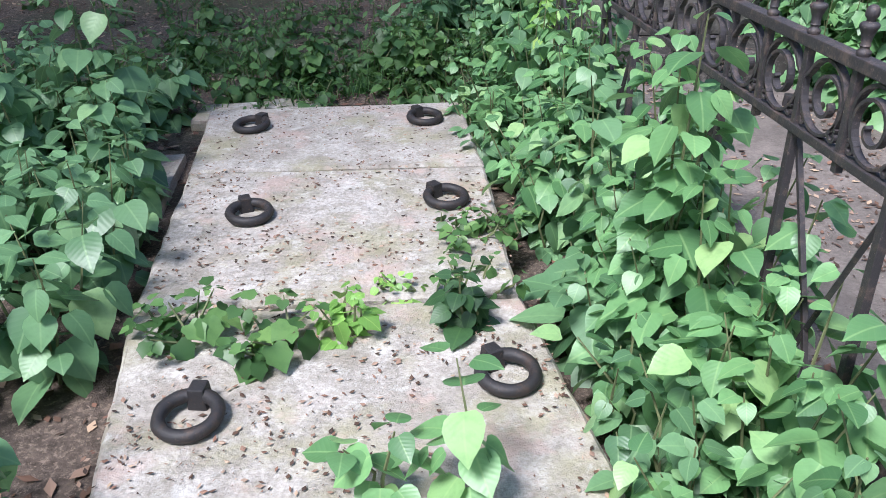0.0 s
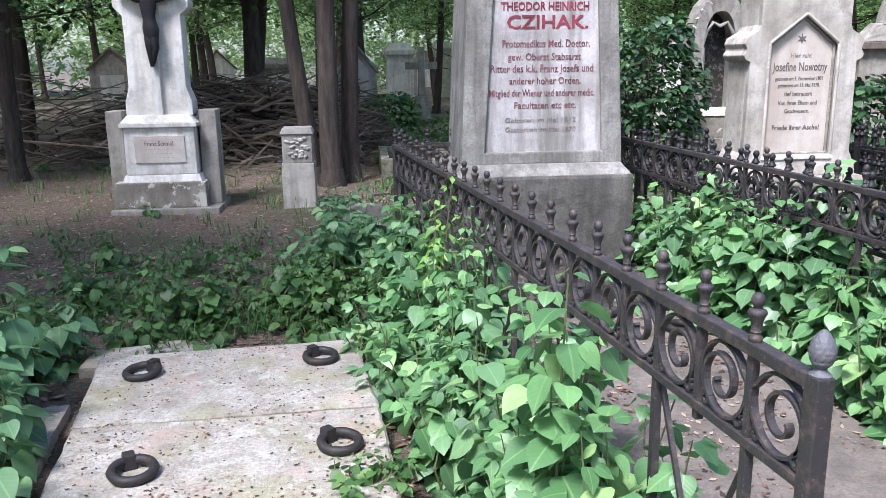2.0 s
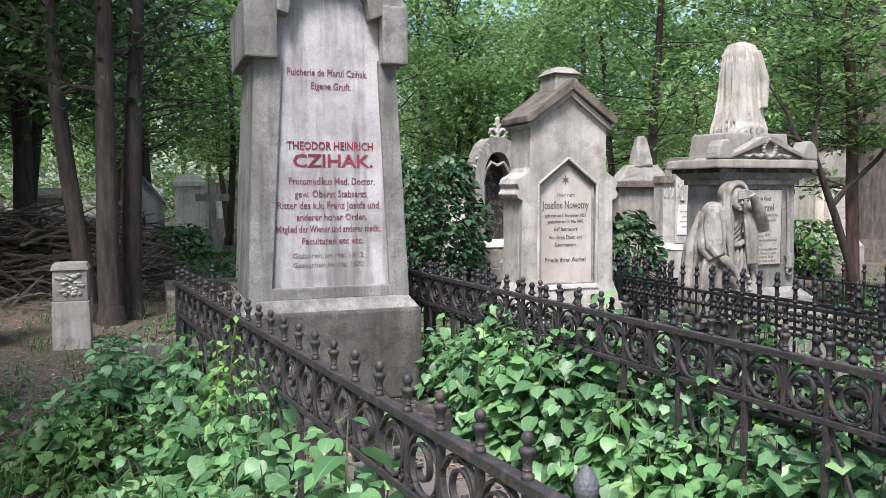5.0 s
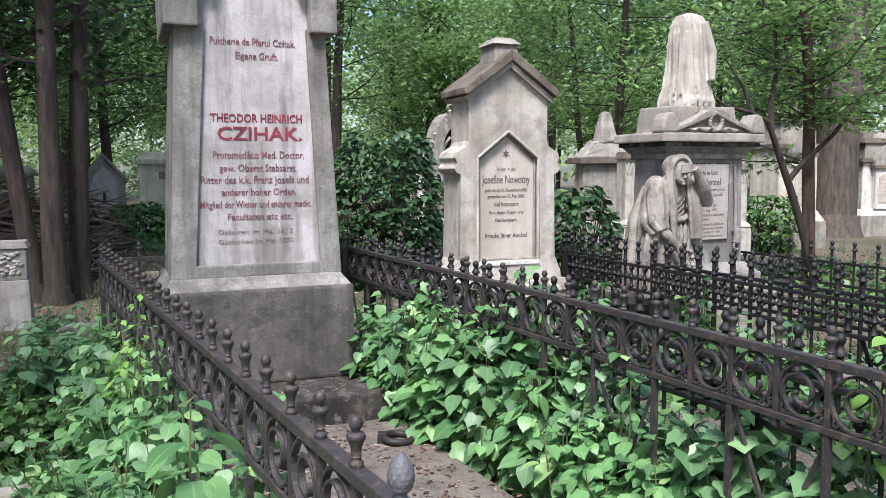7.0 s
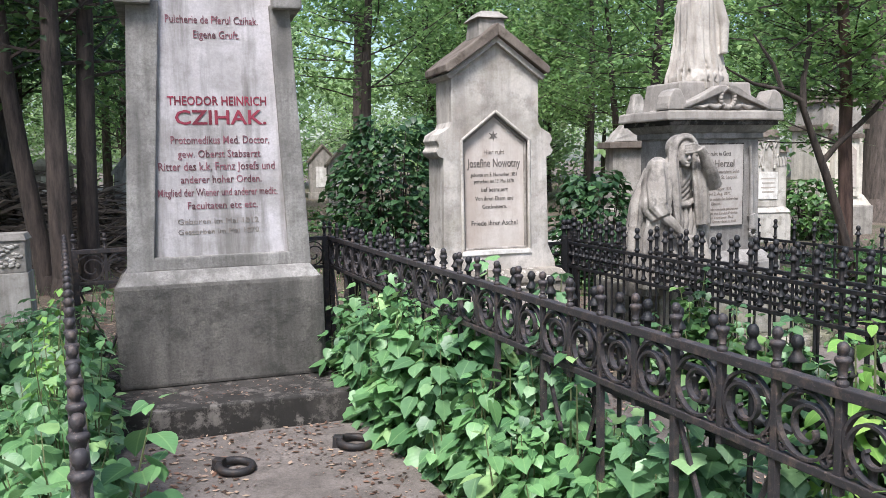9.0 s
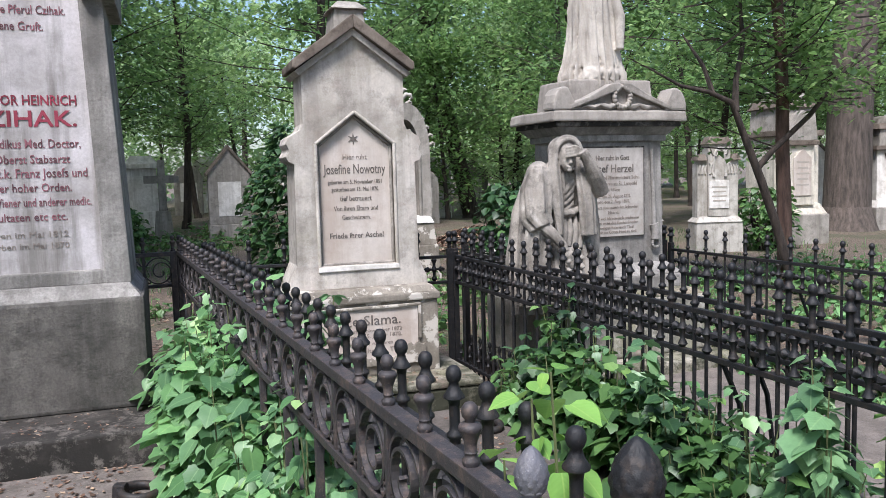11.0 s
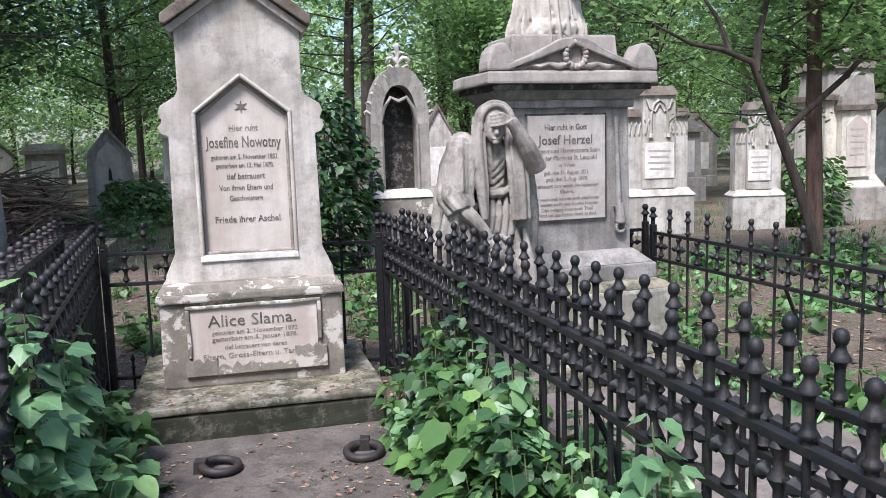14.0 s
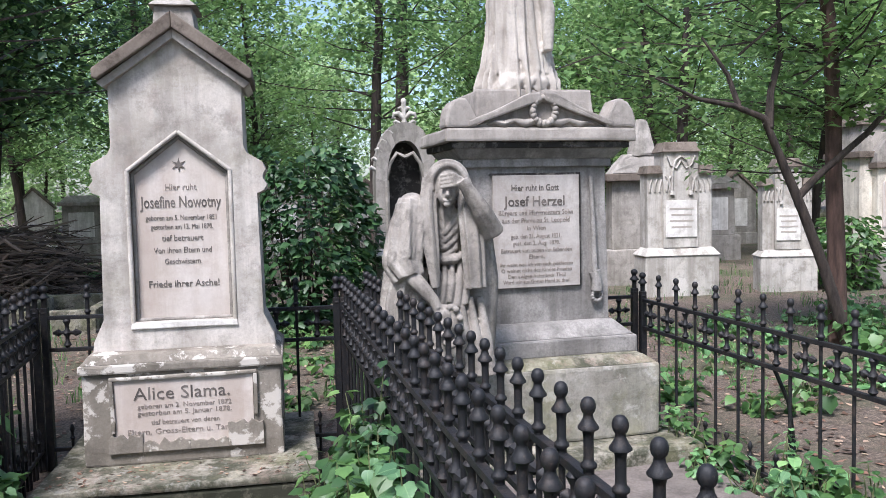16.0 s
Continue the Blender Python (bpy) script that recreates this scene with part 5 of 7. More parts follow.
def headstone(x, y, w, h, kind, turn=0.0, material=None, label="old pale headstone with a worn tablet"):
    m = material or M_OLD
    t = thing("headstone", (x, y, lie(x, y) - 0.02), label, "gravestone", "headstones in the wood", turn)
    a = w / 2
    d = 0.85 * w if kind == "buttressed" else 0.32 * w
    if kind == "gable":
        part("base", taper(-a * 1.08, a * 1.08, -0.06, d + 0.06, -0.3, 0.16 * h, 0.02), m, t, bevel=0.02)
        part("die", profile([(a, 0.16 * h), (a, 0.72 * h), (0, h * 0.98), (-a, 0.72 * h), (-a, 0.16 * h)][::-1], 0, d), m, t, bevel=0.015, wear=0.006)
        for s in (-1, 1):
            o = [(0, h * 0.97), (s * a * 1.1, 0.68 * h), (s * a * 1.1, 0.72 * h), (0, h * 1.02)]
            part("roof_slope", profile(o if s > 0 else o[::-1], -0.05, d + 0.05), M_ROOF, t, bevel=0.008)
        part("tablet", box(-a * 0.55, a * 0.55, -0.012, 0.0, 0.25 * h, 0.62 * h), M_WHITE, t, bevel=0.004)
    elif kind == "keyhole":
        part("base", taper(-a * 1.1, a * 1.1, -0.08, d + 0.06, -0.3, 0.13 * h, 0.02), m, t, bevel=0.02, wear=0.006)
        die = [(-a, 0.13 * h), (-a * 0.9, 0.7 * h), (0, h * 0.985), (a * 0.9, 0.7 * h), (a, 0.13 * h)]
        part("die", profile(die, 0, d), m, t, bevel=0.015, wear=0.006)
        for s in (-1, 1):
            o = [(0, h * 0.97), (s * a * 1.0, 0.66 * h), (s * a * 1.03, 0.7 * h), (0, h * 1.02)]
            part("roof_slope", profile(o if s > 0 else o[::-1], -0.05, d + 0.05), M_OLD, t, bevel=0.008)
        o = [(-a * 0.62, 0.24 * h), (-a * 0.62, 0.6 * h), (-a * 0.45, 0.74 * h), (0, 0.86 * h), (a * 0.45, 0.74 * h), (a * 0.62, 0.6 * h), (a * 0.62, 0.24 * h)]
        part("tablet", profile(o, -0.02, 0.01), M_TABLET_GREY, t, "worn arched tablet", bevel=0.006)
        # A black plate on the face stands for the shade inside an opening.
        part("keyhole", profile([(-0.045, 0.42 * h), (-0.03, 0.53 * h), (0.0, 0.575 * h), (0.03, 0.53 * h), (0.045, 0.42 * h)], -0.026, -0.018), M_BLACKFIG, t, "small black plate for a pointed opening")
    elif kind == "gothic":
        part("base", taper(-a * 1.06, a * 1.06, -0.1, d + 0.06, -0.3, 0.28 * h, 0.0), m, t, bevel=0.02, wear=0.006)
        part("base_slope", taper(-a * 1.1, a * 1.1, -0.12, d + 0.08, 0.28 * h, 0.33 * h, 0.09), m, t, bevel=0.01)
        part("die", taper(-a * 0.92, a * 0.92, 0, d, 0.32 * h, 0.82 * h, 0.0), m, t, bevel=0.012, wear=0.004)
        part("centre", taper(-a * 0.5, a * 0.5, -0.05, d, 0.33 * h, 0.96 * h, 0.0), m, t, bevel=0.01)
        part("cap", taper(-a * 0.56, a * 0.56, -0.09, d + 0.04, 0.955 * h, 1.02 * h, 0.06), M_ROOF, t, bevel=0.01)
        for s in (-1, 1):
            part("shoulder", taper(min(s * a * 0.52, s * a * 0.98), max(s * a * 0.52, s * a * 0.98), -0.06, d + 0.03, 0.815 * h, 0.87 * h, 0.03), M_ROOF, t, bevel=0.01)
            for pts, r in (((0.02, 0.925), (0.16, 0.9), (0.24, 0.84), (0.26, 0.7)), 0.02), (((0.4, 0.93), (0.3, 0.87), (0.14, 0.85), (0.0, 0.9)), 0.018), (((0.3, 0.8), (0.38, 0.765), (0.42, 0.7)), 0.016), (((0.44, 0.8), (0.35, 0.765), (0.31, 0.7)), 0.016):
                part("tracery", tube([(s * a * x, -0.058, z * h) for x, z in pts], r, 6), m, t, smooth=True)
            part("tracery_boss", taper(min(s * a * 0.2, s * a * 0.33), max(s * a * 0.2, s * a * 0.33), -0.085, -0.045, 0.675 * h, 0.705 * h, 0.01), m, t, bevel=0.006)
            for x in (0.58, 0.72, 0.86):
                part("tracery", tube([(s * a * (x - 0.06), -0.008, 0.78 * h), (s * a * x, -0.012, 0.735 * h), (s * a * x, -0.012, 0.7 * h)], 0.014, 5), m, t, smooth=True)
        part("tablet", box(-a * 0.44, a * 0.44, -0.065, -0.049, 0.4 * h, 0.64 * h), M_WHITE, t, bevel=0.004)
        for k in range(4):
            part("inscription_line", box(-a * (0.34 - 0.05 * (k % 2)), a * (0.34 - 0.05 * (k % 2)), -0.068, -0.064, (0.58 - 0.04 * k) * h, (0.592 - 0.04 * k) * h), M_WORN, t)
    elif kind == "column":
        part("base", taper(-a * 1.08, a * 1.08, -0.08, d + 0.08, -0.3, 0.3 * h, 0.02), m, t, bevel=0.02, wear=0.006)
        part("die", taper(-a * 0.9, a * 0.9, 0, d, 0.3 * h, 0.86 * h, 0.02), m, t, bevel=0.015, wear=0.006)
        part("cornice", taper(-a * 1.06, a * 1.06, -0.1, d + 0.1, 0.86 * h, 0.92 * h, 0.0), M_ROOF, t, "mossy cornice", bevel=0.015, wear=0.005)
        part("cap", taper(-a * 0.9, a * 0.9, -0.04, d + 0.04, 0.92 * h, 1.08 * h, 0.25, 0.1), m, t, bevel=0.03, wear=0.02)
        part("broken_column", taper(-0.2, 0.2, 0.02, 0.36, 1.06 * h, 1.36 * h, 0.1), m, t, "broken stump of a stone column", bevel=0.04, wear=0.03)
    elif kind == "block":
        part("base", taper(-a * 1.08, a * 1.08, -0.08, d + 0.08, -0.3, 0.3 * h, 0.02), m, t, bevel=0.02, wear=0.006)
        part("die", taper(-a * 0.88, a * 0.88, 0, d, 0.3 * h, 0.84 * h, 0.02), m, t, bevel=0.015, wear=0.006)
        part("tablet", box(-a * 0.58, a * 0.58, 0.0, 0.02, 0.36 * h, 0.74 * h), M_WHITE, t, bevel=0.004)
        part("cornice", taper(-a * 1.04, a * 1.04, -0.09, d + 0.09, 0.84 * h, 0.9 * h, 0.0), m, t, bevel=0.015)
        part("cap", taper(-a * 0.95, a * 0.95, -0.05, d + 0.05, 0.9 * h, h, 0.18), m, t, bevel=0.02)
    elif kind == "buttressed":
        part("base", taper(-a * 1.1, a * 1.1, -0.14, d + 0.1, -0.3, 0.2 * h, 0.0), M_OLD, t, "weathered grey base", bevel=0.02, wear=0.008)
        part("base_slope", taper(-a * 1.06, a * 1.06, -0.12, d + 0.08, 0.2 * h, 0.27 * h, 0.1), m, t, bevel=0.012, wear=0.005)
        part("wing_die", taper(-a * 0.92, a * 0.92, 0.04, d, 0.26 * h, 0.7 * h, 0.01), m, t, "cream and white rendered die", bevel=0.012, wear=0.005)
        part("wing_cornice", taper(-a * 1.02, a * 1.02, -0.03, d + 0.06, 0.7 * h, 0.735 * h, 0.0), M_ROOF, t, "mossy cornice", bevel=0.01, wear=0.004)
        part("wing_block", taper(-a * 0.84, a * 0.84, 0.05, d - 0.02, 0.735 * h, 0.88 * h, 0.03), M_OLD, t, bevel=0.015, wear=0.007)
        part("wing_cap", taper(-a * 0.9, a * 0.9, 0.02, d + 0.02, 0.88 * h, 0.93 * h, 0.05), M_ROOF, t, bevel=0.012, wear=0.005)
        part("top_block", taper(-a * 0.5, a * 0.5, 0.06, d - 0.05, 0.92 * h, h, 0.08), M_OLD, t, bevel=0.02, wear=0.008)
        part("centre_die", taper(-a * 0.52, a * 0.52, -0.1, 0.1, 0.26 * h, 0.64 * h, 0.01), m, t, bevel=0.01, wear=0.004)
        part("centre_cornice", taper(-a * 0.62, a * 0.62, -0.15, 0.1, 0.64 * h, 0.67 * h, 0.0), M_ROOF, t, bevel=0.008, wear=0.004)
        part("centre_gable", profile([(-a * 0.58, 0.67 * h), (-a * 0.56, 0.72 * h), (-a * 0.2, 0.835 * h), (0, 0.86 * h), (a * 0.2, 0.835 * h), (a * 0.56, 0.72 * h), (a * 0.58, 0.67 * h)][::-1], -0.12, 0.12), M_OLD, t, bevel=0.012, wear=0.005)
        part("tablet", profile([(-a * 0.36, 0.32 * h), (-a * 0.36, 0.56 * h), (0, 0.62 * h), (a * 0.36, 0.56 * h), (a * 0.36, 0.32 * h)][::-1], -0.115, -0.08), M_TABLET, t, "worn cream tablet", bevel=0.005)
        for k in range(5):
            part("inscription_line", box(-a * (0.26 - 0.05 * (k % 2)), a * (0.26 - 0.05 * (k % 2)), -0.118, -0.114, (0.53 - 0.036 * k) * h, (0.54 - 0.036 * k) * h), M_WORN, t)
    elif kind == "cross":
        part("base", taper(-a * 0.62, a * 0.62, -0.1, 0.5, -0.3, 0.34 * h, 0.1), m, t, bevel=0.02)
        part("shaft", taper(-0.1, 0.1, 0.1, 0.28, 0.33 * h, h, 0.01), m, t, bevel=0.012)
        part("crossbar", box(-a, a, 0.11, 0.27, 0.7 * h, 0.8 * h), m, t, bevel=0.012)
    elif kind == "round":
        o = [(-a, -0.2), (-a, 0.72 * h)] + [(-a * math.cos(math.pi * k / 8), 0.72 * h + 0.28 * h * math.sin(math.pi * k / 8)) for k in range(1, 8)] + [(a, 0.72 * h), (a, -0.2)]
        part("slab", profile(o[::-1], 0, d * 0.6), m, t, bevel=0.015, wear=0.006)
        part("tablet", box(-a * 0.6, a * 0.6, -0.01, 0.01, 0.3 * h, 0.65 * h), M_WHITE, t, bevel=0.004)
    return t


gothic_niche(3.8, 5.85)
headstone(7.92, 6.9, 1.04, 2.2, "gothic", -5, M_PALE, "white gothic gravestone with traceried panels and tablet")
headstone(9.5, 6.7, 0.76, 1.92, "gothic", -16, M_PALE, "narrow pale gothic gravestone with a blank panel")
headstone(11.3, 6.84, 1.0, 2.75, "buttressed", -4, M_CREAM, "large cream and white gravestone with heavy cornice")
headstone(15.96, 8.83, 1.2, 2.5, "buttressed", -14, M_WHITE, "white gravestone among the trees")
headstone(8.12, 8.5, 1.25, 2.0, "column", -6, M_OLD, "grey stone tomb carrying a broken column")
headstone(11.6, 12.5, 1.1, 1.9, "block", -6, M_OLD, "grey stone tomb with a broken cap")
headstone(15.4, 18.0, 1.2, 2.2, "gable", -8)
headstone(6.1, 13.3, 0.7, 2.35, "gable", -3, M_PALE, "narrow white pointed gravestone")
headstone(-1.15, 16.1, 1.05, 2.05, "keyhole", 6, M_OLD, "grey gabled headstone with a dark keyhole")
headstone(0.66, 18.2, 0.9, 2.07, "cross", 3, M_OLD, "grey stone cross on a rough pedestal")
headstone(0.12, 19.8, 0.95, 2.25, "block", 4, M_WHITE, "pale block gravestone beside a cross")
headstone(2.25, 16.1, 1.02, 2.3, "gable", 2, M_OLD, "grey gabled headstone with a white tablet")
headstone(5.3, 27.0, 1.1, 2.2, "gable", 0, M_OLD)
headstone(4.4, 18.0, 1.05, 2.0, "gable", -4, M_OLD)
headstone(1.6, 29.0, 1.1, 2.1, "round", 5, M_OLD)
headstone(2.6, 30.5, 1.4, 2.4, "block", 0, M_WHITE)
headstone(9.4, 21.5, 1.2, 2.1, "round", -5, M_WHITE)
headstone(12.6, 26.0, 1.2, 2.0, "gable", -4, M_OLD)
headstone(-5.6, 15.0, 1.1, 1.7, "round", 10, M_OLD)
headstone(-8.2, 19.5, 1.2, 2.0, "gable", 8, M_OLD)
headstone(-3.6, 21.0, 1.2, 1.9, "block", 5, M_OLD)
headstone(-6.2, 25.5, 1.2, 2.2, "gable", 8, M_WHITE)
headstone(7.6, 17.2, 1.0, 1.6, "round", -5, M_OLD)
headstone(18.5, 14.0, 1.2, 2.2, "gable", -10, M_WHITE)
headstone(4.95, 5.4, 0.55, 0.72, "gable", -6, M_WHITE, "low white tomb marker with a small gable")
headstone(-1.08, 1.9, 0.42, 0.42, "round", 20, M_OLD, "low grey stone stump by the fence")


def stone_border():
    t = thing("stone_border", (-0.35, 6.8, 0), "low mossy stone border round an empty grave bed", "stone border")
    for name, g in (("front_kerb", box(-0.5, 0.5, -0.85, -0.73, -0.05, 0.3)), ("back_kerb", box(-0.5, 0.5, 0.73, 0.85, -0.05, 0.31)), ("side_kerb", box(-0.5, -0.38, -0.73, 0.73, -0.05, 0.3)), ("side_kerb", box(0.38, 0.5, -0.73, 0.73, -0.05, 0.3))):
        part(name, g, M_MOSSY, t, bevel=0.015, wear=0.006)


stone_border()

# ---------- leaves ----------
OVATE_ROWS = ((0.03, 0.24), (0.16, 0.39), (0.36, 0.44), (0.56, 0.385), (0.74, 0.27), (0.88, 0.13))
OVATE = (np.array([(0, 0.03, 0)] + [(sx * w, y if sx else y + 0.04, 0) for y, w in OVATE_ROWS for sx in (-1, 0, 1)] + [(0, 1.04, 0)], dtype=float),
         [(0, 2, 1), (0, 3, 2)] + [f for k in range(5) for f in ((3 * k + 1, 3 * k + 2, 3 * k + 5, 3 * k + 4), (3 * k + 2, 3 * k + 3, 3 * k + 6, 3 * k + 5))] + [(16, 17, 19), (17, 18, 19)])
LOBED = (np.array([(0, 0, 0), (-0.26, -0.08, 0), (-0.46, 0.1, 0), (-0.42, 0.28, 0), (-0.48, 0.5, 0), (-0.3, 0.64, 0), (0, 0.96, 0), (0.3, 0.64, 0), (0.48, 0.5, 0), (0.42, 0.28, 0), (0.46, 0.1, 0), (0.26, -0.08, 0), (0, 0.45, 0)], dtype=float),
         [(0, 12, 1), (1, 12, 3, 2), (3, 12, 5, 4), (5, 12, 6), (6, 12, 7), (7, 12, 9, 8), (9, 12, 11, 10), (11, 12, 0)])
SIMPLE = (np.array([(0, 0, 0), (-0.3, 0.45, 0.0), (0, 0.5, 0), (0.3, 0.45, 0.0), (0, 1, 0)], dtype=float), [(0, 2, 1), (0, 3, 2), (1, 2, 4), (2, 3, 4)])


def shaped(template, fold, curl):
    v = template[0].copy()
    v[:, 2] += fold * np.abs(v[:, 0]) - curl * v[:, 1] ** 2
    return v, template[1], [(x + 0.5, y) for x, y, _ in template[0]]


class Leaves:
    """Many leaves gathered into one mesh."""

    def __init__(self, template, seed):
        self.t = [shaped(template, f, c) for f, c in ((0.14, 0.2), (0.06, 0.32), (0.24, 0.12), (-0.06, 0.26))]
        self.geo, self.rnd = Geo(), random.Random(seed)

    def leaf(self, p, heading, tip, size, spin=0.0):
        """A leaf from p: heading in radians round z, tip its rise in radians."""
        v, f, uv = self.t[self.rnd.randrange(4)]
        ch, sh, ct, st = math.cos(heading), math.sin(heading), math.cos(tip), math.sin(tip)
        d = np.array((ch * ct, sh * ct, st))
        n = np.array((-ch * st, -sh * st, ct))
        s = np.cross(d, n)
        cs, ss = math.cos(spin), math.sin(spin)
        s, n = s * cs + n * ss, n * cs - s * ss
        w = (v[:, :1] * s + v[:, 1:2] * d + v[:, 2:3] * n) * size + np.array(p)
        self.geo.add(w.tolist(), f, uv)


def shrub(x, y, h, spread, stems, leaf_size, seed, template=OVATE, material=None, name="leafy_shrub", label="green broad-leaved sapling with paired leaves", category="shrub", group="", lean=(0, 0), z0=None, start=0.15, gap=0.085, tip_young=True):
    rnd = random.Random(seed)
    base = lie(x, y) if z0 is None else z0
    t = thing(name, (x, y, base), label, category, group)
    L = Leaves(template, seed)
    for k in range(stems):
        a = rnd.uniform(0, math.tau)
        hh = h * rnd.uniform(0.55, 1.0)
        r = spread * math.sqrt(rnd.random())
        top = Vector((r * math.cos(a) + lean[0] * hh, r * math.sin(a) + lean[1] * hh, hh))
        foot = Vector((0.3 * r * math.cos(a), 0.3 * r * math.sin(a), -0.02))
        mid = foot.lerp(top, 0.5) + Vector((rnd.uniform(-0.04, 0.04), rnd.uniform(-0.04, 0.04), 0.04 * hh))
        part("stem", tube([foot, mid, top], [0.006, 0.0045, 0.002], 4), M_STEM, t)
        n = max(2, int(hh * (1 - start) / gap))
        ph = rnd.uniform(0, 3)
        for i in range(n + 1):
            s = start + (1 - start) * i / n
            p = foot.lerp(mid, 2 * s) if s < 0.5 else mid.lerp(top, 2 * s - 1)
            sz = leaf_size * (1.05 - 0.45 * max(0, s - 0.7) / 0.3) * rnd.uniform(0.65, 1.2)
            for side in (0, math.pi):
                hd = ph + i * 1.5708 + side + rnd.uniform(-0.45, 0.45)
                stalk = sz * rnd.uniform(0.15, 0.55)
                q = p + Vector((math.cos(hd), math.sin(hd), 0.25)) * stalk
                L.leaf(q, hd, rnd.uniform(-1.0, 0.0) + (0.45 if i == n else 0), sz, rnd.uniform(-0.4, 0.4))
                if rnd.random() < 0.5:
                    L.leaf(p + Vector((math.cos(hd + 0.8), math.sin(hd + 0.8), 0.1)) * stalk * 1.6, hd + 0.8, rnd.uniform(-1.0, 0.0), sz * 0.8, rnd.uniform(-0.4, 0.4))
    tagged(part("foliage", L.geo, material or M_LEAF, t, smooth=True), kind="stuff")
    return t


rng = random.Random(21)
G1, G2 = "broad-leaved saplings by the slab", "leafy growth on the iron fence"
# strip between the ringed slab and the scroll fence
for i in range(64):
    y = -4.0 + 4.4 * (i + rng.random()) / 64
    edge = -0.93 - 0.16 * (y + 2.8) if y < -0.9 else -1.1
    fence = -0.42 - 0.12 * (y + 3.0)
    w = rng.random()
    x = edge + 0.1 + (fence - 0.08 - edge) * w
    h = (0.24 + 0.58 * w) * rng.uniform(0.75, 1.2)
    shrub(x, y, h, 0.2, 6, rng.uniform(0.085, 0.13), 100 + i, group=G1, material=M_LEAF if i % 3 else M_LEAF_BLUE)
shrub(-0.61, -3.05, 1.08, 0.06, 3, 0.115, 150, group=G1, label="tall pale green sapling with large heart-shaped leaves", material=M_LEAF, start=0.35)
# left of the slab
for i in range(46):
    y = -4.1 + 3.3 * (i + rng.random()) / 46
    w = rng.random()
    x = -2.32 - 0.17 * (y + 2) - (0.2 if y > -2.4 else 0.1) - 1.0 * w
    shrub(x, y, (0.3 + 0.38 * rng.random()), 0.2, 5, 0.12, 200 + i, group=G1, material=M_LEAF_BLUE)
shrub(-2.78, -1.45, 0.98, 0.12, 4, 0.14, 240, group=G1, label="tall sapling with paired grey-green leaves", material=M_LEAF_BLUE)
shrub(-2.95, -1.9, 0.85, 0.15, 4, 0.13, 241, group=G1, material=M_LEAF_BLUE)
# low growth behind the slab
for i in range(80):
    x, y = rng.uniform(-3.3, -0.95), rng.uniform(-0.85, 0.55)
    if -2.7 < x < -2.2 and y < -0.5:
        continue
    shrub(x, y, rng.choice((0.05, 0.07, 0.1, 0.14, 0.22, 0.42)), 0.17, 5, rng.uniform(0.05, 0.1), 300 + i, (LOBED, SIMPLE, OVATE)[i % 3], M_COVER, "weed_clump", "low green weeds on bare soil", "weeds", "weeds behind the slab", gap=0.05)
for i in range(34):
    shrub(rng.uniform(-4.2, -1.2), rng.uniform(0.3, 2.1), rng.choice((0.05, 0.08, 0.12, 0.3)), 0.2, 5, rng.uniform(0.05, 0.085), 3400 + i, (LOBED, SIMPLE, OVATE)[i % 3], M_COVER, "weed_clump", "low green weeds on bare soil", "weeds", "weeds behind the slab", gap=0.05)
shrub(-1.75, 0.35, 0.55, 0.05, 2, 0.08, 360, SIMPLE, M_COVER, "weed_clump", "tall thin weed on bare soil", "weeds", "weeds behind the slab")
# on the slab
for i, (x, y, h, s, ls, n, m) in enumerate(((-1.72, -3.12, 0.14, 0.16, 0.075, 7, M_COVER), (-1.96, -3.08, 0.13, 0.13, 0.07, 6, M_COVER), (-1.5, -3.05, 0.16, 0.1, 0.06, 5, M_LEAF_YOUNG), (-1.14, -2.98, 0.2, 0.08, 0.08, 5, M_LEAF_DARK),
                                        (-1.14, -2.45, 0.1, 0.14, 0.055, 8, M_COVER), (-1.02, -2.42, 0.1, 0.1, 0.05, 6, M_COVER), (-1.12, -2.78, 0.09, 0.16, 0.05, 7, M_COVER), (-1.36, -2.8, 0.06, 0.08, 0.045, 4, M_LEAF_YOUNG))):
    shrub(x, y, h, s, n, ls, 380 + i, LOBED if i < 3 else OVATE, m, "seedling_clump", "small green seedlings growing from the slab joint", "seedlings", "seedlings on the slab", z0=0.145, gap=0.045)
shrub(-1.36, -3.72, 0.34, 0.07, 2, 0.1, 390, group=G1, material=M_LEAF, z0=0.14, start=0.5)
shrub(-1.13, -3.7, 0.4, 0.06, 2, 0.105, 391, group=G1, material=M_LEAF, z0=0.14, start=0.5)
# by the far end of the scroll fence
for i in range(16):
    shrub(rng.uniform(-1.6, -0.95), rng.uniform(0.3, 2.6), rng.uniform(0.3, 0.75), 0.18, 5, 0.12, 400 + i, group=G1, material=M_LEAF_BLUE)
shrub(-0.72, -1.1, 1.12, 0.1, 3, 0.075, 420, SIMPLE, M_LEAF_YOUNG, "climbing_vine", "yellow-green vine shoots climbing over an iron fence", "vine", start=0.6, gap=0.05)
shrub(-0.62, -1.6, 1.12, 0.14, 4, 0.07, 421, SIMPLE, M_LEAF, "climbing_vine", "yellow-green vine shoots climbing over an iron fence", "vine", start=0.4, gap=0.05)


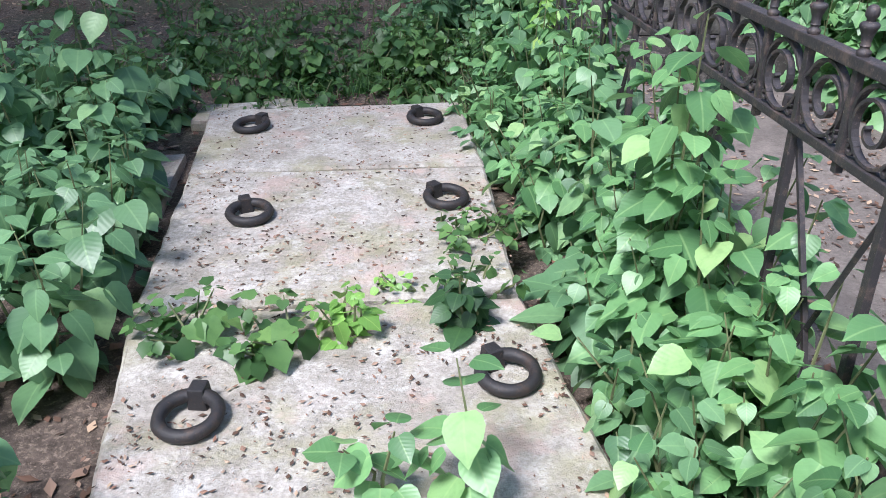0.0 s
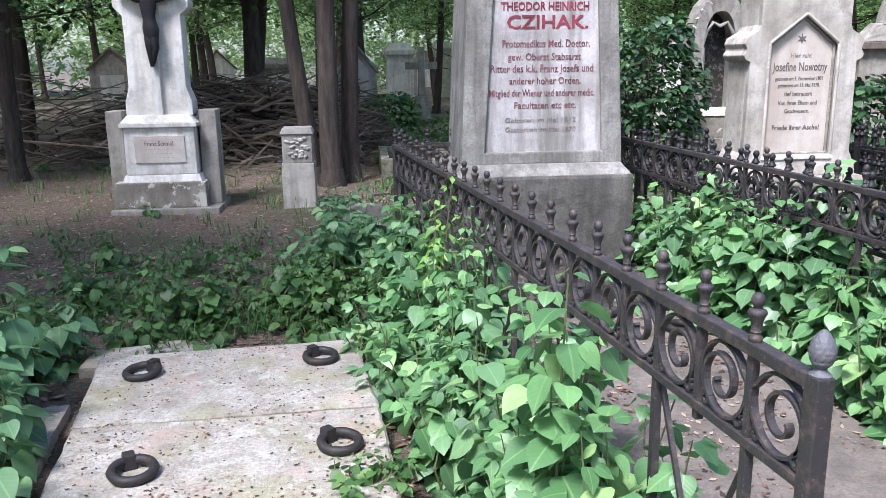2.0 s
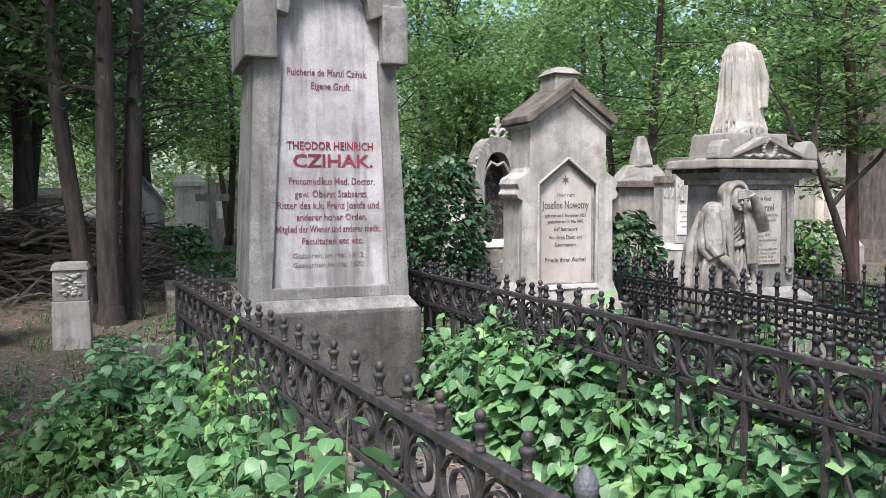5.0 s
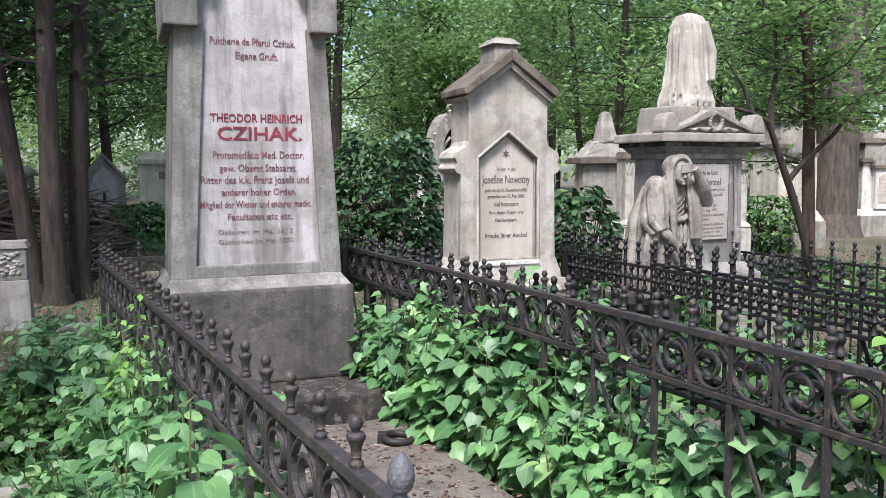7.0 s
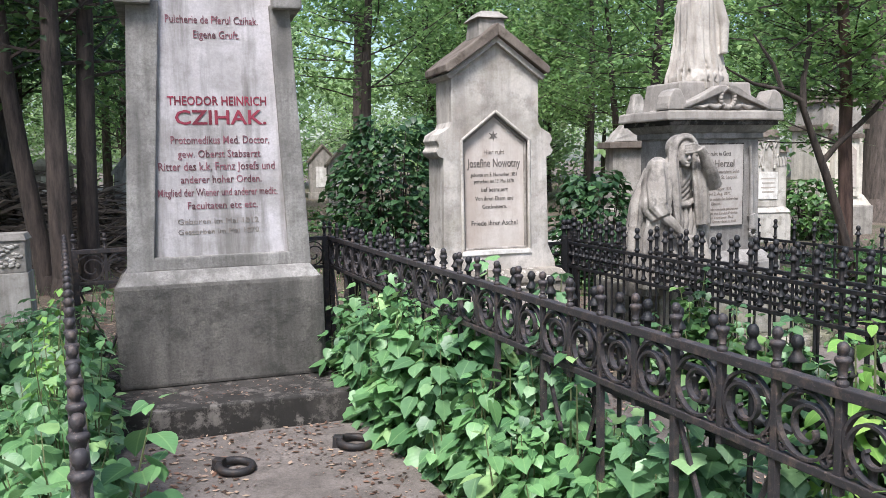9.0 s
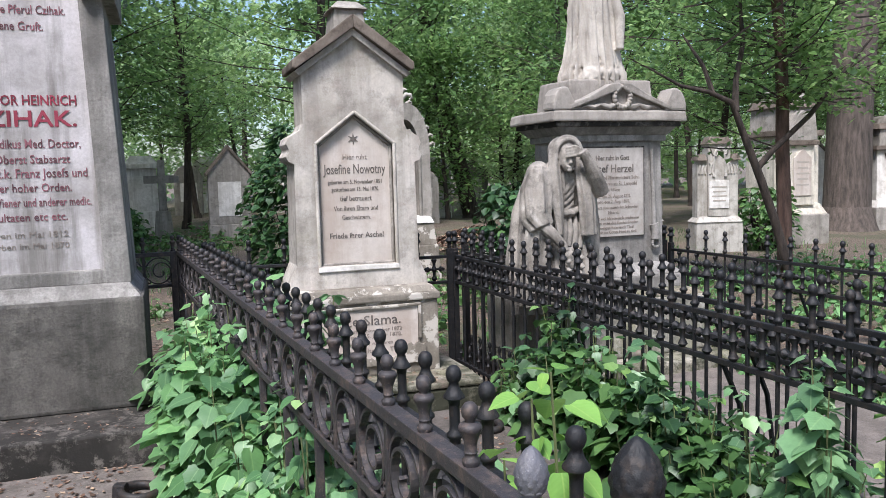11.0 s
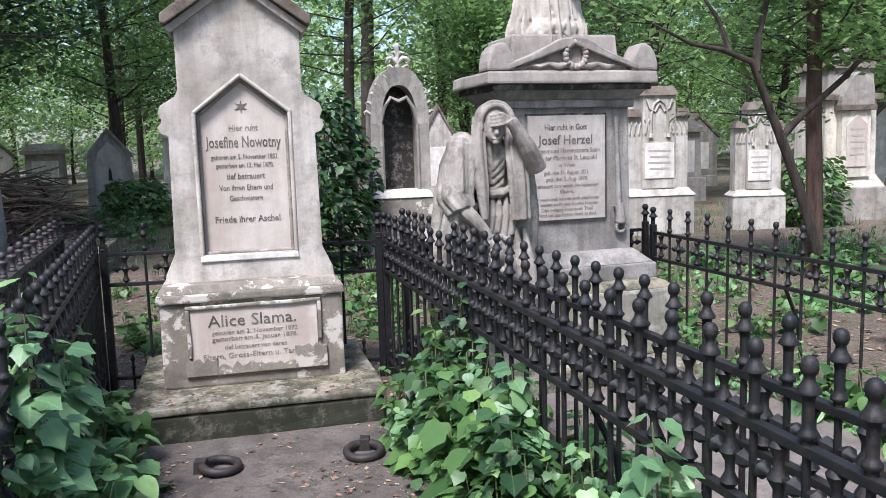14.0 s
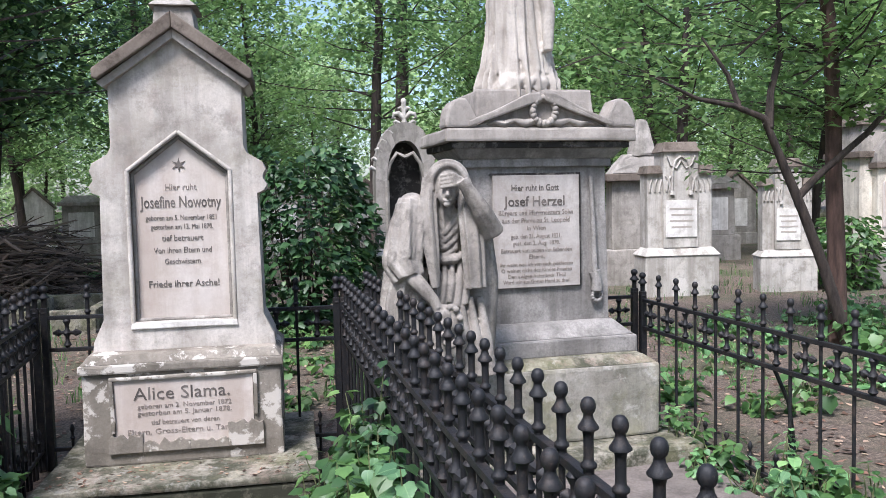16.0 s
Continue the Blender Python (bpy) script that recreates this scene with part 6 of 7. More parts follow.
def hedge(n, line, offset, width, h0, h1, leaf_size, seed, template, material, label, group, name="climbing_vine", fall=0.0, mixed=None):
    """Leafy growth along a line from (x, y) to (x, y), to one side of it."""
    (xa, ya), (xb, yb) = line
    for i in range(n):
        s = (i + rng.random()) / n
        w = rng.random()
        x, y = xa + (xb - xa) * s + offset - width * w, ya + (yb - ya) * s
        shrub(x, y, (h0 + (h1 - h0) * (1 - w)) * (1 - fall * s) * rng.uniform(0.6, 1.15), 0.13, 6, leaf_size * rng.uniform(0.6, 1.15), seed + i, template if i % 3 else rng.choice((OVATE, LOBED)), rng.choice(mixed or (material, material, M_LEAF, M_LEAF_BLUE)), name, label, "vine", group, gap=0.08)


hedge(44, ((0.93, 0.3), (1.22, -3.4)), 0.0, 0.2, 0.45, 1.0, 0.115, 500, OVATE, M_LEAF, "dense green climbing leaves along an iron fence", G2, fall=0.38)
hedge(12, ((0.95, -0.1), (1.08, -1.4)), -0.02, 0.2, 0.8, 1.08, 0.12, 560, LOBED, M_LEAF, "dense green climbing leaves along an iron fence", G2)
hedge(26, ((1.05, -0.2), (1.33, -3.2)), 0.02, 0.08, 0.8, 1.02, 0.125, 580, LOBED, M_LEAF_BLUE, "lobed green leaves growing between two iron fences", G2)
hedge(26, ((1.32, -0.4), (1.58, -3.4)), -0.02, 0.2, 0.35, 0.68, 0.12, 600, LOBED, M_LEAF, "green leafy growth beside a grave plate", G2, mixed=(M_LEAF, M_LEAF_BLUE, M_COVER))
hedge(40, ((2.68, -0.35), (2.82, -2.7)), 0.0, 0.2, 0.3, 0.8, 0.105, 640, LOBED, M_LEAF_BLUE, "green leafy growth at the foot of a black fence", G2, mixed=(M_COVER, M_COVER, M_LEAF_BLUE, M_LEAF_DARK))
shrub(1.12, -3.68, 0.96, 0.07, 2, 0.075, 682, OVATE, M_LEAF_YOUNG, "young_tree_shoot", "bright yellow-green young shoot by a fence post", "sapling", start=0.7, gap=0.05)
shrub(1.41, -3.3, 1.2, 0.1, 3, 0.085, 680, OVATE, M_LEAF_YOUNG, "young_tree_shoot", "bright yellow-green young shoot", "sapling", start=0.72, gap=0.06)
hedge(16, ((3.0, 0.0), (3.2, -2.6)), 0.2, 0.25, 0.2, 0.5, 0.09, 1200, LOBED, M_COVER, "low green leaves inside a fenced grave", G2)
hedge(18, ((4.7, 0.6), (4.9, -2.4)), 0.0, 0.35, 0.2, 0.5, 0.1, 1240, OVATE, M_COVER, "low green leaves inside a fenced grave", G2)
shrub(2.96, -2.65, 0.95, 0.04, 1, 0.07, 681, LOBED, M_LEAF_YOUNG, "young_tree_shoot", "pale thin shoot between two black fences", "sapling", start=0.6)
for i in range(120):
    x, y = rng.uniform(4.9, 9.5), rng.uniform(-2.5, 4.5)
    shrub(x, y, rng.uniform(0.12, 0.45), 0.25, 5, rng.uniform(0.06, 0.12), 2000 + i, OVATE if i % 2 else LOBED, M_COVER if i % 3 else M_LEAF, "weed_clump", "low green weeds on the forest floor", "weeds", "weeds on the forest floor")
for i in range(40):
    x, y = rng.uniform(-6, 3.5), rng.uniform(1.2, 9)
    if abs(x) < 1 and y < 1.5 or (-5 < x < -1.2 and y < 3.6 and i % 4):
        continue
    shrub(x, y, rng.uniform(0.1, 0.3), 0.25, 5, 0.08, 800 + i, OVATE if i % 2 else LOBED, M_COVER, "weed_clump", "low green weeds on the forest floor", "weeds", "weeds on the forest floor")


for i in range(46):
    x, y = rng.uniform(0.9, 5.2), rng.uniform(1.35, 5.2)
    shrub(x, y, rng.uniform(0.1, 0.32), 0.28, 6, 0.085, 3200 + i, OVATE if i % 2 else LOBED, M_COVER, "weed_clump", "low green weeds on the forest floor", "weeds", "weeds on the forest floor")
for i in range(60):
    x, y = rng.uniform(-3.0, 4.0), rng.uniform(9.5, 18)
    if abs(x - 0.66) < 0.7 and y > 16.5 or abs(x + 1.15) < 0.9 and y > 14.5:
        continue
    shrub(x, y, rng.uniform(0.15, 0.45), 0.4, 6, 0.12, 3000 + i, OVATE if i % 2 else LOBED, M_COVER, "weed_clump", "low green weeds on the forest floor", "weeds", "weeds on the forest floor")


def bush(x, y, h, r, n, size, seed, material, label):
    rnd = random.Random(seed)
    t = thing("bush", (x, y, lie(x, y)), label, "bush")
    st, L = Geo(), Leaves(OVATE, seed)
    for k in range(26):
        a = rnd.uniform(0, math.tau)
        top = Vector((r * 0.9 * math.cos(a) * rnd.random(), r * 0.9 * math.sin(a) * rnd.random(), h * rnd.uniform(0.5, 1)))
        st.join(tube([(0.15 * math.cos(a), 0.15 * math.sin(a), -0.02), top * 0.5 + Vector((0.08 * math.cos(a), 0.08 * math.sin(a), 0)), top], [0.014, 0.01, 0.004], 4))
    for k in range(n):
        a, z = rnd.uniform(0, math.tau), rnd.random()
        env = r * (0.55 + 0.45 * math.sin(math.pi * min(1, z * 0.85 + 0.12))) * (1 + 0.25 * noise.noise((math.cos(a) * 2, math.sin(a) * 2, z * 4 + seed)))
        rr = env * (1 - 0.5 * rnd.random() ** 2)
        L.leaf((rr * math.cos(a), rr * math.sin(a), 0.06 + z * h * (1 + 0.12 * noise.noise((math.cos(a), math.sin(a), seed)))), a + rnd.uniform(-0.9, 0.9), rnd.uniform(-0.9, 0.3), size * rnd.uniform(0.6, 1.2), rnd.uniform(-0.5, 0.5))
    tagged(part("branchwork", st, M_BARK, t), kind="stuff")
    tagged(part("foliage", L.geo, material, t, smooth=True), kind="stuff")


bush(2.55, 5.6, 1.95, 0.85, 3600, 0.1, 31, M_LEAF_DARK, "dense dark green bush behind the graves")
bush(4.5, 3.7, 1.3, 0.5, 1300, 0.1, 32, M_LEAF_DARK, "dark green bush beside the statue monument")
bush(-0.42, 14.6, 0.8, 0.7, 900, 0.13, 33, M_COVER, "green bush in front of a stone cross")
bush(10.4, 6.6, 1.0, 0.5, 700, 0.11, 34, M_COVER, "green bush between pale gravestones")

# ---------- trees ----------


def limb(g, p, d, length, r0, r1, rnd, steps=6, bend=0.25, sides=7):
    pts, rad = [Vector(p)], [r0]
    d = Vector(d).normalized()
    for i in range(steps):
        d = (d + Vector((rnd.uniform(-bend, bend), rnd.uniform(-bend, bend), rnd.uniform(-bend * 0.5, bend * 0.8))) * 0.5).normalized()
        pts.append(pts[-1] + d * length / steps)
        rad.append(r0 + (r1 - r0) * (i + 1) / steps)
    g.join(tube(pts, rad, sides))
    return pts


def tree_parts(seed, height, radius, crown0, crown_r, n_leaf, leaf_size, lean=(0, 0), clumps=46):
    """Trunk, limbs and a crown of leaf sprays with gaps, as two gatherings of faces."""
    rnd = random.Random(seed)
    wood = Geo()
    d = Vector((lean[0], lean[1], 1))
    trunk = limb(wood, (0, 0, -0.1), d, height * 0.8, radius, radius * 0.35, rnd, 8, 0.1, 9)
    wood.join(tube([(0, 0, -0.15), (0, 0, 0.25)], [radius * 1.5, radius * 1.02], 9))
    L = Leaves(SIMPLE, seed)
    per = n_leaf // clumps
    for k in range(clumps):
        z = crown0 + (height - crown0) * (k + rnd.random()) / clumps
        s = min(0.99, z / (height * 0.8))
        i = min(int(s * 8), 7)
        p = trunk[i].lerp(trunk[i + 1], s * 8 - i)
        a = rnd.uniform(0, math.tau)
        reach = crown_r * (0.45 + 0.55 * math.sin(math.pi * min(1, 0.2 + 0.75 * (z - crown0) / (height - crown0)))) * rnd.uniform(0.6, 1.1)
        br = limb(wood, p, (math.cos(a), math.sin(a), rnd.uniform(0.0, 0.55)), reach, radius * 0.22 * (1.2 - s), 0.008, rnd, 5, 0.35, 4)
        for j in range(per):
            u = 0.25 + 0.8 * rnd.random()
            b = min(int(u * 5), 4)
            q = br[b].lerp(br[b + 1], min(1.0, u * 5 - b))
            w = 0.16 * reach + 0.12
            q = q + Vector((rnd.gauss(0, w), rnd.gauss(0, w), rnd.gauss(0, w * 0.55)))
            L.leaf(q, rnd.uniform(0, math.tau), rnd.uniform(-0.7, 0.35), leaf_size * rnd.uniform(0.6, 1.3), rnd.uniform(-0.6, 0.6))
    return wood, L.geo


def tree(x, y, parts, material, bark, label, turn=0.0):
    t = thing("tree", (x, y, lie(x, y) - 0.02), label, "tree", "trees of the wood", turn)
    part("trunk", parts[0], bark, t, smooth=True)
    tagged(part("crown", parts[1], material, t), kind="stuff")
    return t


kinds = [
    (tree(4.4, 15.5, tree_parts(41, 11, 0.17, 3.0, 3.4, 6200, 0.19), M_TREE, M_BARK, "slim dark-trunked tree with open green crown"), 1),
    (tree(-3.4, 13.0, tree_parts(42, 9.5, 0.13, 2.6, 2.9, 5600, 0.17, (0.1, 0.02), 60), M_TREE, M_BARK, "leaning young tree with light green leaves"), 1),
    (tree(9.0, 19.0, tree_parts(43, 6.5, 0.08, 0.7, 2.6, 6000, 0.17, (0, 0), 60), M_TREE, M_BARK, "bushy understorey tree with low branches"), 0),
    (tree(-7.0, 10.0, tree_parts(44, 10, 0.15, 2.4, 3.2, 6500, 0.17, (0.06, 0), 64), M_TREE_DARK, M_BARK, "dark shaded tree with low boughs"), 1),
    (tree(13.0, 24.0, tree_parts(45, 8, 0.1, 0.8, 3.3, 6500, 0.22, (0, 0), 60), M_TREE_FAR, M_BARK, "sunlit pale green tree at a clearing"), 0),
]
far_rng = random.Random(77)
spots = []
for i in range(900):
    x, y = far_rng.uniform(-30, 40), far_rng.uniform(9, 48)
    if y < 13 and -2 < x < 9:
        continue
    if any((x - a) ** 2 + (y - b) ** 2 < (2.5 + 0.05 * y) ** 2 for a, b in spots):
        continue
    if x > 40 or abs(x - 4) > 6 + 0.75 * (y + 5):
        continue
    if any(y < b + 1 and abs((x - e) - (a - e) * (y + 4) / (b + 4)) < 1.0 for e in (-1.0, 0.5, 2.4) for a, b in ((-1.15, 16.1), (0.4, 18.6), (2.25, 16.1), (6.1, 13.3), (10.6, 21.0), (6.3, 25.0))):
        continue
    if 15 < y < 38 and abs(x - 4.6 - 0.2 * (y - 15)) < 2.4:
        continue
    spots.append((x, y))
    if len(spots) >= 105:
        break
for x, y in spots:
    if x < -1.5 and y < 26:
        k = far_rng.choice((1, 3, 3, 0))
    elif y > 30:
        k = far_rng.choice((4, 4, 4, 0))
    else:
        k = far_rng.choice((0, 1, 1, 0))
    c = copy_thing(kinds[k][0], pose(x, y, lie(x, y) - 0.02, 0, 0, far_rng.uniform(0, 360)))
    c.scale = (far_rng.uniform(0.85, 1.2),) * 3
for x, y, k, s in ((-9, 4, 3, 0.9), (-11, -1, 1, 1.0), (12.5, 1, 1, 0.9), (15, -3, 0, 1.0), (-9, -8, 0, 1), (-2, -13, 1, 1), (6, -12, 0, 1.1), (13, -9, 3, 1), (-6, 7, 3, 0.85), (20, 9, 1, 1)):
    c = copy_thing(kinds[k][0], pose(x, y, lie(x, y) - 0.02, 0, 0, x * 40))
    c.scale = (s, s, s)


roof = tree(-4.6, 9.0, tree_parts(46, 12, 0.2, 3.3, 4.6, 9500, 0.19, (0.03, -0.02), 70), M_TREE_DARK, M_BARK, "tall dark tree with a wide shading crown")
# The last two copies stand out of view, added only to cut light.
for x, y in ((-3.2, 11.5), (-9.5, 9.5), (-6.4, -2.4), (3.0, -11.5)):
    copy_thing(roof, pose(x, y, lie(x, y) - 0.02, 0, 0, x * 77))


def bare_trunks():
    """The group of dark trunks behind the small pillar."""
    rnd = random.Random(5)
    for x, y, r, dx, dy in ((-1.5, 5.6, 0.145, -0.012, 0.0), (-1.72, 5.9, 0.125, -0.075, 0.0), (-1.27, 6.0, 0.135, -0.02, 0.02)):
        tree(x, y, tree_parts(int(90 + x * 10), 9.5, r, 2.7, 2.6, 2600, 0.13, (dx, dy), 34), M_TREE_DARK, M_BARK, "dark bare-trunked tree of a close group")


bare_trunks()


def slender_tree():
    t = thing("tree", (7.5, 2.9, 0), "thin reddish trunk with a dark forked stem and spreading twigs", "tree")
    rnd = random.Random(11)
    g, L = Geo(), Leaves(SIMPLE, 12)
    a = limb(g, (0, 0, -0.1), (0.0, 0.03, 1), 5.2, 0.09, 0.05, rnd, 9, 0.07, 9)
    part("trunk", g, M_BARK_RED, t, "reddish brown trunk", smooth=True)
    d = Geo()
    d.join(tube([(0.0, -0.14, 0.0), (-0.12, -0.13, 0.4), (-0.26, -0.12, 0.8), (-0.47, -0.12, 1.3), (-0.62, -0.1, 1.65), (-0.85, -0.1, 2.15), (-1.15, -0.1, 2.26), (-1.5, -0.1, 2.32), (-1.9, -0.1, 2.5)], [0.06, 0.055, 0.05, 0.047, 0.042, 0.034, 0.026, 0.019, 0.008], 8))
    d.join(tube([(-0.52, -0.11, 1.42), (-0.3, -0.1, 1.62), (0.17, -0.14, 2.0), (0.68, -0.12, 2.5), (1.15, -0.1, 2.95)], [0.038, 0.034, 0.028, 0.022, 0.01], 7))
    d.join(tube([(-0.8, -0.1, 2.05), (-0.72, 0, 2.4), (-0.55, 0.1, 2.8), (-0.6, 0.1, 3.4)], [0.045, 0.035, 0.028, 0.015], 6))
    d.join(tube([(-1.1, -0.1, 2.25), (-1.15, 0, 2.55), (-1.35, 0.1, 2.9)], [0.03, 0.024, 0.01], 6))
    part("forked_stem", d, M_BARK, t, "dark forked stem", smooth=True)
    tw = Geo()
    for k in range(84):
        z = rnd.uniform(2.15, 4.4)
        ang = rnd.uniform(0, math.tau)
        src = Vector((rnd.uniform(-1.7, 1.2), rnd.uniform(-0.4, 0.6), z)) if k % 2 else a[min(8, int(z / 5.2 * 9))]
        br = limb(tw, src, (math.cos(ang), math.sin(ang), rnd.uniform(-0.1, 0.4)), rnd.uniform(0.8, 2.0), 0.014, 0.004, rnd, 5, 0.4, 4)
        for j in range(72):
            u = 5 * (0.2 + 0.8 * rnd.random())
            b = min(int(u), 4)
            q = br[b].lerp(br[b + 1], u - b) + Vector((rnd.gauss(0, 0.16), rnd.gauss(0, 0.16), rnd.gauss(0, 0.07)))
            L.leaf(q, rnd.uniform(0, math.tau), rnd.uniform(-0.6, 0.3), 0.1 * rnd.uniform(0.6, 1.3), rnd.uniform(-0.5, 0.5))
    part("twigwork", tw, M_BARK, t, smooth=True)
    part("crown", L.geo, M_TREE, t)


slender_tree()


def big_trunk(x, y, r, h, label):
    rnd = random.Random(int(x * 7))
    t = thing("tree", (x, y, 0), label, "tree")
    g = Geo()
    limb(g, (0, 0, 0.2), (0.02, 0, 1), h, r, r * 0.7, rnd, 8, 0.05, 14)
    g.join(tube([(0, 0, -0.2), (0, 0, 0.1), (0, 0, 0.5)], [r * 1.5, r * 1.25, r * 1.0], 14))
    part("trunk", g, M_BARK_OLD, t, smooth=True)


big_trunk(14.9, 9.3, 0.5, 9, "broad grey-brown trunk of an old tree")
tree(10.6, 21.0, tree_parts(61, 14, 0.31, 6.5, 3.2, 2600, 0.2, (-0.24, 0.0), 30), M_TREE, M_BARK, "leaning dark trunk behind the gothic niche")
tree(6.3, 25.0, tree_parts(62, 15, 0.33, 6.5, 3.2, 2600, 0.2, (0.0, 0.0), 30), M_TREE, M_BARK, "upright dark trunk with a side bough")


def far_woods():
    L = Leaves(SIMPLE, 9)
    rnd = random.Random(9)
    for k in range(48000):
        a = rnd.uniform(-2.0, 2.0)
        r = rnd.uniform(50, 62)
        x, y = 4 + r * math.sin(a), -4 + r * math.cos(a)
        top = 19 + 5 * noise.noise((a * 5, 0, 1)) + 3 * noise.noise((a * 17, 0, 2))
        L.leaf((x, y, rnd.random() ** 0.8 * top), rnd.uniform(0, math.tau), rnd.uniform(-0.8, 0.5), rnd.uniform(0.5, 1.0), rnd.uniform(-0.6, 0.6))
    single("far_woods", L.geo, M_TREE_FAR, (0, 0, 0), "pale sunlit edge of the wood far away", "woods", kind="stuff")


far_woods()

# ---------- brush, litter and grass ----------


def brush_pile():
    g = Geo()
    rnd = random.Random(15)
    for k in range(2100):
        cx = min(rnd.gauss(-2.5, 1.8), rnd.uniform(-1.3, -0.75))
        cy = 9.6 + rnd.gauss(0, 0.9) + 0.12 * abs(cx + 2)
        top = max(0.1, 1.4 - 0.1 * (cx + 3.0) ** 2 - 0.5 * (cy - 9.6) ** 2 - max(0.0, 3.2 * (cx + 1.2)))
        z = rnd.random() * top
        a = rnd.gauss(0, 0.8)
        l = rnd.uniform(0.4, 1.5)
        dz = rnd.gauss(0, 0.25)
        p = Vector((cx, cy, z))
        d = Vector((math.cos(a), math.sin(a) * 0.6, dz)) * l
        r = rnd.choice((0.006, 0.01, 0.014, 0.02, 0.032))
        g.join(tube([p - d / 2, p + Vector((0, 0, rnd.uniform(-0.1, 0.15))), p + d / 2], [r, r * 0.9, r * 0.4], 4))
    single("brush_pile", g, M_TWIG, (0, 0, 0), "heap of dry cut branches on the forest floor", "brush", kind="stuff")
    g2 = Geo()
    for k in range(500):
        cx, cy = rnd.gauss(-7.5, 2.5), 9.5 + rnd.gauss(0, 1.2)
        z = rnd.random() * max(0.1, 1.5 - 0.09 * (cx + 7.5) ** 2)
        a, l = rnd.gauss(0, 0.9), rnd.uniform(0.4, 1.5)
        p, d = Vector((cx, cy, z)), Vector((math.cos(a), math.sin(a) * 0.6, rnd.gauss(0, 0.25))) * l
        g2.join(tube([p - d / 2, p + d / 2], [0.016, 0.006], 4))
    single("brush_pile", g2, M_TWIG, (0, 0, 0), "heap of dry cut branches under dark trees", "brush", kind="stuff")


brush_pile()


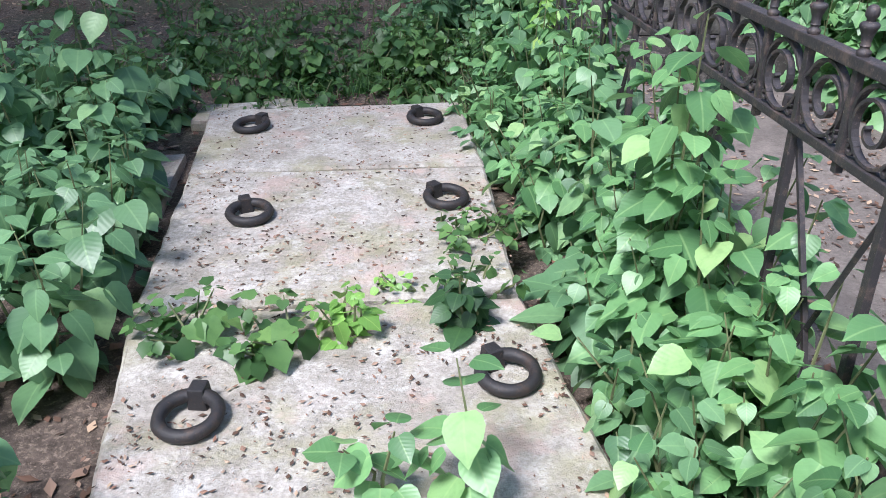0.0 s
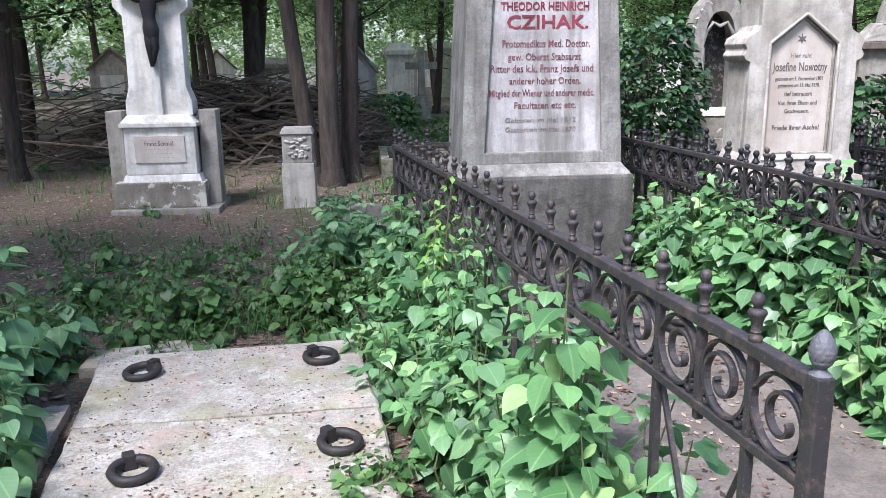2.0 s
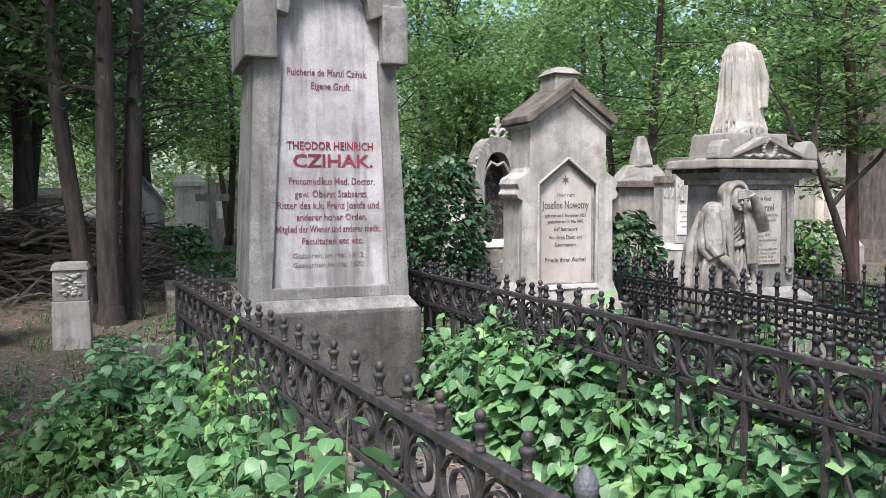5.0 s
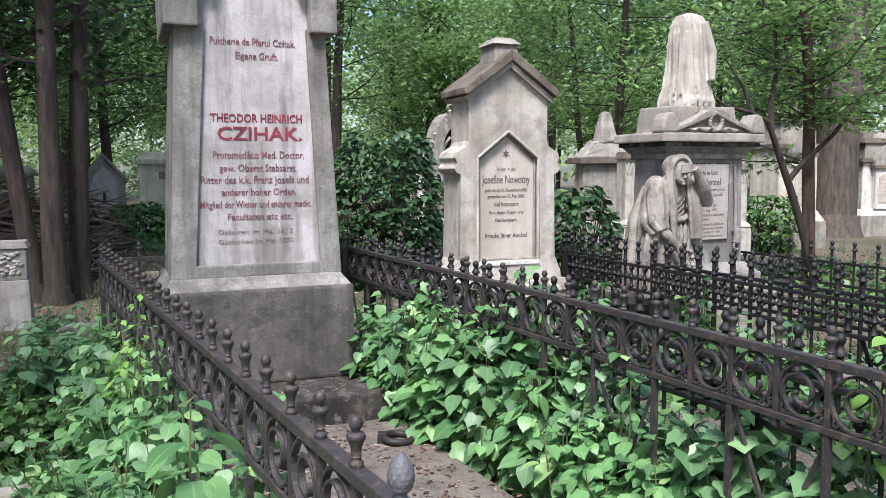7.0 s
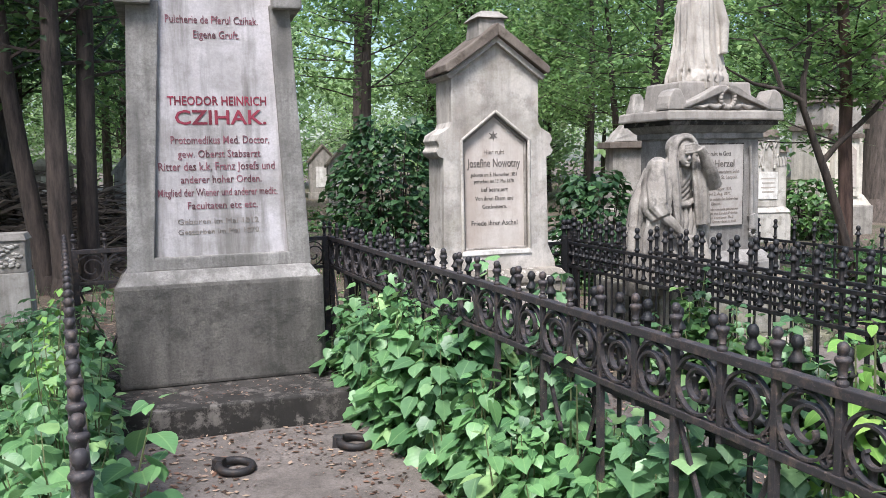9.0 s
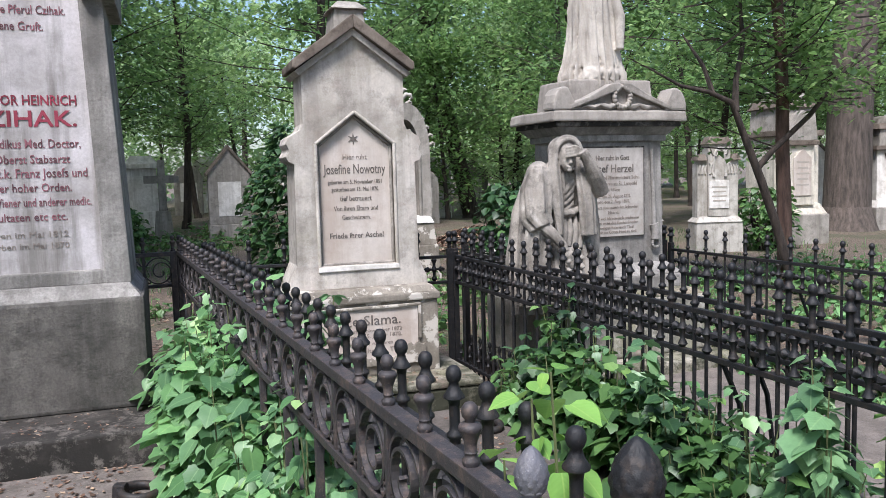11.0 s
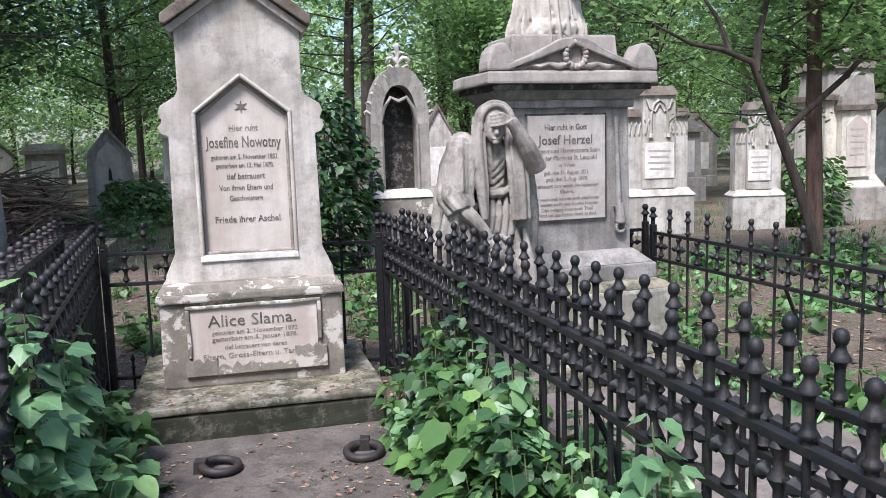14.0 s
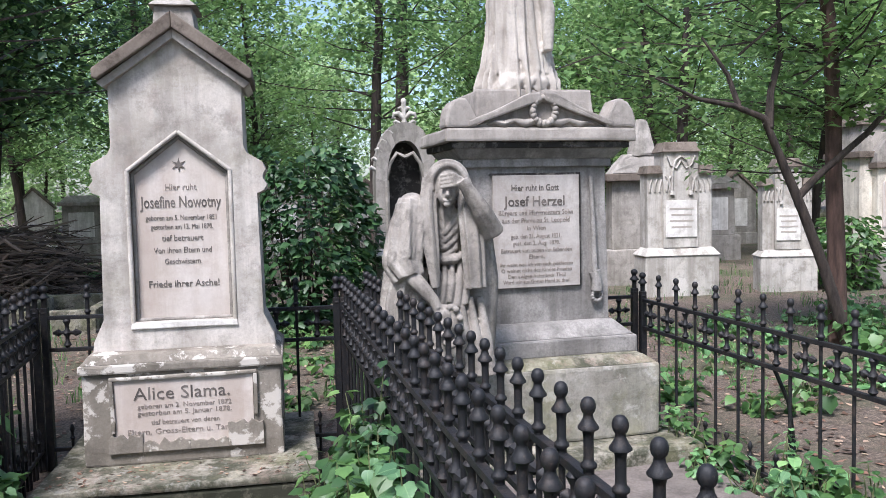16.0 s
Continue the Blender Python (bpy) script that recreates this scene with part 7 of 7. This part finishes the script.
def litter():
    rnd = random.Random(19)
    g = Geo()

    def flake(x, y, z, s):
        a, b = rnd.uniform(0, math.tau), rnd.uniform(-0.5, 0.5)
        c, d = math.cos(a) * s, math.sin(a) * s
        w = rnd.uniform(0.3, 0.7)
        h = s * 0.35
        g.add([(x - c, y - d, z + 0.002), (x + d * w, y - c * w, z + 0.002 + h * abs(b)), (x + c, y + d, z + 0.003 + h * rnd.random()), (x - d * w, y + c * w, z + 0.002 + h * abs(b) * 0.6)], [(0, 1, 2), (0, 2, 3)])

    for k in range(5200):
        u, v = rnd.random(), rnd.random()
        y = -0.98 - 3.0 * v
        x0 = -2.44 + 0.14 * (-0.98 - y)
        x = x0 + 0.02 + (1.2) * u
        if noise.noise((x * 3, y * 3, 5)) < -0.05 + rnd.uniform(-0.3, 0.3):
            continue
        flake(x, y, 0.15, rnd.choice((0.003, 0.004, 0.006, 0.009, 0.011)))
    for k in range(4200):
        x, y = rnd.uniform(-0.5, 0.9), rnd.uniform(-3.25, -0.55)
        if noise.noise((x * 2.5, y * 2.5, 8)) + rnd.uniform(-0.35, 0.35) > -0.1:
            flake(x, y, 0.124, rnd.choice((0.004, 0.006, 0.008, 0.012, 0.02)))
    for k in range(2600):
        x, y = rnd.uniform(1.4, 2.7), rnd.uniform(-2.85, -0.25)
        if noise.noise((x * 2.5, y * 2.5, 3)) + rnd.uniform(-0.35, 0.35) > 0.0:
            flake(x, y, 0.102, rnd.choice((0.004, 0.006, 0.01, 0.016)))
    for k in range(250):
        flake(rnd.uniform(-0.6, 0.7), rnd.uniform(-0.43, -0.02), 0.257, rnd.choice((0.004, 0.007, 0.012)))
    for k in range(250):
        flake(rnd.uniform(1.3, 2.45), rnd.uniform(-0.14, 0.15), 0.238, rnd.choice((0.004, 0.007, 0.014)))
    for k in range(30000):
        x, y = rnd.uniform(-6, 7), rnd.uniform(-4, 9)
        flake(x, y, lie(x, y) + 0.004, rnd.choice((0.008, 0.012, 0.018, 0.024, 0.035)))
    for k in range(17000):
        x, y = rnd.uniform(-6, -0.8), rnd.uniform(-0.9, 8)
        flake(x, y, lie(x, y) + 0.006, rnd.choice((0.006, 0.009, 0.013, 0.018)))
    single("leaf_litter", g, M_LITTER, (0, 0, 0), "dry brown leaf litter and seed husks", "litter", kind="stuff")


litter()


def leaf_heap():
    rnd = random.Random(29)
    g = Geo()
    for k in range(1400):
        a, r = rnd.uniform(0, math.tau), 1.1 * math.sqrt(rnd.random())
        z = 0.45 * (1 - (r / 1.15) ** 2) * rnd.uniform(0.8, 1.0)
        x, y, s, b = r * math.cos(a), 0.7 * r * math.sin(a), rnd.uniform(0.03, 0.07), rnd.uniform(0, math.tau)
        c, d, h = s * math.cos(b), s * math.sin(b), s * rnd.uniform(0.1, 0.8)
        g.add([(x - c, y - d, z), (x + d * 0.6, y - c * 0.6, z + h), (x + c, y + d, z + 0.3 * h), (x - d * 0.6, y + c * 0.6, z + 0.02)], [(0, 1, 2), (0, 2, 3)])
    single("leaf_heap", g, M_LITTER, (6.3, 9.6, 0), "heap of dry brown leaves among the graves", "leaf heap", kind="stuff")


leaf_heap()


def grass():
    rnd = random.Random(23)
    g = Geo()
    for k in range(900):
        x, y = (rnd.gauss(-1.8, 0.8), rnd.gauss(-0.1, 0.45)) if k % 9 == 0 else (rnd.uniform(-6, 12), rnd.uniform(1.2, 14))
        if -2.6 < x < -1.0 and y < -0.95 or (-0.8 < x < 5 and y < 1.3):
            continue
        z = lie(x, y)
        for b in range(9):
            a, l = rnd.uniform(0, math.tau), rnd.uniform(0.06, 0.2)
            c, s = math.cos(a), math.sin(a)
            p = Vector((x + rnd.gauss(0, 0.05), y + rnd.gauss(0, 0.05), z - 0.005))
            m = p + Vector((c * l * 0.3, s * l * 0.3, l * 0.75))
            e = p + Vector((c * l * 0.9, s * l * 0.9, l * 0.95))
            w = Vector((-s, c, 0)) * 0.004
            g.add([p - w, p + w, m + w * 0.8, m - w * 0.8, e], [(0, 1, 2, 3), (3, 2, 4)])
    single("grass", g, M_COVER, (0, 0, 0), "sparse green grass tufts on bare soil", "grass", kind="stuff")


grass()
